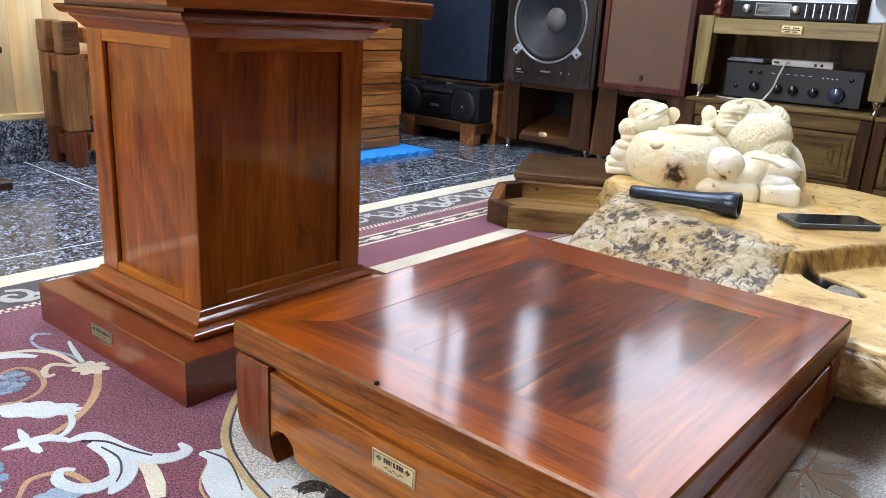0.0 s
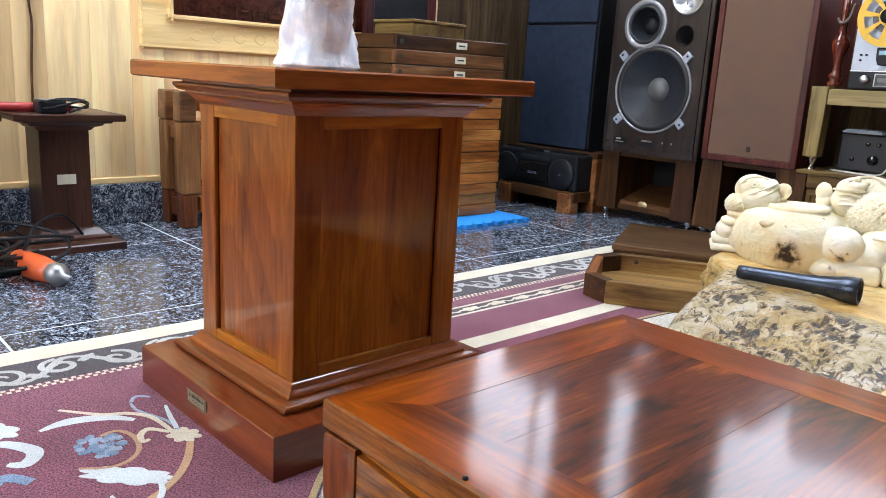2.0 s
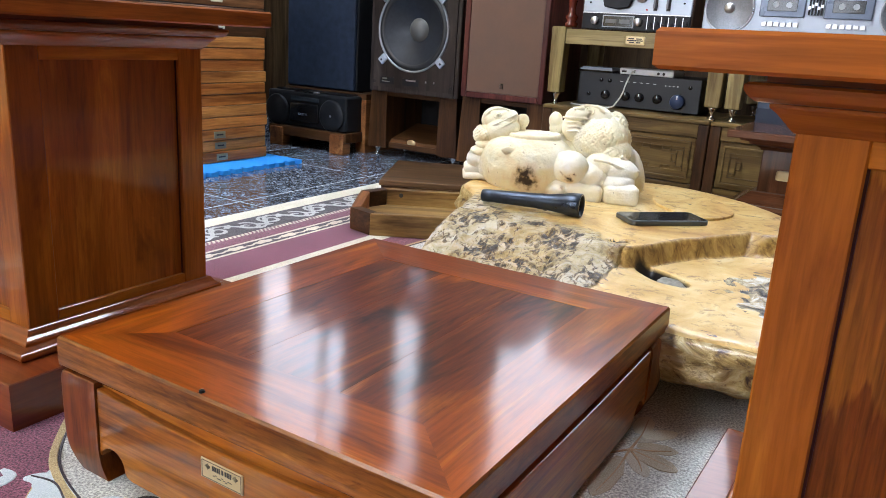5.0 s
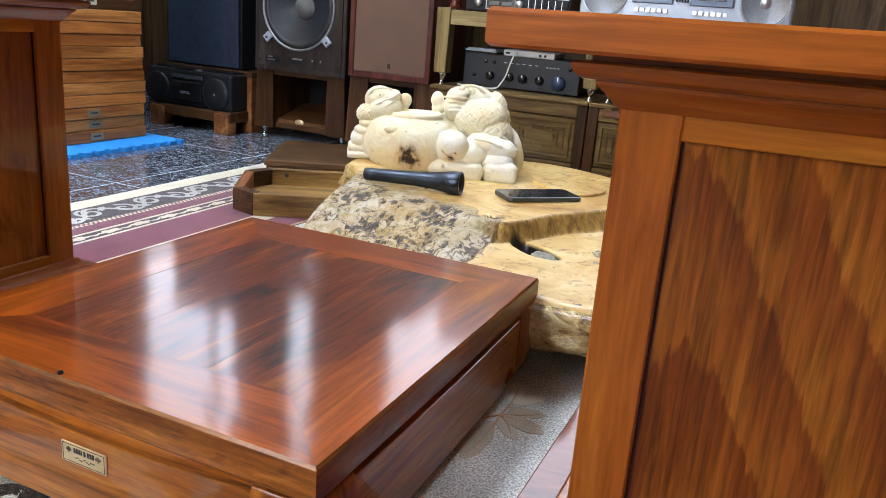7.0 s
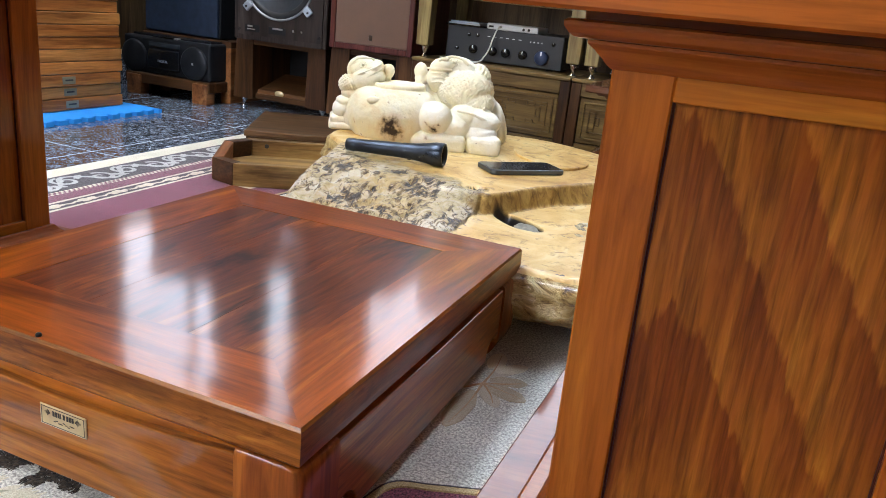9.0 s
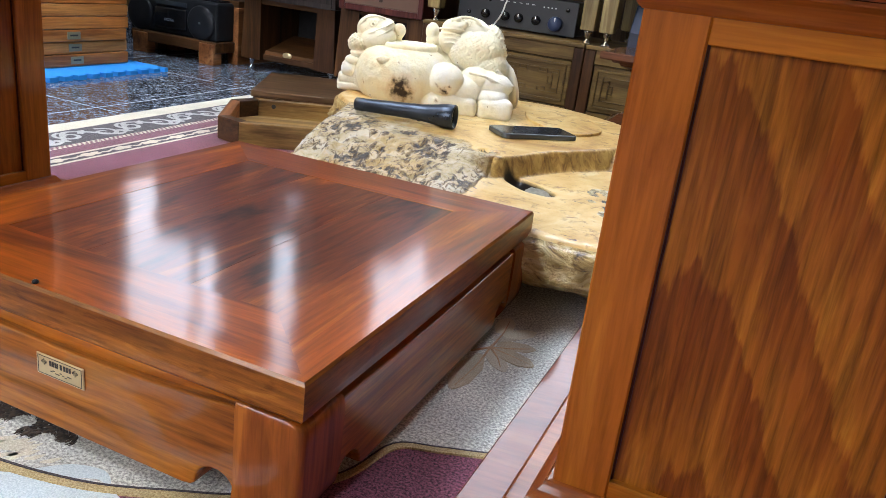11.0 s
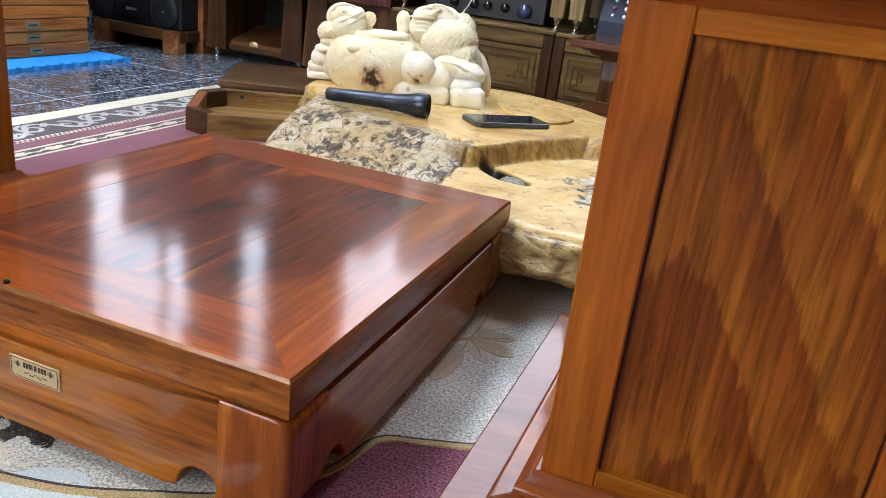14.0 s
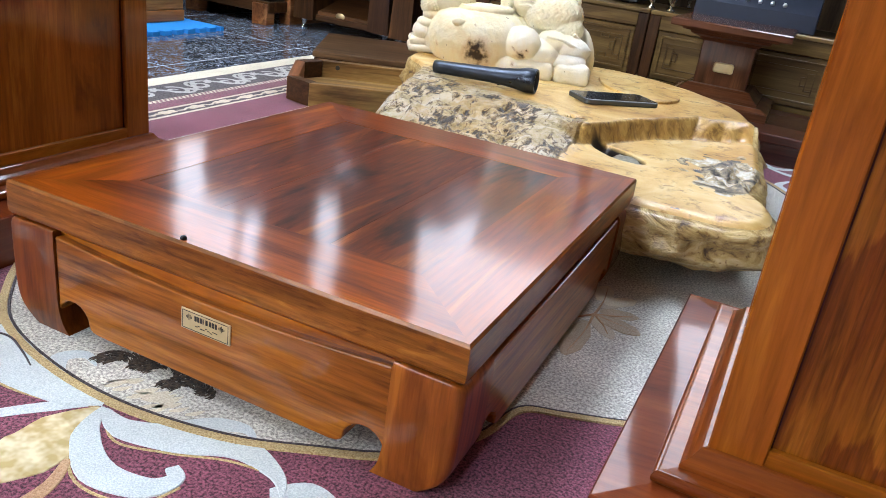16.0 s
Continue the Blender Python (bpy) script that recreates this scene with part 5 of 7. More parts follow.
def statue_material():
    m, nt, b = nodes_of("pale_carved_wood")
    v = coords(nt, shift=False)
    f = noise_node(nt, v, 9.0, 5.0, 0.6, 0.8)
    g = noise_node(nt, v, 60.0, 4.0, 0.6)
    c = ramp(nt, f, [(0.32, (0.78, 0.62, 0.36)), (0.44, (0.84, 0.76, 0.52)), (0.56, (0.83, 0.77, 0.59)), (0.66, (0.84, 0.81, 0.70))])
    # rotten knots and worm holes low on the front
    geo = nt.nodes.new("ShaderNodeVectorMath")
    geo.operation = "MULTIPLY_ADD"
    rag = nt.nodes.new("ShaderNodeTexNoise")
    rag.inputs["Scale"].default_value = 55.0
    rag.inputs["Detail"].default_value = 5.0
    link(nt, v, rag.inputs["Vector"])
    link(nt, rag.outputs["Color"], geo.inputs[0])
    geo.inputs[1].default_value = (0.035, 0.0, 0.035)
    shift = nt.nodes.new("ShaderNodeVectorMath")
    shift.operation = "SUBTRACT"
    link(nt, v, shift.inputs[0])
    shift.inputs[1].default_value = (0.0175, 0.0, 0.0175)
    link(nt, shift.outputs[0], geo.inputs[2])
    dark = []
    for (x, y, z), r in KNOTS:
        d = nt.nodes.new("ShaderNodeVectorMath")
        d.operation = "DISTANCE"
        link(nt, geo.outputs[0], d.inputs[0])
        d.inputs[1].default_value = (x, y, z)
        s = nt.nodes.new("ShaderNodeMath")
        s.operation = "MULTIPLY_ADD"
        link(nt, g, s.inputs[0])
        s.inputs[1].default_value = r * 1.6
        link(nt, d.outputs["Value"], s.inputs[2])
        dark.append(ramp(nt, s.outputs[0], [(r * 1.4, (1, 1, 1)), (r * 1.95, (0, 0, 0))]))
        halo = ramp(nt, s.outputs[0], [(r * 1.7, (0.55, 0.55, 0.55)), (r * 2.7, (0, 0, 0))])
        c = mix(nt, halo, c, (0.58, 0.36, 0.15))
    for k in dark:
        c = mix(nt, k, c, (0.028, 0.012, 0.006))
    worm = noise_node(nt, v, 95.0, 1.0)
    c = mix(nt, 1.0, c, ramp(nt, worm, [(0.205, (0.16, 0.09, 0.05)), (0.235, (1, 1, 1))]), "MULTIPLY")
    link(nt, c, b.inputs["Base Color"])
    b.inputs["Roughness"].default_value = 0.6
    bump(nt, b, g, 0.7, 0.003)
    return m


SPHERES = {}


def unit_sphere(level):
    if level in SPHERES:
        return SPHERES[level]
    me = SPHERES[level] = bpy.data.meshes.new("unit_sphere")
    own = bmesh.new()
    bmesh.ops.create_icosphere(own, subdivisions=level, radius=1.0)
    own.to_mesh(me)
    own.free()
    return me


def sphere_into(bm, level, m):
    me = unit_sphere(level).copy()
    me.transform(m)
    bm.from_mesh(me)
    bpy.data.meshes.remove(me)


def ball(bm, s, q, h, rs, rq, rh, turn=0.0):
    sphere_into(bm, 4, Matrix.LocRotScale((s, q, h), Euler((0, radians(turn), 0)), (rs, rq, rh)))


def warts(bm, centre, radii, count, spread, rise, r0, r1):
    """Round warts set close together over the front of an ellipsoid, by the golden angle."""
    for k in range(count):
        t = math.asin(rise[0] + (rise[1] - rise[0]) * ((k * 0.618034) % 1))
        a = spread[0] + (spread[1] - spread[0]) * (k + 0.5) / count + random.uniform(-0.05, 0.05)
        at = [c + r * v for c, r, v in zip(centre, radii, (math.sin(a) * math.cos(t), -math.cos(a) * math.cos(t), math.sin(t)))]
        sphere_into(bm, 1, Matrix.Translation(at) @ Matrix.Scale(random.uniform(r0, r1), 4))


def eye(bm, at, r):
    """A carved eye: a raised ring round a small pupil, facing the front."""
    turn = Matrix.Translation(at) @ Matrix.Rotation(radians(90), 4, "X")
    for k in range(20):
        a = 2 * math.pi * k / 20
        sphere_into(bm, 1, turn @ Matrix.Translation((r * math.cos(a), 0.8 * r * math.sin(a), 0)) @ Matrix.Scale(r * 0.15, 4))
    sphere_into(bm, 2, turn @ Matrix.Scale(r * 0.4, 4))


def fold(bm, points, r):
    tube(curve_points(points, 6), r, 8, bm)


def statue():
    """Two carved toads with jars, one plain carved block. Local x runs across it, y to its back."""
    bm = bmesh.new()
    random.seed(7)
    # big jar with a flat ringed lid
    jar = lathe([(0, 0)] + [(p.x, p.y) for p in curve_points([(0.080, 0, 0), (0.094, 0.02, 0), (0.105, 0.046, 0), (0.107, 0.066, 0), (0.101, 0.090, 0), (0.086, 0.108, 0), (0.066, 0.119, 0)], 8)] + [(0, 0.121)], steps=96)
    bmesh.ops.transform(jar, matrix=Matrix.Translation((-0.047, -0.020, 0)) @ Matrix.Diagonal((1, 0.94, 1, 1)), verts=jar.verts)
    join(bm, jar)
    lid = lathe([(0, 0.110), (0.052, 0.110), (0.056, 0.113), (0.0595, 0.118), (0.060, 0.124), (0.0575, 0.1285), (0.053, 0.1295), (0.051, 0.1278), (0, 0.1285)], steps=64)
    bmesh.ops.translate(lid, verts=lid.verts, vec=(-0.033, -0.018, 0))
    join(bm, lid)
    for sx in (-1, 1):
        fold(bm, [(-0.033 + sx * 0.034, -0.03, 0.1285), (-0.033 + sx * 0.022, -0.008, 0.1288), (-0.033 + sx * 0.008, -0.026, 0.1285)], 0.0011)
    # shell-shaped flap on the jar's shoulder
    ball(bm, -0.097, -0.100, 0.098, 0.015, 0.006, 0.0085)
    # small round jar before it, with a rough foot
    ball(bm, 0.041, -0.088, 0.066, 0.040, 0.037, 0.036)
    ball(bm, 0.020, -0.084, 0.018, 0.030, 0.032, 0.022)
    ball(bm, 0.052, -0.070, 0.020, 0.045, 0.045, 0.024)
    # left toad: skull, snout, throat, lips, eye
    ball(bm, -0.121, 0.032, 0.150, 0.036, 0.044, 0.032)
    ball(bm, -0.096, 0.010, 0.156, 0.026, 0.034, 0.020, -22)
    ball(bm, -0.108, 0.004, 0.133, 0.042, 0.040, 0.027, -12)
    fold(bm, [(-0.148, 0.007, 0.134), (-0.126, -0.027, 0.146), (-0.098, -0.031, 0.160), (-0.076, -0.009, 0.170)], 0.0021)
    fold(bm, [(-0.138, -0.011, 0.127), (-0.112, -0.033, 0.139), (-0.090, -0.027, 0.151), (-0.074, -0.007, 0.160)], 0.0018)
    eye(bm, (-0.1215, -0.011, 0.1655), 0.0085)
    fold(bm, [(-0.150, 0.01, 0.160), (-0.135, -0.004, 0.176), (-0.112, -0.010, 0.181), (-0.094, -0.004, 0.177)], 0.0024)
    # its round coin, warty shoulder, arm and stepped paw
    ball(bm, -0.060, 0.018, 0.150, 0.016, 0.019, 0.0175)
    ball(bm, -0.068, 0.025, 0.132, 0.018, 0.022, 0.018)
    ball(bm, -0.150, 0.014, 0.118, 0.024, 0.034, 0.021)
    ball(bm, -0.147, 0.006, 0.097, 0.022, 0.034, 0.012)
    ball(bm, -0.158, 0.004, 0.080, 0.022, 0.034, 0.012)
    ball(bm, -0.166, 0.006, 0.060, 0.022, 0.036, 0.022)
    ball(bm, -0.142, 0.000, 0.050, 0.022, 0.036, 0.040)
    warts(bm, (-0.150, 0.014, 0.118), (0.024, 0.034, 0.021), 70, (-1.5, 1.2), (-0.6, 0.98), 0.0036, 0.0048)
    box(-0.195, -0.136, -0.028, 0.06, 0.0145, 0.030, 0.006, 3, bm)
    box(-0.193, -0.136, -0.024, 0.06, 0.029, 0.046, 0.007, 3, bm)
    # right toad: skull, snout, ridged throat, eye and brow
    ball(bm, 0.098, 0.024, 0.164, 0.046, 0.044, 0.028, 8)
    ball(bm, 0.062, 0.002, 0.173, 0.028, 0.034, 0.0165, -12)
    ball(bm, 0.056, 0.006, 0.143, 0.026, 0.034, 0.032)
    for k, z in enumerate((0.1665, 0.156, 0.146, 0.136)):
        fold(bm, [(0.030 + 0.003 * k, 0.006, z - 0.002), (0.040, -0.020, z), (0.060, -0.030, z + 0.001), (0.080, -0.026, z - 0.002 - 0.004 * k)], 0.0020 if k else 0.0026)
    eye(bm, (0.0840, -0.0175, 0.1815), 0.0095)
    fold(bm, [(0.050, -0.020, 0.184), (0.075, -0.012, 0.1925), (0.100, -0.010, 0.190), (0.118, -0.012, 0.178)], 0.0034)
    ball(bm, 0.064, -0.022, 0.1875, 0.007, 0.006, 0.005)
    ball(bm, 0.016, 0.020, 0.156, 0.0150, 0.019, 0.0185)
    ball(bm, 0.020, 0.022, 0.138, 0.016, 0.020, 0.018)
    # warty body, lumps down the spine
    ball(bm, 0.112, -0.006, 0.120, 0.058, 0.054, 0.046)
    ball(bm, 0.134, -0.012, 0.094, 0.044, 0.050, 0.034, 14)
    ball(bm, 0.138, 0.030, 0.142, 0.034, 0.040, 0.034)
    ball(bm, 0.158, 0.026, 0.112, 0.024, 0.036, 0.036)
    warts(bm, (0.112, -0.006, 0.120), (0.058, 0.054, 0.046), 430, (-1.25, 1.5), (-0.55, 0.93), 0.0034, 0.0042)
    warts(bm, (0.134, -0.012, 0.094), (0.044, 0.050, 0.034), 170, (-0.7, 1.6), (-0.35, 0.75), 0.0034, 0.0042)
    warts(bm, (0.138, 0.030, 0.142), (0.034, 0.040, 0.034), 46, (-0.3, 1.9), (-0.3, 0.98), 0.0050, 0.0074)
    warts(bm, (0.158, 0.026, 0.112), (0.024, 0.036, 0.036), 26, (0.0, 2.0), (-0.6, 0.8), 0.0050, 0.0070)
    # smooth thigh with its fold, tail fin
    ball(bm, 0.086, -0.070, 0.046, 0.042, 0.040, 0.032)
    ball(bm, 0.140, -0.066, 0.036, 0.044, 0.040, 0.022)
    ball(bm, 0.140, -0.048, 0.060, 0.054, 0.048, 0.030, 8)
    ball(bm, 0.110, -0.055, 0.066, 0.034, 0.042, 0.028)
    fold(bm, [(0.090, -0.092, 0.086), (0.120, -0.098, 0.082), (0.155, -0.088, 0.068), (0.192, -0.062, 0.060)], 0.0034)
    fold(bm, [(0.150, -0.070, 0.092), (0.165, -0.062, 0.080), (0.172, -0.055, 0.070)], 0.0037)
    ball(bm, 0.202, 0.022, 0.048, 0.018, 0.034, 0.052, -16)
    ball(bm, 0.188, 0.030, 0.066, 0.016, 0.034, 0.046, -14)
    ball(bm, 0.02, 0.055, 0.065, 0.15, 0.085, 0.060)
    # feet of the right toad: two blocks with an open joint
    box(0.046, 0.1130, -0.116, 0.03, -0.009, 0.034, 0.014, 4, bm)
    box(0.1150, 0.189, -0.112, 0.04, -0.0105, 0.036, 0.015, 4, bm)
    box(0.120, 0.182, -0.09, 0.03, 0.0, 0.030, 0, 1, bm)
    box(-0.13, 0.06, -0.06, 0.10, 0.006, 0.03, 0.01, 2, bm)
    # the block stands askew: its right end comes forward
    for v in bm.verts:
        d = 0.0635 * (v.co.x + 0.19) - 0.0147
        v.co.x -= 0.55 * d + 0.003
        v.co.y -= d / 0.18
        v.co.z += d
    ob = part("statue", bm, statue_material(), None, smooth=True)
    ob.matrix_basis = pose(0.03, 1.17, 0.162, 0, 0, 31)
    r = ob.modifiers.new("weld", "REMESH")
    r.mode, r.voxel_size, r.use_smooth_shade = "VOXEL", 0.0013, True
    tex = bpy.data.textures.new("carving_marks", "CLOUDS")
    tex.noise_scale, tex.noise_depth = 0.016, 2
    dm = ob.modifiers.new("carve", "DISPLACE")
    dm.texture, dm.strength, dm.mid_level = tex, 0.0020, 0.5
    sm = ob.modifiers.new("ease", "SMOOTH")
    sm.factor, sm.iterations = 0.5, 1
    tagged(ob, "pale unvarnished carved wood statue of toads with jars", "statue")


statue()


def torch():
    t = thing("torch", "black metal torch lying on the burl slab", "torch", (0.006, 0.925, 0.178), (0, 0, 0))
    t.matrix_basis = Matrix.Translation((0.006, 0.918, 0.1785)) @ Vector((0.206, 0.024, 0.008)).to_track_quat("Z", "Y").to_matrix().to_4x4()
    part("barrel", lathe([(0.0, 0.0), (0.0112, 0.0), (0.0128, 0.002), (0.0132, 0.018), (0.0126, 0.020), (0.0128, 0.022), (0.0142, 0.08), (0.0150, 0.118), (0.0158, 0.122), (0.0158, 0.130)], steps=32), torch_m, t, smooth=True)
    part("head", lathe([(0.0158, 0.130), (0.0162, 0.140), (0.0195, 0.168), (0.0222, 0.182), (0.0232, 0.190), (0.0232, 0.205), (0.0225, 0.2075), (0.0195, 0.2075), (0.019, 0.200), (0.016, 0.185), (0.008, 0.172), (0.0, 0.17)], steps=36), torch_m, t, "flared black head", True)
    part("lens", lathe([(0.0, 0.198), (0.0188, 0.198), (0.0188, 0.2), (0.0, 0.2)], steps=28), glass_m, t)
    part("switch", lathe([(0.0, 0.0), (0.005, 0.0), (0.004, 0.003), (0.0, 0.003)], axis="y", at=(0, -0.014, 0.135), steps=14), black_m, t)


torch_m = plain("black_anodised_metal", (0.040, 0.048, 0.062), 0.3, 0.8, vary=0.2)
glass_m, _nt, _b = nodes_of("clear_glass")
_b.inputs["Transmission Weight"].default_value = 1.0
_b.inputs["Roughness"].default_value = 0.02
torch()


def rounded(hx, hy, r):
    return [(sx * (hx - r) + r * math.cos(radians(a0 + 15 * k)), sy * (hy - r) + r * math.sin(radians(a0 + 15 * k))) for sx, sy, a0 in ((1, 1, 0), (-1, 1, 90), (-1, -1, 180), (1, -1, 270)) for k in range(7)]


def phone():
    p = thing("phone", "black smartphone lying face up on the burl slab", "phone", (0.343, 1.035, 0.1635), (0, 0, 45))
    part("body", prism(rounded(0.082, 0.039, 0.011), 0.0, 0.0098, "xy", bevel=0.002), phone_edge, p)
    part("screen", prism(rounded(0.0785, 0.0355, 0.008), 0.0096, 0.0100, "xy"), black_gloss, p, "glossy dark screen")
    part("camera_bump", box(0.055, 0.076, 0.012, 0.033, -0.001, 0.0005), black_m, p)


phone_edge = plain("dark_blue_grey_metal", (0.10, 0.115, 0.13), 0.3, 0.7, vary=0.1)
phone()


# ---- trays and platforms on the floor ----
def octagon(hx, hy, c):
    return [(-hx + c, -hy), (hx - c, -hy), (hx, -hy + c), (hx, hy - c), (hx - c, hy), (-hx + c, hy), (-hx, hy - c), (-hx, -hy + c)]


def tray():
    t = thing("wooden_tray", "open brown wooden tray with cut corners on the carpet", "tray", (0, 0, 0))
    t.matrix_basis = pose(-0.287, 1.245, 0.006, 0, 0, 31)
    hx, hy, c, h, w = 0.23, 0.165, 0.055, 0.055, 0.026
    o, i = octagon(hx, hy, c), octagon(hx - w, hy - w, c - w * 0.42)
    for k in range(8):
        q = (k + 1) % 8
        bm = bmesh.new()
        lo = [bm.verts.new((*p, 0.0)) for p in (o[k], o[q], i[q], i[k])]
        hi = [bm.verts.new((*p, h)) for p in (o[k], o[q], i[q], i[k])]
        bm.faces.new(lo)
        bm.faces.new(hi)
        for a in range(4):
            b = (a + 1) % 4
            bm.faces.new((lo[a], lo[b], hi[b], hi[a]))
        bmesh.ops.bevel(bm, geom=bm.edges[:], offset=0.0015, segments=1, affect="EDGES")
        part("side", bm, (teak_x, walnut_x)[k % 2] if k % 2 else (teak_x if k % 4 == 0 else teak_y), t)
    bm = bmesh.new()
    bm.faces.new([bm.verts.new((*p, 0.012)) for p in octagon(hx - w * 0.5, hy - w * 0.5, c - 0.01)])
    part("bottom", bm, teak_x, t)
    part("dowel_hole", lathe([(0.0, 0), (0.006, 0), (0.006, 0.001), (0, 0.001)], axis="y", at=(-0.12, hy - w - 0.0005, 0.04), steps=14), ink_m, t)


def platform():
    p = thing("wooden_platform", "low dark brown wooden platform standing behind the tray", "platform", (0, 0, 0))
    p.matrix_basis = pose(-0.46, 1.66, 0.0, 0, 0, 27)
    hx, hy = 0.25, 0.19
    part("top", box(-hx, hx, -hy, hy, 0.045, 0.062, 0.003, 2), umber_brown_x, p)
    for s in (-1, 1):
        part("rail", box(-hx + 0.008, hx - 0.008, s * hy - 0.012 * (s + 1) - 0.002 * s, s * hy + 0.012 * (1 - s) - 0.002 * s, 0.0, 0.0448, 0.001, 1), umber_brown_x, p)
        part("rail", box(s * hx - 0.012 * (s + 1) - 0.002 * s, s * hx + 0.012 * (1 - s) - 0.002 * s, -hy + 0.03, hy - 0.03, 0.0, 0.0448, 0.001, 1), walnut_y, p)


tray()
platform()


# ---- hi-fi row along the north side ----
def spike_feet(parent, spots, z0, z1, r=0.013):
    h = z1 - z0
    for x, y in spots:
        part("spike_foot", lathe([(0.0, z0), (r * 0.9, z0), (r, z0 + 0.003), (r * 0.35, z0 + 0.25 * h), (r * 0.4, z0 + 0.4 * h), (r * 1.0, z0 + 0.88 * h), (r * 1.0, z1), (0.0, z1)], at=(x, y, 0), steps=16), chrome_m, parent, "polished metal spike foot", True)


def cone_driver(parent, name, at, r, material_ring, cap_r, cap_m, label, ring_in=0.975):
    """A round loudspeaker driver facing -y."""
    x, y, z = at
    d = part(name, lathe([(r * 1.02, -0.002), (r * 1.02, 0.004), (r * 1.005, 0.006), (r * ring_in, 0.005), (r * (ring_in - 0.01), 0.001)], axis="y", at=(x, y, z), steps=56), material_ring, parent, label, True)
    def sub(n, prof, m, lab=""):
        o = part(n, lathe(prof, axis="y", at=(x, y, z), steps=48), m, d, lab, True)
        return o
    sub("surround", [(r * (ring_in - 0.005), 0.001), (r * (ring_in - 0.04), 0.006), (r * (ring_in - 0.09), 0.007), (r * (ring_in - 0.13), 0.004), (r * (ring_in - 0.15), 0.0)], rubber_m, "black rubber surround")
    sub("cone", [(r * (ring_in - 0.148), 0.001), (r * 0.6, -0.018), (r * 0.33, -0.038), (cap_r * 0.9, -0.042)], cone_m, "charcoal paper cone")
    sub("dust_cap", [(cap_r, -0.040), (cap_r * 0.9, -0.034), (cap_r * 0.6, -0.026), (cap_r * 0.25, -0.022), (0.0, -0.0215)], cap_m, "grey dust cap")
    return d


ring_m = plain("dull_grey_metal", (0.30, 0.31, 0.33), 0.4, 0.6, vary=0.1)
cone_m = plain("charcoal_paper_cone", (0.022, 0.025, 0.031), 0.34, vary=0.2, scale=60)
rubber_m = plain("black_rubber", (0.014, 0.014, 0.015), 0.5)
cap_grey = plain("grey_dust_cap", (0.10, 0.10, 0.095), 0.45, vary=0.15)
maroon_z = wood("maroon_wood_z", (0.05, 0.010, 0.010), (0.10, 0.022, 0.020), (0.15, 0.04, 0.03), "z", 1.0, 0.4, 0.3, 0.2)
ash_z = wood("dark_ash_veneer_z", (0.014, 0.010, 0.009), (0.035, 0.026, 0.023), (0.06, 0.046, 0.04), "z", 0.8, 0.45, 0.3, 0.2)
# near-black paint for the shade inside openings and below the cabinets
shade_black_m = plain("black_shadow_board", (0.006, 0.005, 0.005), 0.7)
for _m in (shade_black_m, cone_m, ash_z):
    _m.node_tree.nodes["Principled BSDF"].inputs["Specular IOR Level"].default_value = 0.25


def pierced(x0, x1, z0, z1, holes, y0, y1):
    """A flat board in the x-z plane with round holes."""
    bm = bmesh.new()
    loops = [[(x0, z0), (x1, z0), (x1, z1), (x0, z1)]]
    for cx, cz, r in holes:
        loops.append([(cx + r * math.cos(2 * math.pi * k / 48), cz + r * math.sin(2 * math.pi * k / 48)) for k in range(48)])
    edges = []
    for lp in loops:
        vs = [bm.verts.new((a, y0, b)) for a, b in lp]
        edges += [bm.edges.new((vs[k], vs[(k + 1) % len(vs)])) for k in range(len(vs))]
    bmesh.ops.triangle_fill(bm, use_beauty=True, use_dissolve=False, edges=edges)
    ext = bmesh.ops.extrude_face_region(bm, geom=bm.faces[:])
    bmesh.ops.translate(bm, verts=[g for g in ext["geom"] if isinstance(g, bmesh.types.BMVert)], vec=(0, y1 - y0, 0))
    return bm


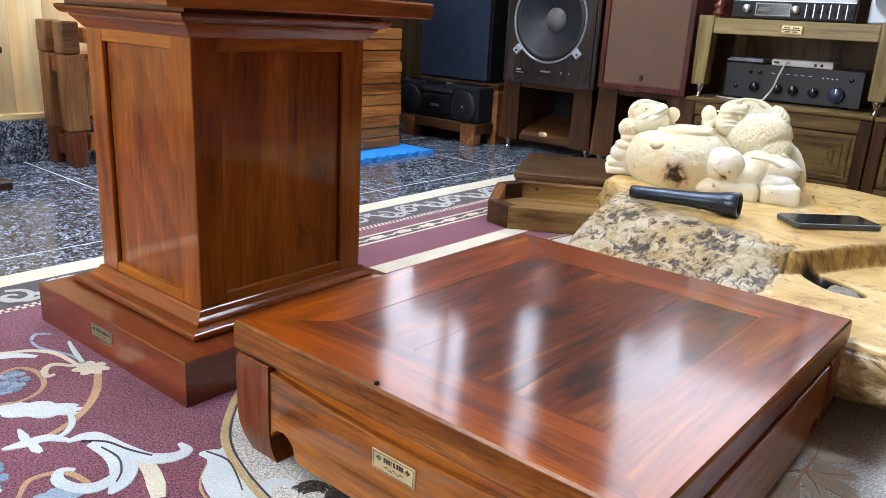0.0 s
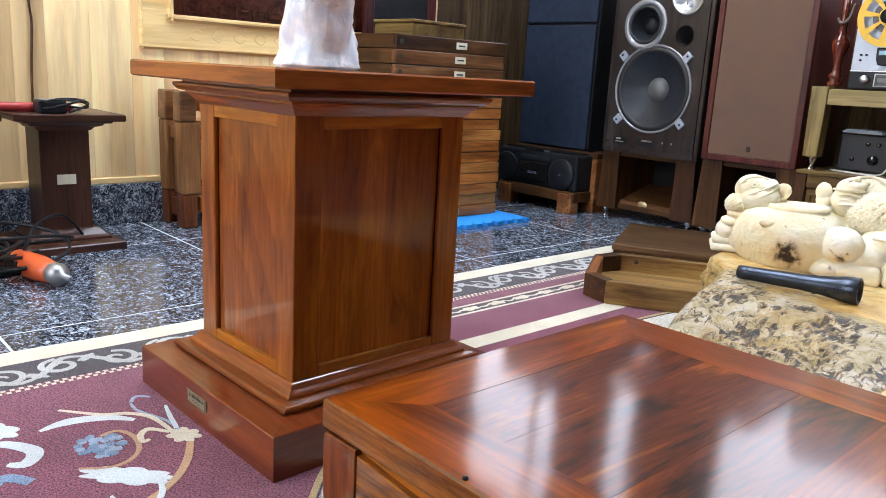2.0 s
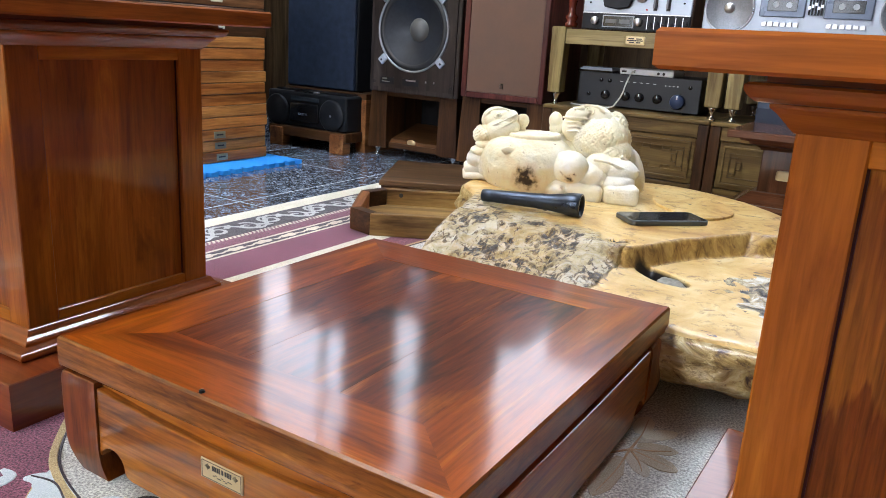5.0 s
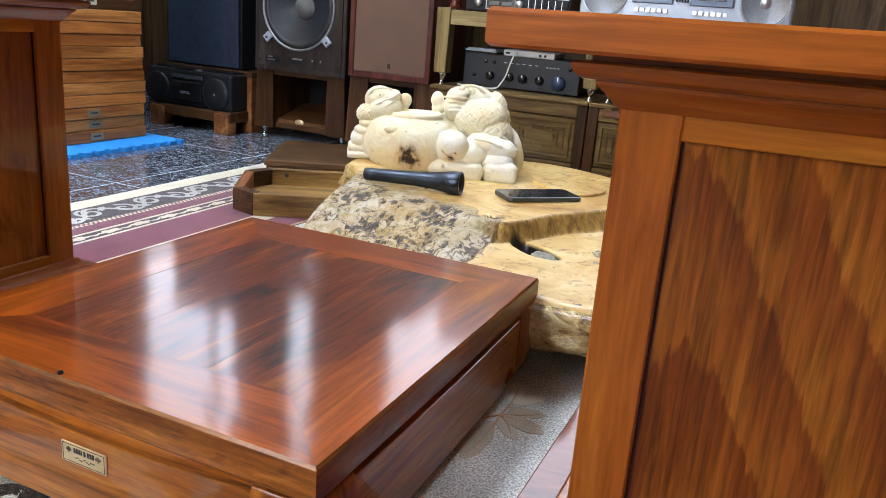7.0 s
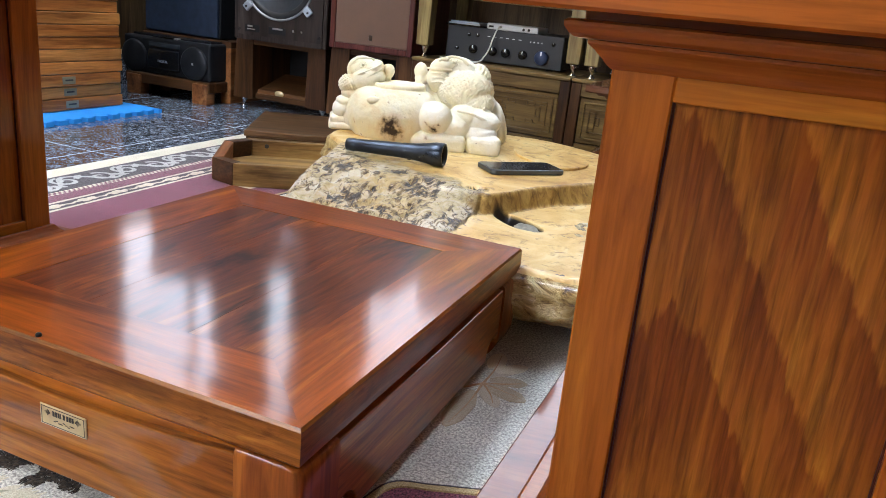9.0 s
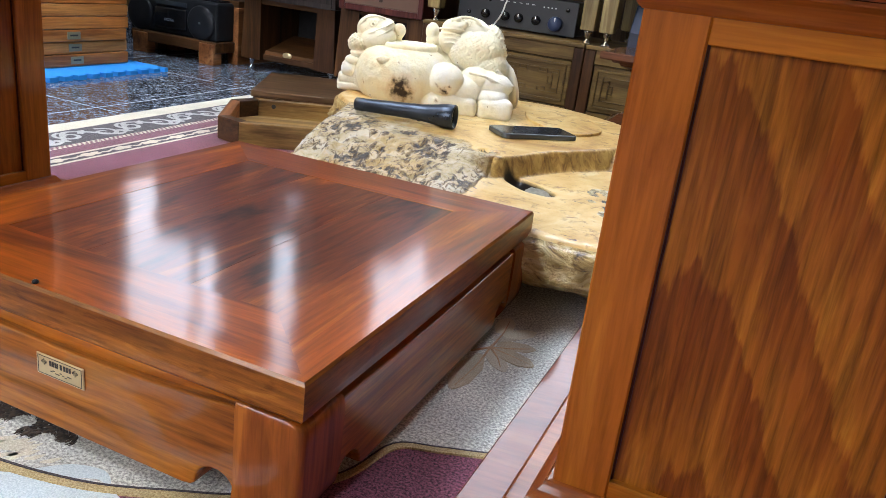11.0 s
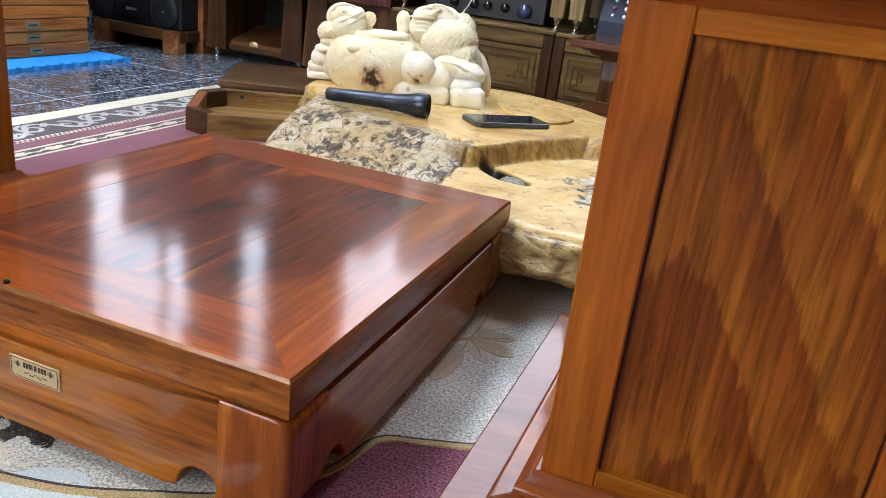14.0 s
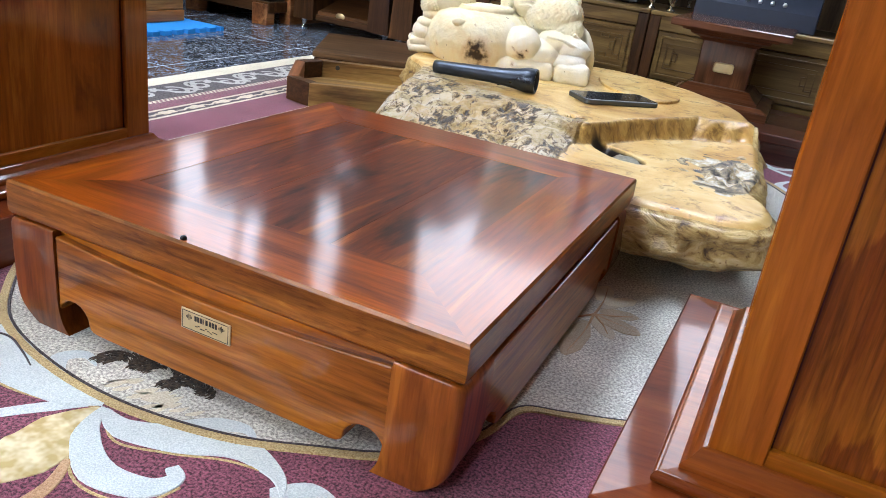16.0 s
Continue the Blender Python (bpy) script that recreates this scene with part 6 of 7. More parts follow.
def big_speaker():
    s = thing("floor_speaker", "dark wood-veneered three-way loudspeaker with exposed drivers", "loudspeaker", (-0.925, 2.015, 0.262))
    w, h, d = 0.202, 0.70, 0.30
    for q in (-1, 1):
        part("side", box(*sorted((q * w, q * (w - 0.018))), -0.002, d, 0, h, 0.003, 1), ash_z, s)
    part("top", box(-w + 0.018, w - 0.018, -0.002, d, h - 0.018, h), ash_z, s)
    part("bottom", box(-w + 0.018, w - 0.018, -0.002, d, 0.0, 0.018), ash_z, s)
    part("back", box(-w + 0.018, w - 0.018, d - 0.02, d - 0.002, 0.018, h - 0.018), shade_black_m, s)
    part("baffle", pierced(-w + 0.018, w - 0.018, 0.018, h - 0.018, ((-0.006, 0.237, 0.150), (-0.062, 0.462, 0.085), (0.098, 0.555, 0.05), (0.100, 0.424, 0.034)), -0.004, 0.014), ash_z, s)
    y = -0.004
    cone_driver(s, "woofer", (-0.006, y, 0.237), 0.155, ring_m, 0.043, cap_grey, "large woofer in a thin grey ring")
    cone_driver(s, "midrange", (-0.062, y, 0.462), 0.086, ring_m, 0.034, black_m, "midrange driver in a broad silver ring", 0.80)
    part("horn", lathe([(0.062, -0.002), (0.062, 0.006), (0.055, 0.006), (0.040, -0.012), (0.016, -0.03), (0.0, -0.03)], axis="y", at=(0.098, y, 0.555), steps=36), silver_m, s, "silver tweeter horn", True)
    part("horn_blade", box(0.094, 0.102, y - 0.006, y + 0.02, 0.525, 0.585, 0.001, 1), ring_m, s)
    part("port", lathe([(0.036, -0.001), (0.036, 0.003), (0.033, 0.003), (0.030, -0.14), (0.0, -0.14)], axis="y", at=(0.100, y, 0.424), steps=30), shade_black_m, s, "round bass port", True)
    for sx, sz in ((-1, -1), (1, -1), (-1, 1), (1, 1)):
        bm = box(-0.016, 0.016, -0.012, 0.0, -0.014, 0.014, 0.003, 2)
        bmesh.ops.transform(bm, matrix=Matrix.Translation((-0.006 + sx * 0.130, y, 0.237 + sz * 0.114)) @ Matrix.Rotation(radians(-45 * sx * sz), 4, "Y"), verts=bm.verts)
        c = part("clamp", bm, silver_paint, s, "bright metal clamp")
        part("bolt", lathe([(0.0, 0.0), (0.004, 0.0), (0.004, 0.002), (0.0, 0.002)], axis="y", at=(-0.006 + sx * 0.133, y - 0.012, 0.237 + sz * 0.117), steps=10), black_m, c)
    for x, ww, hh in ((-0.128, 0.022, 0.006), (-0.006, 0.045, 0.006), (0.062, 0.006, 0.008), (0.098, 0.006, 0.008)):
        part("badge", box(x - ww / 2, x + ww / 2, y - 0.003, y, 0.05 - hh / 2, 0.05 + hh / 2, 0.001, 1), silver_m, s)
    part("name_strip", box(-0.045, 0.03, y - 0.0012, y + 0.0005, 0.030, 0.056), black_m, s, "dark name strip")
    part("name_strip", box(-0.15, -0.085, y - 0.0012, y + 0.0005, 0.030, 0.056), black_m, s, "dark name strip")
    for px in (-0.178, 0.172):
        part("grille_socket", lathe([(0.006, 0.0), (0.006, 0.002), (0.003, 0.002), (0.003, 0.0)], axis="y", at=(px, y, 0.036), steps=14), black_m, s)
    part("scale_bar", box(-0.14, -0.105, y - 0.002, y, 0.038, 0.041), silver_m, s)
    part("scale_bar", box(-0.03, 0.016, y - 0.001, y, 0.038, 0.044), silver_m, s)


def speaker_stand(x0, x1, y0, z0, z1, badge_at):
    s = thing("speaker_stand", "dark walnut loudspeaker stand with open front and spike feet", "speaker stand", ((x0 + x1) / 2, y0, 0), group="speaker stands")
    a = (x1 - x0) / 2
    d = 0.27
    sw = 0.045
    for q in (-1, 1):
        # side panels splay slightly toward the floor
        bm = prism([(q * (a - 0.012), z1), (q * a, z0), (q * (a - sw * 2), z0), (q * (a - sw * 1.9), z1)], 0.0, d, "xz")
        part("side", bm, walnut_z, s)
    part("top", box(-a + 0.02, a - 0.02, 0.008, d, z1 - 0.02, z1 - 0.001), walnut_x, s)
    part("base", box(-a + 2 * sw, a - 2 * sw, 0.02, d, z0 + 0.002, z0 + 0.022), walnut_x, s)
    bm = prism([(0.03, z0 + 0.022), (0.034, z0 + 0.034), (0.22, z0 + 0.085), (0.22, z0 + 0.022)], -a + 2 * sw, a - 2 * sw, "yz")
    part("ramp", bm, walnut_x, s)
    # black back board paints the deep shade of the open front
    part("back", box(-a + 2 * sw, a - 2 * sw, d - 0.02, d - 0.005, z0, z1 - 0.02), shade_black_m, s)
    spike_feet(s, [(q * (a - 0.03), y) for q in (-1, 1) for y in (0.03, d - 0.04)], 0.0, z0, 0.014)
    if badge_at:
        part("badge", lathe([(0.0, 0), (0.012, 0), (0.012, 0.0015), (0, 0.0015)], axis="y", at=(-0.01, 0.030, z0 + 0.030), steps=20), brass_m, s, "small oval pale badge", True).scale = (1.7, 1, 1)
    return s


def grille_speaker():
    s = thing("grille_speaker", "loudspeaker with brown cloth grille in a maroon wood frame", "loudspeaker", (-0.532, 1.985, 0.278))
    w, h, d = 0.162, 0.66, 0.30
    part("cabinet", box(-w, w, 0.012, d, 0, h, 0.003, 1), maroon_z, s)
    for q in (-1, 1):
        part("frame_stile", box(*sorted((q * w, q * (w - 0.02))), 0.0, 0.02, 0.0, h, 0.002, 1), maroon_z, s)
    for z in (0.0, h - 0.02):
        part("frame_rail", box(-w + 0.02, w - 0.02, 0.0, 0.02, z, z + 0.02, 0.002, 1), maroon_z, s)
    part("grille", box(-w + 0.02, w - 0.02, 0.004, 0.014, 0.02, h - 0.02, 0.003, 2), grille_m, s, "brown cloth grille")
    part("badge", box(-0.007, 0.007, 0.001, 0.0045, 0.038, 0.056, 0.002, 1), plain("aged_bronze", (0.05, 0.03, 0.02), 0.4, 0.6), s)


big_speaker()
speaker_stand(-1.155, -0.735, 2.05, 0.036, 0.262, True)
grille_speaker()
speaker_stand(-0.715, -0.355, 2.02, 0.036, 0.278, False)


def tall_speaker():
    s = thing("tower_speaker", "tall blue-black cloth-covered loudspeaker", "loudspeaker", (-1.425, 2.06, 0.24))
    part("cabinet", box(-0.185, 0.185, 0.014, 0.3, 0, 0.91, 0.004, 1), black_m, s)
    part("lower_grille", box(-0.18, 0.18, 0.0, 0.016, 0.004, 0.492, 0.006, 3), blueblack, s)
    part("upper_grille", box(-0.18, 0.18, 0.0, 0.016, 0.5, 0.906, 0.006, 3), blueblack, s)
    t = thing("speaker_bench", "plain brown wooden bench under the tower loudspeaker", "bench", (-1.41, 2.05, 0))
    part("top", box(-0.20, 0.24, 0.0, 0.32, 0.215, 0.238, 0.002, 1), walnut_x, t)
    part("leg", box(0.195, 0.24, 0.0, 0.3, 0.0, 0.2148, 0.002, 1), teak_y, t, "lighter brown side board")
    part("leg", box(-0.2, -0.16, 0.0, 0.3, 0.0, 0.2148, 0.002, 1), walnut_z, t)


def lettering(text, parent, at, size, material):
    """Raised letters facing -y."""
    cu = bpy.data.curves.new("lettering", "FONT")
    cu.body, cu.size, cu.extrude, cu.align_x, cu.align_y = text, size, 0.0004, "CENTER", "CENTER"
    tmp = bpy.data.objects.new("tmp", cu)
    me = bpy.data.meshes.new_from_object(tmp)
    bpy.data.objects.remove(tmp)
    me.materials.clear()
    me.materials.append(material)
    ob = new("lettering", me)
    ob.parent = parent
    ob.matrix_local = pose(*at, 90, 0, 0)
    return ob


def boombox_low():
    b = thing("cassette_radio", "rounded black portable cassette radio on a wooden stand", "radio", (-1.405, 1.955, 0.085))
    w, h, d = 0.212, 0.142, 0.16
    bm = box(-w, w, 0.0, d, 0, h, 0.010, 3)
    part("body", bm, black_m, b)
    part("top_deck", box(-w + 0.02, w - 0.02, 0.03, d - 0.02, h - 0.004, h + 0.008, 0.004, 2), black_gloss, b)
    for sx in (-0.155, 0.14):
        g = part("speaker_grille", lathe([(0.062, 0.0), (0.064, 0.006), (0.058, 0.011), (0.03, 0.013), (0.0, 0.0135)], axis="y", at=(sx, 0.001, 0.062), steps=36), black_m, b, "round black loudspeaker grille", True)
        if sx > 0:
            part("emblem", box(sx - 0.004, sx + 0.004, -0.0155, -0.012, 0.058, 0.066, 0.001, 1), silver_m, g)
    part("cassette_door", box(-0.085, 0.07, -0.008, 0.004, 0.02, 0.10, 0.008, 3), black_gloss, b, "glossy black cassette door")
    part("dial", box(-0.08, 0.07, -0.005, 0.002, 0.108, 0.124, 0.001, 1), plain("dim_dial_glass", (0.04, 0.05, 0.06), 0.15), b)
    for k in range(5):
        part("key", box(-0.07 + 0.026 * k, -0.05 + 0.026 * k, 0.004, 0.024, h - 0.001, h + 0.006, 0.002, 1), silver_m if k == 4 else black_gloss, b)
    part("handle", tube(curve_points([(-w + 0.02, d - 0.012, h - 0.02), (-w + 0.03, d - 0.012, h + 0.006), (0, d - 0.012, h + 0.008), (w - 0.03, d - 0.012, h + 0.006), (w - 0.02, d - 0.012, h - 0.02)], 8), 0.006, 8), black_gloss, b, smooth=True)
    lettering("DIGITAL", b, (-0.008, -0.0095, 0.054), 0.013, silver_paint)
    t = thing("radio_stand", "low brown wooden stand with square legs", "stand", (-1.385, 1.94, 0))
    part("top", box(-0.215, 0.20, 0.0, 0.2, 0.045, 0.085, 0.003, 1), walnut_x, t)
    for sx in (-0.20, 0.125):
        for sy in (-0.008, 0.16):
            part("leg", box(sx, sx + 0.07, sy, sy + 0.05, 0.0, 0.078, 0.004, 2), teak_y, t)


tall_speaker()
boombox_low()


def rack(x0, x1, name_badge):
    """Low hi-fi rack: tapered posts on spike feet and one deep shelf rail."""
    y0, d = 1.975, 0.38
    zb, zs0, zs1 = 0.325, 0.484, 0.531
    r = thing("hifi_rack", "olive-lacquered wooden hi-fi rack on metal spike feet", "rack", ((x0 + x1) / 2, y0, 0), group="hi-fi racks")
    a = (x1 - x0) / 2
    pw = 0.05
    for q in (-1, 1):
        for yy in (0.0, d - 0.05):
            bm = prism([(q * a, zs1 + 0.006), (q * (a - pw), zs1 + 0.006), (q * (a - pw + 0.004), zb), (q * (a - 0.003), zb)], yy, yy + 0.05, "xz", bevel=0.003)
            part("post", bm, olive_z, r)
    for yy in (0.004, d - 0.034):
        part("shelf_rail", box(-a + pw, a - pw, yy, yy + 0.03, zs0, zs1, 0.002, 1), olive_x, r)
    part("shelf", box(-a + 0.01, a - 0.01, 0.036, d - 0.036, zs1 - 0.02, zs1 - 0.001), olive_x, r)
    spike_feet(r, [(q * (a - 0.025), yy) for q in (-1, 1) for yy in (0.025, d - 0.025)], 0.2855, zb, 0.013)
    if name_badge:
        ob = part("badge", box(-0.032, 0.032, 0.001, 0.0045, 0.493, 0.519, 0.005, 3), brass_m, r, "pale brass badge with dark marks")
        bm = None
        for k, (bx0, bx1, bz) in enumerate(((-0.022, -0.004, 0.511), (0.004, 0.022, 0.511), (-0.025, 0.025, 0.5055), (-0.018, -0.002, 0.500), (0.004, 0.018, 0.500))):
            bm = box(bx0, bx1, 0.0004, 0.0012, bz - 0.0018, bz + 0.0018, bm=bm)
        part("marks", bm, ink_m, ob)
    return r


rack(-0.354, 0.215, True)
rack(0.225, 0.80, False)


def key_line(bm, pts, y, t=0.0035, d=0.004):
    """Raised fretwork along a broken line in the x-z plane."""
    for (xa, za), (xb, zb) in zip(pts, pts[1:]):
        bm = box(min(xa, xb) - t / 2, max(xa, xb) + t / 2, y - d, y + 0.001, min(za, zb) - t / 2, max(za, zb) + t / 2, bm=bm)
    return bm


def cabinet(x0, x1, drawers):
    y0, d, top = 1.955, 0.40, 0.2855
    c = thing("low_cabinet", "low brown-olive wooden cabinet with fretwork drawer fronts", "cabinet", ((x0 + x1) / 2, y0, 0), group="low cabinets")
    a = (x1 - x0) / 2
    part("body", box(-a + 0.004, a - 0.004, 0.03, d, 0.04, top - 0.012), walnut_x, c)
    part("top", box(-a, a, 0.0, d, top - 0.012, top, 0.002, 1), drawer_x, c)
    for q in (-1, 1):
        part("stile", box(*sorted((q * a, q * (a - 0.032))), 0.004, 0.03, 0.03, top - 0.0125, 0.002, 1), walnut_z, c)
    part("upper_rail", box(-a + 0.032, a - 0.032, 0.008, 0.03, 0.232, top - 0.0125, 0.0015, 1), drawer_x, c)
    part("lower_rail", box(-a + 0.032, a - 0.032, 0.01, 0.03, 0.045, 0.085, 0.0015, 1), drawer_x, c)
    w = (2 * a - 0.064) / drawers
    for k in range(drawers):
        xa = -a + 0.032 + w * k + 0.002
        xb = xa + w - 0.004
        f = part("drawer_front", box(xa, xb, 0.012, 0.03, 0.088, 0.229, 0.002, 1), drawer_x, c)
        bm = box(xa + 0.012, xb - 0.012, 0.006, 0.0125, 0.100, 0.106, 0.001, 1)
        box(xa + 0.012, xb - 0.012, 0.006, 0.0125, 0.212, 0.218, 0.001, 1, bm)
        box(xa + 0.012, xa + 0.018, 0.006, 0.0125, 0.106, 0.212, 0.001, 1, bm)
        box(xb - 0.018, xb - 0.012, 0.006, 0.0125, 0.106, 0.212, 0.001, 1, bm)
        part("bead", bm, drawer_x, f)
        m, n = (xa + xb) / 2, (xb - xa) / 2 - 0.034
        bm = key_line(None, [(m - n, 0.124), (m + n, 0.124)], 0.0115)
        bm = key_line(bm, [(m - n, 0.196), (m + n, 0.196)], 0.0115)
        for s in (-1, 1):
            bm = key_line(bm, [(m + s * n, 0.124), (m + s * n, 0.196)], 0.0115)
            bm = key_line(bm, [(m + s * n, 0.185), (m + s * (n - 0.02), 0.185), (m + s * (n - 0.02), 0.136), (m + s * n, 0.136)], 0.0115)
            bm = key_line(bm, [(m + s * (n - 0.02), 0.172), (m + s * (n - 0.034), 0.172), (m + s * (n - 0.034), 0.149), (m + s * (n - 0.02), 0.149)], 0.0115)
            bm = key_line(bm, [(m + s * 0.02, 0.196), (m + s * 0.02, 0.184), (m + s * 0.045, 0.184), (m + s * 0.045, 0.196)], 0.0115)
            bm = key_line(bm, [(m + s * 0.02, 0.124), (m + s * 0.02, 0.136), (m + s * 0.045, 0.136), (m + s * 0.045, 0.124)], 0.0115)
        part("fretwork", bm, drawer_x, f, "raised key-pattern fretwork")
    part("plinth", box(-a + 0.01, a - 0.01, 0.02, d - 0.02, 0.0, 0.04), shade_black_m, c)
    return c


cabinet(-0.352, 0.198, 2)
cabinet(0.202, 0.76, 1)


def knob(parent, x, z, y, r, d, m, name="knob", label=""):
    k = part(name, lathe([(r, 0.0), (r, d * 0.8), (r * 0.9, d), (0.0, d)], axis="y", at=(x, y, z), steps=28), m, parent, label, True)
    part("pointer", box(x - r * 0.08, x + r * 0.08, y - d - 0.0008, y - d + 0.0005, z + r * 0.3, z + r * 0.85), silver_m, k)
    return k


def amplifier():
    a = thing("amplifier", "black hi-fi amplifier with round knobs", "amplifier", (-0.075, 2.075, 0.2856))
    w, h, d = 0.205, 0.113, 0.26
    part("case", box(-w, w, 0.006, d, 0.008, h, 0.002, 1), black_m, a)
    part("front_panel", box(-w, w, 0.0, 0.007, 0.006, h, 0.0015, 1), plain("matt_charcoal_panel", (0.013, 0.015, 0.019), 0.5), a)
    for x in (-0.16, 0.16):
        part("foot", lathe([(0.012, 0), (0.014, 0.008), (0, 0.008)], at=(x, 0.03, 0), steps=14), black_m, a)
    blue = plain("blue_lit_knob", (0.035, 0.055, 0.12), 0.3, 0.4)
    knob(a, 0.138, 0.040, 0.0, 0.023, 0.018, blue, "volume_knob", "large dark blue volume knob")
    for x in (-0.105, 0.012, 0.072):
        knob(a, x, 0.042, 0.0, 0.0145, 0.014, black_gloss)
    knob(a, -0.035, 0.042, 0.0, 0.0145, 0.014, black_gloss)
    for x, z in ((-0.125, 0.088), (-0.095, 0.088), (0.172, 0.086), (-0.165, 0.040)):
        knob(a, x, z, 0.0, 0.006, 0.006, black_gloss, "small_knob")
    for k in range(4):
        part("lamp", box(0.09 + 0.013 * k, 0.094 + 0.013 * k, -0.001, 0.001, 0.085, 0.088), silver_m, a)
    for k in range(6):
        part("legend", box(-0.06 + 0.022 * k, -0.05 + 0.022 * k, -0.0006, 0.001, 0.088, 0.0895), silver_m, a)
    r = thing("network_box", "small silver-white network box on the amplifier", "network box", (-0.05, 2.07, 0.3988))
    part("case", box(-0.09, 0.09, 0.0, 0.12, 0.0, 0.02, 0.004, 2), plain("white_plastic", (0.72, 0.74, 0.76), 0.35, vary=0.03), r)
    for k, (x, rr) in enumerate(((-0.04, 0.0028), (0.04, 0.0045), (0.058, 0.0045))):
        part("socket", lathe([(0, 0), (rr, 0), (rr, 0.0012), (0, 0.0012)], axis="y", at=(x, 0.0002, 0.009), steps=12), ink_m, r)
    part("display", box(-0.082, -0.066, -0.0006, 0.001, 0.006, 0.012), ink_m, r)
    bm = tube(curve_points([(-0.085, 2.062, 0.412), (-0.092, 2.045, 0.402), (-0.104, 2.04, 0.366), (-0.111, 2.04, 0.339), (-0.126, 2.04, 0.310), (-0.15, 2.03, 0.2885), (-0.25, 2.03, 0.2885), (-0.29, 2.05, 0.2885)], 8), 0.0025, 8)
    tagged(part("white_cable", bm, plain("white_cable_sheath", (0.66, 0.66, 0.62), 0.4), None, smooth=True), "thin white cable hanging over the amplifier front", "cable")
    c = thing("disc_case", "thin clear disc cases lying on the amplifier", "disc case", (-0.225, 2.07, 0.3988))
    for k in range(3):
        part("case", box(-0.062 + 0.006 * k, 0.062 - 0.004 * k, 0.0 + 0.005 * k, 0.12, 0.0 + 0.0052 * k, 0.005 + 0.0052 * k, 0.001, 1), (black_gloss, silver_paint, plain("pale_blue_print", (0.4, 0.5, 0.62), 0.2))[k], c)


amplifier()


def reel_deck():
    d = thing("reel_tape_deck", "silver and black open-reel tape deck with two yellow reels", "tape deck", (-0.087, 2.0, 0.5315))
    w, h, dep = 0.173, 0.43, 0.2
    part("case", box(-w - 0.006, w + 0.006, 0.006, dep, 0.0, h, 0.003, 1), walnut_z, d)
    part("front_plate", box(-w, w, 0.0, 0.008, 0.056, h - 0.006, 0.0015, 1), silver_paint, d, "brushed silver front plate")
    lower = part("control_strip", box(-w, w, -0.003, 0.008, 0.004, 0.054, 0.0015, 1), black_m, d, "black control strip")
    part("strip_edge", box(-w, w, -0.0035, 0.0, 0.053, 0.0555), silver_m, d)
    for x in (-0.085, 0.081):
        r = part("reel", reel_mesh(x, 0.205, -0.022), yellow_m, d, "yellow plastic tape reel")
        part("hub", lathe([(0.020, 0.0), (0.020, 0.012), (0.012, 0.016), (0, 0.016)], axis="y", at=(x, -0.024, 0.205), steps=20), black_m, r, smooth=True)
        part("tape_pack", lathe([(0.045, 0.0), (0.045, 0.008), (0.0, 0.008)], axis="y", at=(x, -0.010, 0.205), steps=36), plain("dark_brown_tape", (0.03, 0.02, 0.016), 0.3), r)
        part("spindle", lathe([(0.012, 0), (0.012, 0.012), (0, 0.012)], axis="y", at=(x, 0.0, 0.205), steps=14), silver_m, r)
    part("head_cover", prism([(-0.105, 0.12), (-0.008, 0.12), (-0.012, 0.09), (-0.02, 0.072), (-0.055, 0.066), (-0.098, 0.072), (-0.104, 0.09)], -0.018, 0.0, "xz", bevel=0.003), black_m, d, "black head cover with a window")
    part("counter", box(-0.098, -0.020, -0.0195, -0.017, 0.098, 0.114), black_gloss, d)
    part("counter_window", box(-0.096, -0.074, -0.0205, -0.019, 0.1, 0.111), plain("pale_blue_window", (0.25, 0.45, 0.65), 0.2), d)
    knob(d, 0.017, 0.106, 0.0, 0.0175, 0.016, silver_m, "selector_knob")
    for x in (-0.128, 0.014):
        knob(d, x, 0.030, -0.003, 0.0125, 0.014, silver_m, "level_knob")
    for x in (0.062, 0.102):
        part("lever_slot", box(x - 0.006, x + 0.006, -0.0008, 0.001, 0.066, 0.112), ink_m, d)
        part("lever", box(x - 0.0045, x + 0.0045, -0.014, 0.0, 0.072, 0.102, 0.002, 1), plain("grey_plastic", (0.12, 0.12, 0.13), 0.4), d)
    m = part("meter_panel", box(-0.104, 0.0, -0.0045, -0.002, 0.011, 0.048, 0.001, 1), ring_m, d, "thin silver meter surround")
    part("meter", box(-0.1, -0.004, -0.0055, -0.004, 0.014, 0.045), black_gloss, m)
    for x in (-0.075, -0.03):
        part("meter_scale", box(x - 0.018, x + 0.018, -0.006, -0.005, 0.024, 0.036), plain("dim_meter_face", (0.09, 0.09, 0.085), 0.3), m)
    for k in range(6):
        x = 0.042 + 0.022 * k
        part("fader_slot", box(x - 0.001, x + 0.001, -0.0042, -0.003, 0.01, 0.048), silver_m, lower)
        part("fader", box(x + 0.006, x + 0.015, -0.010, -0.003, 0.018 + 0.004 * (k % 3), 0.032 + 0.004 * (k % 3), 0.001, 1), black_m, lower)
    part("record_lamp", lathe([(0.003, 0), (0.003, 0.003), (0, 0.004)], axis="y", at=(0.036, 0, 0.068), steps=10), red_plastic, d)
    for x, z in ((-0.15, 0.10), (-0.15, 0.085), (-0.135, 0.10), (0.14, 0.118), (0.15, 0.09), (0.12, 0.11), (0.148, 0.138)):
        part("stud", lathe([(0.003, 0), (0.003, 0.005), (0, 0.006)], axis="y", at=(x, 0, z), steps=10), black_m, d)


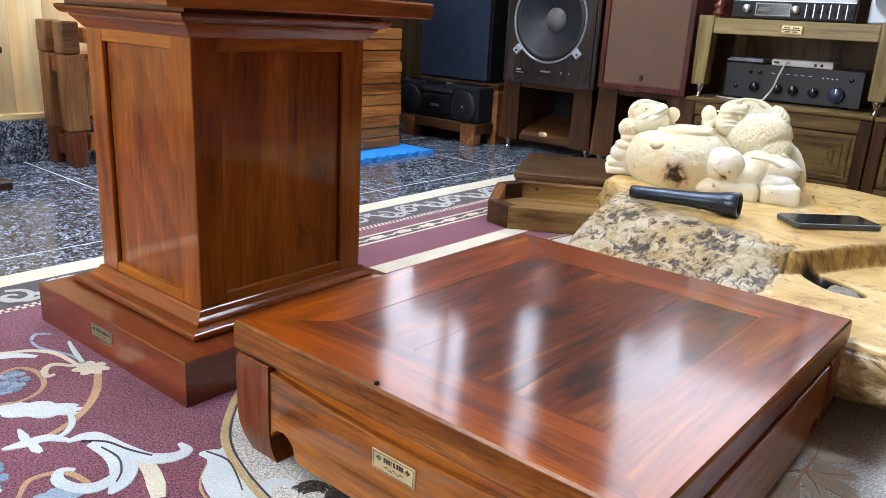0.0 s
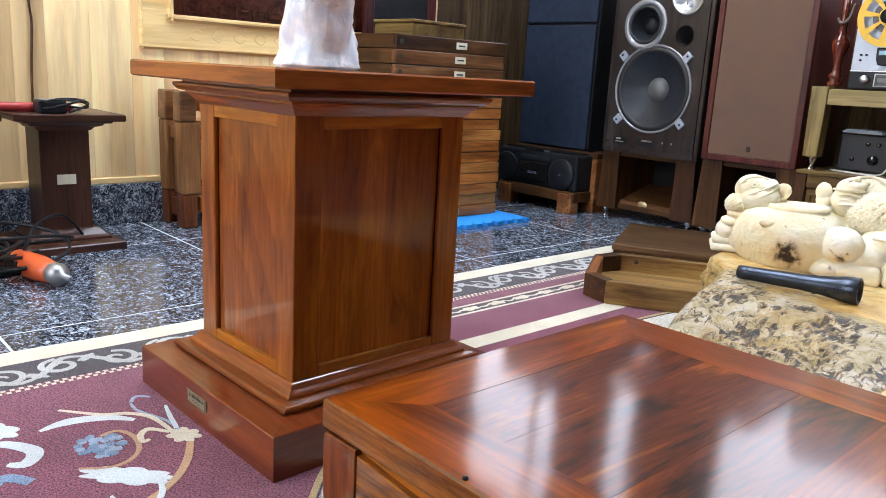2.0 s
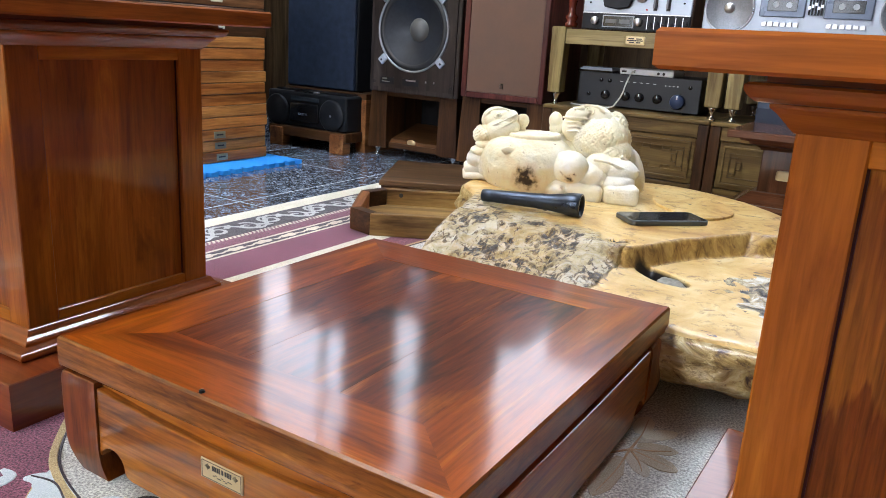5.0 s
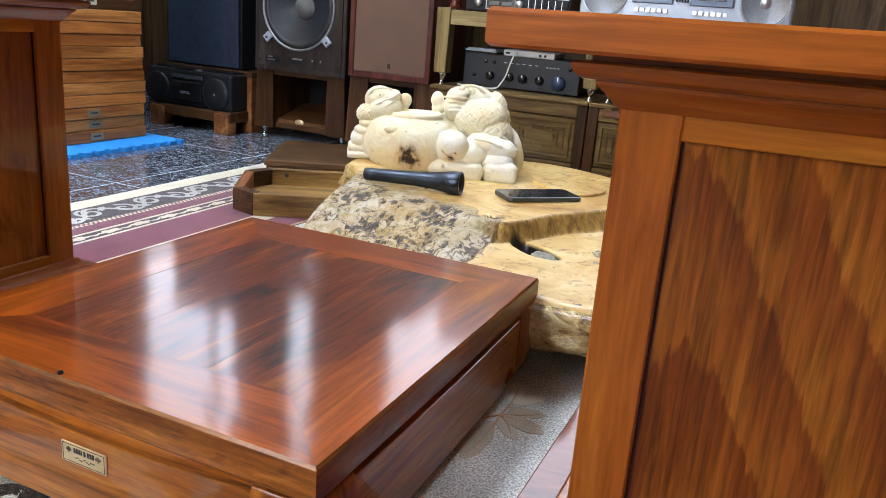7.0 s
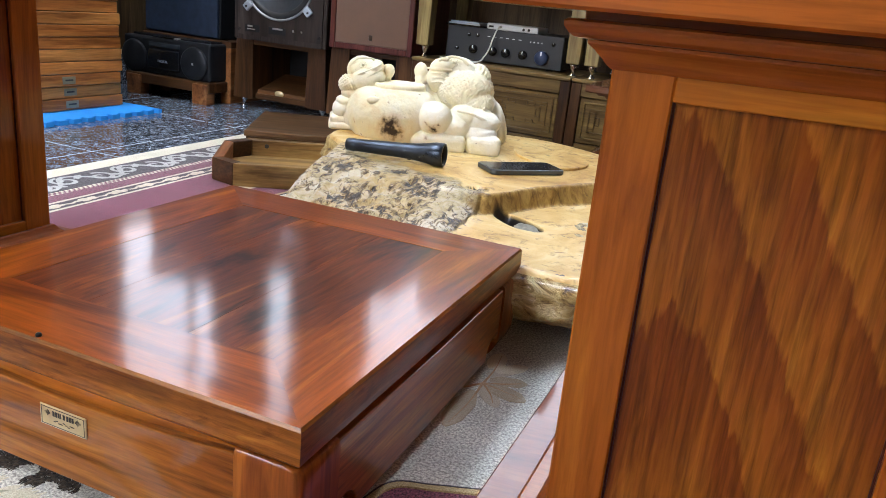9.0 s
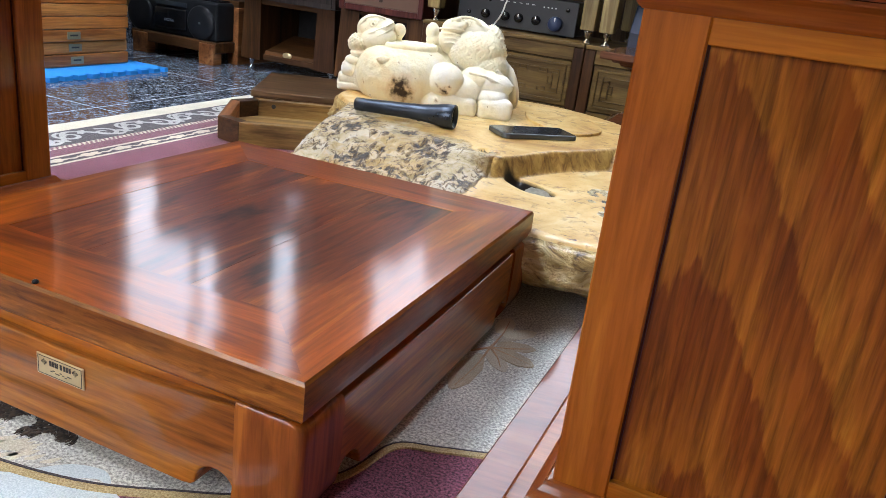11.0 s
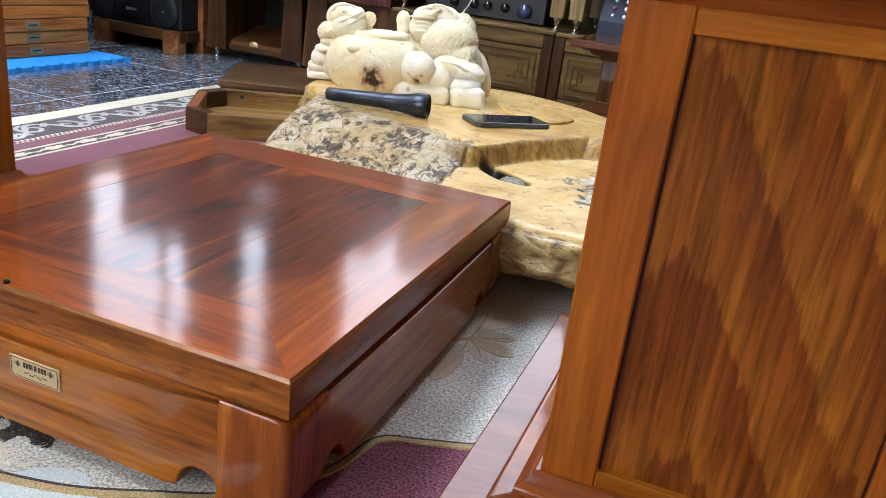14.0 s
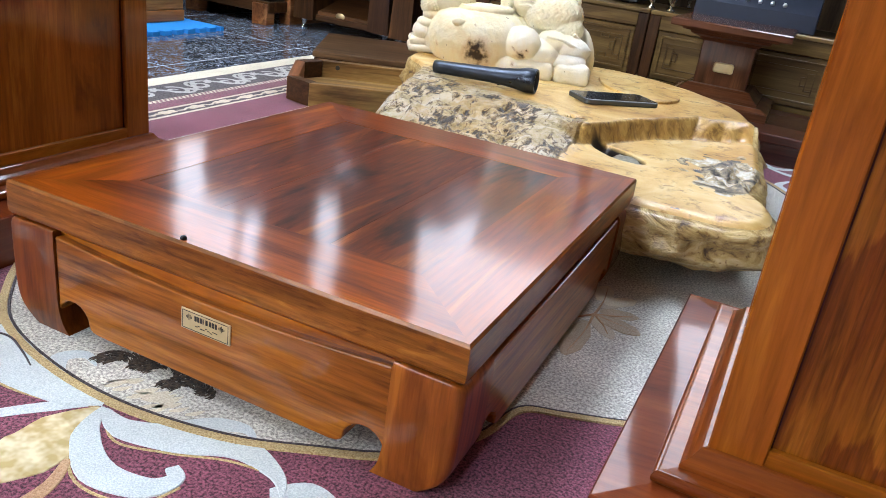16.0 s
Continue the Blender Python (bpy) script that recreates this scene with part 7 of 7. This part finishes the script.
def reel_mesh(x, z, y, R=0.084):
    """A flanged reel face with eight windows."""
    bm = bmesh.new()
    ri, ro = 0.027, 0.066
    n = 96
    def v(r, a, yy):
        return bm.verts.new((x + r * math.cos(a), yy, z + r * math.sin(a)))
    for y0, y1 in ((y - 0.002, y), ):
        loops = {}
        for r in (0.012, ri, ro, R):
            loops[r] = ([v(r, 2 * math.pi * k / n, y0) for k in range(n)], [v(r, 2 * math.pi * k / n, y1) for k in range(n)])
        for ra, rb in ((0.012, ri), (ri, ro), (ro, R)):
            for k in range(n):
                q = (k + 1) % n
                if (ra, rb) == (ri, ro) and (k % 12) < 8:
                    continue
                for s in (0, 1):
                    bm.faces.new((loops[ra][s][k], loops[ra][s][q], loops[rb][s][q], loops[rb][s][k]))
        for r in (0.012, R):
            for k in range(n):
                q = (k + 1) % n
                bm.faces.new((loops[r][0][k], loops[r][0][q], loops[r][1][q], loops[r][1][k]))
    return bm


reel_deck()


def silver_boombox():
    b = thing("silver_boombox", "large silver twin-speaker cassette boombox on the rack", "boombox", (0.425, 2.0, 0.5315))
    w, h, d = 0.305, 0.27, 0.14
    part("case", box(-w, w, 0.004, d, 0.0, h, 0.006, 2), silver_paint, b)
    for s in (-1, 1):
        g = part("speaker", lathe([(0.066, -0.001), (0.067, 0.006), (0.064, 0.009), (0.062, 0.006), (0.0, 0.004)], axis="y", at=(s * 0.23, 0.004, 0.082), steps=48), plain("grey_metal_mesh", (0.26, 0.27, 0.29), 0.5, 0.4, vary=0.15, scale=200), b, "round grey mesh loudspeaker", True)
        part("ring", lathe([(0.066, 0.006), (0.068, 0.010), (0.070, 0.006), (0.070, 0.0)], axis="y", at=(s * 0.23, 0.004, 0.082), steps=48), silver_m, g, smooth=True)
        part("tweeter", lathe([(0.016, 0.004), (0.012, 0.009), (0.0, 0.011)], axis="y", at=(s * 0.23, 0.004, 0.082), steps=20), silver_m, g, smooth=True)
        t = part("tweeter_bar", box(s * 0.23 - 0.03, s * 0.23 + 0.03, -0.003, 0.006, 0.172, 0.212, 0.003, 1), plain("light_grey_slats", (0.4, 0.41, 0.43), 0.4, 0.3), b)
        for k in range(8):
            part("slat", box(s * 0.23 - 0.027 + 0.0072 * k, s * 0.23 - 0.0235 + 0.0072 * k, -0.0045, -0.002, 0.175, 0.209), silver_m, t)
    panel = plain("blue_grey_panel", (0.11, 0.135, 0.185), 0.3, 0.3)
    for k, x in enumerate((-0.085, 0.085)):
        c = part("cassette_door", box(x - 0.06, x + 0.06, -0.006, 0.006, 0.062, 0.128, 0.002, 1), panel, b, "blue-grey cassette door")
        part("window", box(x - 0.04, x + 0.04, -0.0072, -0.005, 0.078, 0.112, 0.001, 1), black_gloss, c)
        for q in (-0.018, 0.018):
            part("spool", lathe([(0.008, 0), (0.008, 0.0012), (0, 0.0012)], axis="y", at=(x + q, -0.007, 0.095), steps=14), ring_m, c)
        for q in range(6):
            part("key", box(x - 0.05 + 0.017 * q, x - 0.037 + 0.017 * q, -0.005, 0.005, 0.036, 0.048, 0.001, 1), silver_m, b)
    for k in range(5):
        part("slider", box(-0.016 + 0.008 * k, -0.012 + 0.008 * k, -0.005, 0.004, 0.07, 0.118), black_m, b)
        part("slider_cap", box(-0.017 + 0.008 * k, -0.011 + 0.008 * k, -0.009, -0.004, 0.085 + 0.005 * (k % 3), 0.093 + 0.005 * (k % 3)), silver_m, b)
    part("dial", box(-0.13, 0.13, -0.004, 0.005, 0.15, 0.196, 0.001, 1), panel, b)
    for k in range(6):
        part("tuning_mark", box(-0.11 + 0.04 * k, -0.104 + 0.04 * k, -0.006, -0.003, 0.16, 0.185), silver_m, b)
    part("stripe", box(-0.14, 0.14, 0.002, 0.005, 0.012, 0.026), plain("grey_stripe", (0.35, 0.38, 0.45), 0.3), b)
    for k, col in enumerate(((0.1, 0.35, 0.2), (0.1, 0.35, 0.2), (0.35, 0.1, 0.1))):
        part("button", box(-0.13 + 0.02 * k, -0.118 + 0.02 * k, 0.0, 0.004, 0.015, 0.023), plain("coloured_key_%d" % k, col, 0.3), b)


silver_boombox()


def baluster():
    b = thing("turned_baluster", "glossy red turned wooden post standing beside the tape deck", "turned post", (-0.312, 2.03, 0.5375))
    part("shaft", lathe([(0, 0), (0.022, 0), (0.022, 0.012), (0.015, 0.018), (0.021, 0.028), (0.022, 0.034), (0.014, 0.042), (0.011, 0.055), (0.016, 0.09), (0.025, 0.115), (0.027, 0.128), (0.022, 0.143), (0.012, 0.152), (0.015, 0.158), (0.012, 0.165), (0.010, 0.2), (0.012, 0.26), (0, 0.262)], steps=32), turned_m, b, smooth=True)
    part("carved_leaf", tube(curve_points([(-0.012, -0.012, 0.20), (-0.004, -0.016, 0.186), (0.012, -0.014, 0.19), (0.022, -0.01, 0.21), (0.026, -0.006, 0.24)], 6), 0.005, 8), plain("carved_grey_brown", (0.12, 0.08, 0.06), 0.5), b, smooth=True)


turned_m = wood("glossy_red_turned_wood", (0.06, 0.010, 0.006), (0.13, 0.022, 0.012), (0.20, 0.040, 0.022), "z", 1.0, 0.25, 1.0, 0.05)
baluster()


def small_pedestal(at, k, height, m, mz, label, plate_m, turn=0):
    """A shorter pedestal: stepped base, plain post, flared cornice, cap."""
    p = thing("small_pedestal", label, "pedestal", at, (0, 0, turn), "small pedestals")
    t = height - 0.221 * k
    part("base", mould([(0, 0), (0, 0.020 * k), (-0.003, 0.023 * k), (-0.02 * k, 0.030 * k)], 0.140 * k, 0.140 * k, close_bottom=True, close_top=True), m, p)
    part("base_moulding", mould([(0.04 * k, 0.028 * k), (0.04 * k, 0.037 * k), (0.030 * k, 0.043 * k), (0.012 * k, 0.060 * k), (0.0, 0.062 * k)], 0.068 * k, 0.068 * k), m, p)
    part("post", box(-0.068 * k, 0.068 * k, -0.068 * k, 0.068 * k, 0.03 * k, 0.185 * k + t, 0.002, 1), mz, p)
    part("cornice", mould([(-0.001, 0.170 * k + t), (0.004 * k, 0.171 * k + t), (0.012 * k, 0.180 * k + t), (0.03 * k, 0.186 * k + t), (0.034 * k, 0.192 * k + t), (0.05 * k, 0.194 * k + t), (0.054 * k, 0.201 * k + t), (0.0, 0.2015 * k + t)], 0.068 * k, 0.068 * k), m, p)
    part("cap", mould([(-0.01, 0.2012 * k + t), (-0.002, 0.2012 * k + t), (0, 0.204 * k + t), (0, 0.218 * k + t), (-0.003, 0.221 * k + t)], 0.148 * k, 0.148 * k, close_top=True, close_bottom=True), m, p)
    zc = 0.109 * k + t * 0.55
    part("plate", box(-0.026 * k, 0.026 * k, -0.068 * k - 0.0016, -0.068 * k, zc - 0.013, zc + 0.013, 0.006 if plate_m is brass_m else 0.0006, 2), plate_m, p, "pale maker's plate")
    return p


ped_x = wood("brown_redwood_x", (0.06, 0.020, 0.009), (0.13, 0.046, 0.019), (0.20, 0.080, 0.034), "x", 1.0, 0.35, 0.8, 0.1)
ped_z = wood("brown_redwood_z", (0.05, 0.016, 0.008), (0.11, 0.038, 0.016), (0.17, 0.068, 0.030), "z", 1.0, 0.35, 0.8, 0.1)
small_pedestal((0.467, 1.78, 0.078), 1.0, 0.221, ped_x, ped_z, "small brown redwood pedestal standing on a dark platform", brass_m)


def dark_platform(at, hx, hy, h, label):
    p = thing("dark_platform", label, "platform", at, group="dark platforms")
    part("top", box(-hx, hx, -hy, hy, h - 0.022, h, 0.004, 2), deep_x, p)
    part("body", box(-hx + 0.012, hx - 0.012, -hy + 0.012, hy - 0.012, 0, h - 0.022), deep_x, p)


dark_platform((0.53, 1.72, 0.0), 0.2, 0.2, 0.078, "low glossy dark redwood platform under a small pedestal")
dark_platform((0.07, 1.73, 0.0), 0.22, 0.2, 0.075, "low glossy dark redwood platform before the cabinets")


def mixer():
    m = thing("mixing_console", "dark blue-black audio console with rows of small knobs", "mixer", (0.485, 2.0, 0.2856))
    bm = prism([(0.0, 0.0), (0.0, 0.05), (0.05, 0.13), (0.22, 0.135), (0.22, 0.0)], -0.17, 0.17, "yz", bevel=0.003)
    part("case", bm, plain("dark_blue_black_metal", (0.012, 0.02, 0.042), 0.45, 0.2), m)
    for r in range(3):
        for k in range(7):
            f = 0.2 + 0.28 * r
            bm = lathe([(0.006, 0), (0.005, 0.008), (0, 0.009)], steps=10)
            bmesh.ops.transform(bm, matrix=Matrix.Translation((-0.13 + 0.034 * k, 0.05 * f, 0.05 + 0.08 * f)) @ Matrix.Rotation(radians(58), 4, "X"), verts=bm.verts)
            part("knob", bm, (silver_m, plain("red_knob_%d" % k, (0.35, 0.05, 0.05), 0.4))[k == 0 and r == 1], m)
    bm = box(-0.035, 0.035, -0.0006, 0.0006, -0.008, 0.008)
    bmesh.ops.transform(bm, matrix=Matrix.Translation((0.10, 0.042, 0.118)) @ Matrix.Rotation(radians(-32), 4, "X"), verts=bm.verts)
    part("red_display", bm, plain("dim_red_display", (0.4, 0.02, 0.02), 0.3), m)


mixer()


# ---- west side: stacked trays, bench, pedestals and clutter ----
def stacked_tray(z, h, m_x, m_y, plate, seed):
    random.seed(seed)
    dx, dy = random.uniform(-0.004, 0.004), random.uniform(-0.006, 0.006)
    t = thing("stacked_tray", "shallow wooden tray in a tall stack on a blue foam mat", "tray", (-1.515 + dx, 1.365 + dy, z), (0, 0, random.uniform(-0.5, 0.5)), "stacked trays")
    hx, hy, w = 0.222, 0.248, 0.018
    for s in (-1, 1):
        part("side", box(*sorted((s * hx, s * (hx - w))), -hy, hy, 0.0008, h - 0.0012, 0.0025, 2), m_y, t)
        part("end", box(-hx + w, hx - w, *sorted((s * hy, s * (hy - w))), 0.0008, h - 0.0012, 0.0015, 1), m_x, t)
    part("bottom", box(-hx + w, hx - w, -hy + w, hy - w, 0.002, 0.010), m_x, t)
    if plate:
        p = part("label_plate", box(hx, hx + 0.0015, 0.008, 0.058, h / 2 - 0.0115, h / 2 + 0.0115, 0.0006, 1), plate, t, "small pale label plate")
        part("marks", box(hx + 0.0015, hx + 0.0019, 0.018, 0.048, h / 2 - 0.002, h / 2 + 0.003), ink_m, p)
    for yy in (-hy + 0.009,):
        part("dowel", lathe([(0, 0), (0.0085, 0), (0.0085, 0.001), (0, 0.001)], axis="x", at=(hx - 0.0002, yy + 0.012, h / 2), steps=12), ink_m, t)


def stack():
    z = 0.016
    for k in range(11):
        h = 0.0385
        stacked_tray(z, h, teak_x, (cedar_y, cedar_light_y, cedar_y)[k % 3], olive_plate if k < 3 else None, 20 + k)
        z += h
    for k in range(4):
        h = 0.0475
        stacked_tray(z, h, walnut_x, (walnut_y, cedar_dark_y, cedar_dark_y, walnut_y)[k], cream_m, 40 + k)
        z += h
    b = thing("wooden_box", "small olive-brown box on top of the tray stack", "box", (-1.44, 1.33, z), (0, 0, 2))
    part("body", box(-0.1, 0.1, -0.12, 0.12, 0, 0.04, 0.003, 1), drawer_x, b)
    part("lid", box(-0.104, 0.104, -0.124, 0.124, 0.0402, 0.052, 0.003, 1), drawer_x, b)
    f = thing("framed_panel", "dark framed panel leaning on the wall above the stack", "panel", (-1.70, 1.45, z))
    for q in (-1, 1):
        part("stile", box(-0.012, 0.012, q * 0.15 - 0.02, q * 0.15 + 0.02, 0, 0.4, 0.003, 1), maroon_z, f)
    part("rail", box(-0.012, 0.012, -0.13, 0.13, 0.0, 0.035, 0.003, 1), maroon_z, f)
    part("rail", box(-0.012, 0.012, -0.13, 0.13, 0.365, 0.4, 0.003, 1), maroon_z, f)
    part("field", box(-0.006, 0.004, -0.13, 0.13, 0.035, 0.365), black_m, f)


cedar_light_y = wood("light_cedar_y", (0.42, 0.15, 0.035), (0.60, 0.25, 0.065), (0.72, 0.34, 0.10), "y", 1.0, 0.4, 0.35, 0.18)
cedar_y = wood("red_cedar_y", (0.34, 0.105, 0.024), (0.52, 0.185, 0.042), (0.64, 0.26, 0.07), "y", 1.0, 0.4, 0.35, 0.18)
cedar_dark_y = wood("dark_cedar_y", (0.08, 0.03, 0.011), (0.18, 0.075, 0.026), (0.28, 0.125, 0.05), "y", 1.0, 0.4, 0.35, 0.18)
stack()


def foam_mat():
    m = thing("foam_mat", "bright blue interlocking foam mat under the tray stack", "foam mat", (0, 0, 0))
    x0, x1, y0, y1 = -1.75, -1.165, 1.0, 1.668
    out = [(x0, y0)]
    out.append((x1, y0))
    n = 13
    for k in range(n):
        ya = y0 + (y1 - y0) * k / n
        yb = y0 + (y1 - y0) * (k + 1) / n
        d = 0.018
        out += [(x1, ya + 0.3 * (yb - ya)), (x1 - d, ya + 0.38 * (yb - ya)), (x1 - d, ya + 0.62 * (yb - ya)), (x1, ya + 0.7 * (yb - ya))]
    out += [(x1, y1), (x0, y1)]
    part("mat", prism(out, 0.0005, 0.0145, "xy"), blue_foam, m)


foam_mat()


def bench():
    b = thing("wooden_bench", "red-brown wooden bench with square posts against the pine wall", "bench", (-1.665, 0.78, 0))
    # each end: a dark foot, a pale middle post and a top block; rails run back between them
    for yy in (-0.238, 0.19):
        for xx in (-0.062, 0.05):
            part("foot", box(xx - 0.024, xx + 0.026, yy - 0.004, yy + 0.044, 0.0, 0.105, 0.003, 1), cedar_z, b)
            part("post", box(xx - 0.030, xx + 0.028, yy - 0.006, yy + 0.056, 0.106, 0.326, 0.004, 1), teak_z, b, "paler brown post")
            part("top_block", box(xx - 0.028, xx + 0.030, yy - 0.008, yy + 0.042, 0.328, 0.418, 0.004, 1), cedar_dark_y, b)
        for z0, z1 in ((0.03, 0.085), (0.272, 0.312)):
            part("end_rail", box(-0.034, 0.02, yy + 0.004, yy + 0.04, z0, z1, 0.002, 1), cedar_z, b)
    for z0, z1 in ((0.045, 0.094), (0.271, 0.309), (0.358, 0.402)):
        part("rail", box(0.030, 0.066, -0.180, 0.182, z0, z1, 0.003, 1), cedar_y, b)
    part("seat", box(-0.09, 0.028, -0.18, 0.182, 0.312, 0.326, 0.002, 1), cedar_y, b)


teak_z = wood("brown_teak_z", (0.14, 0.055, 0.02), (0.28, 0.12, 0.042), (0.40, 0.20, 0.075), "z", 1.0, 0.45, 0.25, 0.2)
cedar_z = wood("red_cedar_z", (0.10, 0.028, 0.009), (0.22, 0.066, 0.020), (0.32, 0.115, 0.042), "z", 1.0, 0.4, 0.35, 0.18)
bench()

umber_x = wood("dark_umber_x", (0.03, 0.010, 0.006), (0.065, 0.022, 0.012), (0.10, 0.036, 0.02), "x", 1.0, 0.45, 0.3, 0.15)
umber_z = wood("dark_umber_z", (0.03, 0.010, 0.006), (0.065, 0.022, 0.012), (0.10, 0.036, 0.02), "z", 1.0, 0.45, 0.25, 0.15)
for sx, sy in ((-1.541, 0.176), (-1.541, -0.115)):
    small_pedestal((sx, sy, 0.0), 0.90, 0.36, umber_x, umber_z, "dark redwood pedestal with tools and wrapping on top", cream_m, 90)


def tabletop_clutter():
    z = 0.3602
    r = thing("red_tube", "short red plastic tube lying on the dark pedestal", "tube", (-1.50, 0.055, z))
    part("tube", tube([(-0.0, -0.10, 0.012), (0.02, 0.14, 0.012)], 0.012, 16), red_plastic, r, smooth=True)
    part("end_cap", tube([(0.02, 0.14, 0.012), (0.022, 0.165, 0.012)], 0.009, 14), cream_m, r, smooth=True)
    a = thing("power_adapter", "small black power adapter with tangled cord", "adapter", (-1.45, 0.135, z))
    part("block", box(-0.03, 0.03, -0.03, 0.035, 0, 0.034, 0.006, 2), black_m, a)
    part("label", box(-0.022, 0.022, -0.02, 0.02, 0.034, 0.0346), silver_paint, a)
    random.seed(8)
    pts = [(0.02 + 0.05 * math.cos(k * 1.1) * random.uniform(0.7, 1.1), 0.03 + 0.06 * math.sin(k * 1.1) * random.uniform(0.7, 1.1), 0.006 + 0.03 * abs(math.sin(k * 0.7))) for k in range(16)]
    part("cord", tube(curve_points(pts, 6), 0.0028, 6), black_m, a, smooth=True)
    w = thing("plastic_bundle", "bundle wrapped in crumpled grey-white plastic", "bundle", (-1.50, -0.155, z))
    bm = bmesh.new()
    bmesh.ops.create_icosphere(bm, subdivisions=5, radius=1.0, matrix=Matrix.Diagonal((0.10, 0.19, 0.052, 1)))
    for v in bm.verts:
        k = noise.noise(v.co * 22) * 0.012 + noise.noise(v.co * 60) * 0.005
        v.co += v.co.normalized() * k
        v.co.z = max(v.co.z, -0.045)
        v.co.z += 0.046
    part("wrap", bm, film_grey, w, smooth=True)


film_grey = plain("grey_white_plastic_film", (0.55, 0.54, 0.50), 0.3, vary=0.18, scale=40, bumpy=0.35)
tabletop_clutter()


def floor_clutter():
    c = thing("cable_coil", "loose coil of black cables on the granite floor", "cable", (-1.30, -0.09, 0))
    random.seed(3)
    for k in range(9):
        rx, ry = random.uniform(0.07, 0.15), random.uniform(0.10, 0.19)
        ox, oy, ph = random.uniform(-0.03, 0.03), random.uniform(-0.04, 0.04), random.uniform(0, 6)
        hgt = random.uniform(0.01, 0.07)
        pts = []
        for j in range(26):
            a = ph + 2 * math.pi * j / 24
            pts.append((ox + rx * math.cos(a) * (1 + 0.1 * math.sin(3 * a + k)), oy + ry * math.sin(a) * (1 + 0.08 * math.cos(2 * a + k)), 0.006 + 0.0045 * k + hgt * (0.5 + 0.5 * math.sin(a + k))))
        part("loop", tube(curve_points(pts, 3), 0.0042, 6), black_m, c, smooth=True)
    pts = [(0.04, 0.10, 0.05), (-0.08, 0.16, 0.09), (-0.14, 0.24, 0.10), (-0.16, 0.3, 0.03)]
    part("loop", tube(curve_points(pts, 8), 0.0042, 6), black_m, c, smooth=True)
    g = thing("orange_tool", "orange-handled power tool lying on the floor", "power tool", (-1.22, 0.022, 0.0), (0, 0, 12))
    bm = lathe([(0, -0.09), (0.022, -0.088), (0.030, -0.07), (0.032, 0.02), (0.028, 0.06), (0.022, 0.085), (0, 0.088)], axis="x", at=(0, 0, 0.031), steps=24)
    bmesh.ops.scale(bm, vec=(1, 1, 0.92), verts=bm.verts)
    part("housing", bm, orange_plastic, g, smooth=True)
    part("collar", lathe([(0.024, 0.0), (0.026, 0.02), (0.018, 0.035), (0.006, 0.04), (0.006, 0.07), (0, 0.07)], axis="x", at=(0.085, 0, 0.030), steps=20), plain("worn_grey_metal", (0.3, 0.3, 0.3), 0.4, 0.8), g, smooth=True)
    for k in range(5):
        part("vent", box(-0.07 + 0.012 * k, -0.064 + 0.012 * k, -0.0335, -0.029, 0.02, 0.042), black_m, g)
    d = thing("dark_block", "dark wooden block on the floor among the cables", "block", (-1.45, -0.06, 0.0), (0, 0, 24))
    part("block", box(-0.10, 0.10, -0.045, 0.045, 0, 0.055, 0.004, 1), deep_x, d)
    part("lid", box(-0.104, 0.104, -0.049, 0.049, 0.0552, 0.064, 0.003, 1), deep_x, d)
    w = thing("wall_cable", "thin brown cable hanging down the pine wall", "cable", (0, 0, 0))
    pts = [(LEFT + 0.006, 0.17, 1.2), (LEFT + 0.006, 0.175, 0.8), (LEFT + 0.006, 0.182, 0.64), (LEFT + 0.006, 0.186, 0.58), (LEFT + 0.006, 0.178, 0.45), (LEFT + 0.006, 0.176, 0.3)]
    part("cable", tube(curve_points(pts, 8), 0.0035, 6), walnut_z, w, smooth=True)


floor_clutter()


# ---- granite floor tiles ----
def tiles():
    fl = bpy.data.objects["floor"]
    S = 0.6
    shared = {}
    for i in range(-2, 6):
        for j in range(-7, 3):
            x0, y0 = -0.85 + S * i - S, 1.665 + S * j - S
            # tiles along the walls are cut
            a0, a1 = max(0.0, LEFT - 0.01 - x0), min(S, RIGHT - x0)
            b0, b1 = max(0.0, FRONT - y0), min(S, BACK - y0)
            if a1 - a0 < 0.02 or b1 - b0 < 0.02:
                continue
            key = (round(a0, 3), round(a1, 3), round(b0, 3), round(b1, 3))
            if key not in shared:
                bm = box(a0 + 0.0026, a1 - 0.0026, b0 + 0.0026, b1 - 0.0026, -0.0058, 0.0, 0.0006, 1)
                shared[key] = bpy.data.meshes.new("tile")
                bm.to_mesh(shared[key])
                bm.free()
                shared[key].materials.append(granite_m)
            t = new("tile", shared[key])
            t.parent = fl
            t.location = (x0, y0, 0)


tiles()
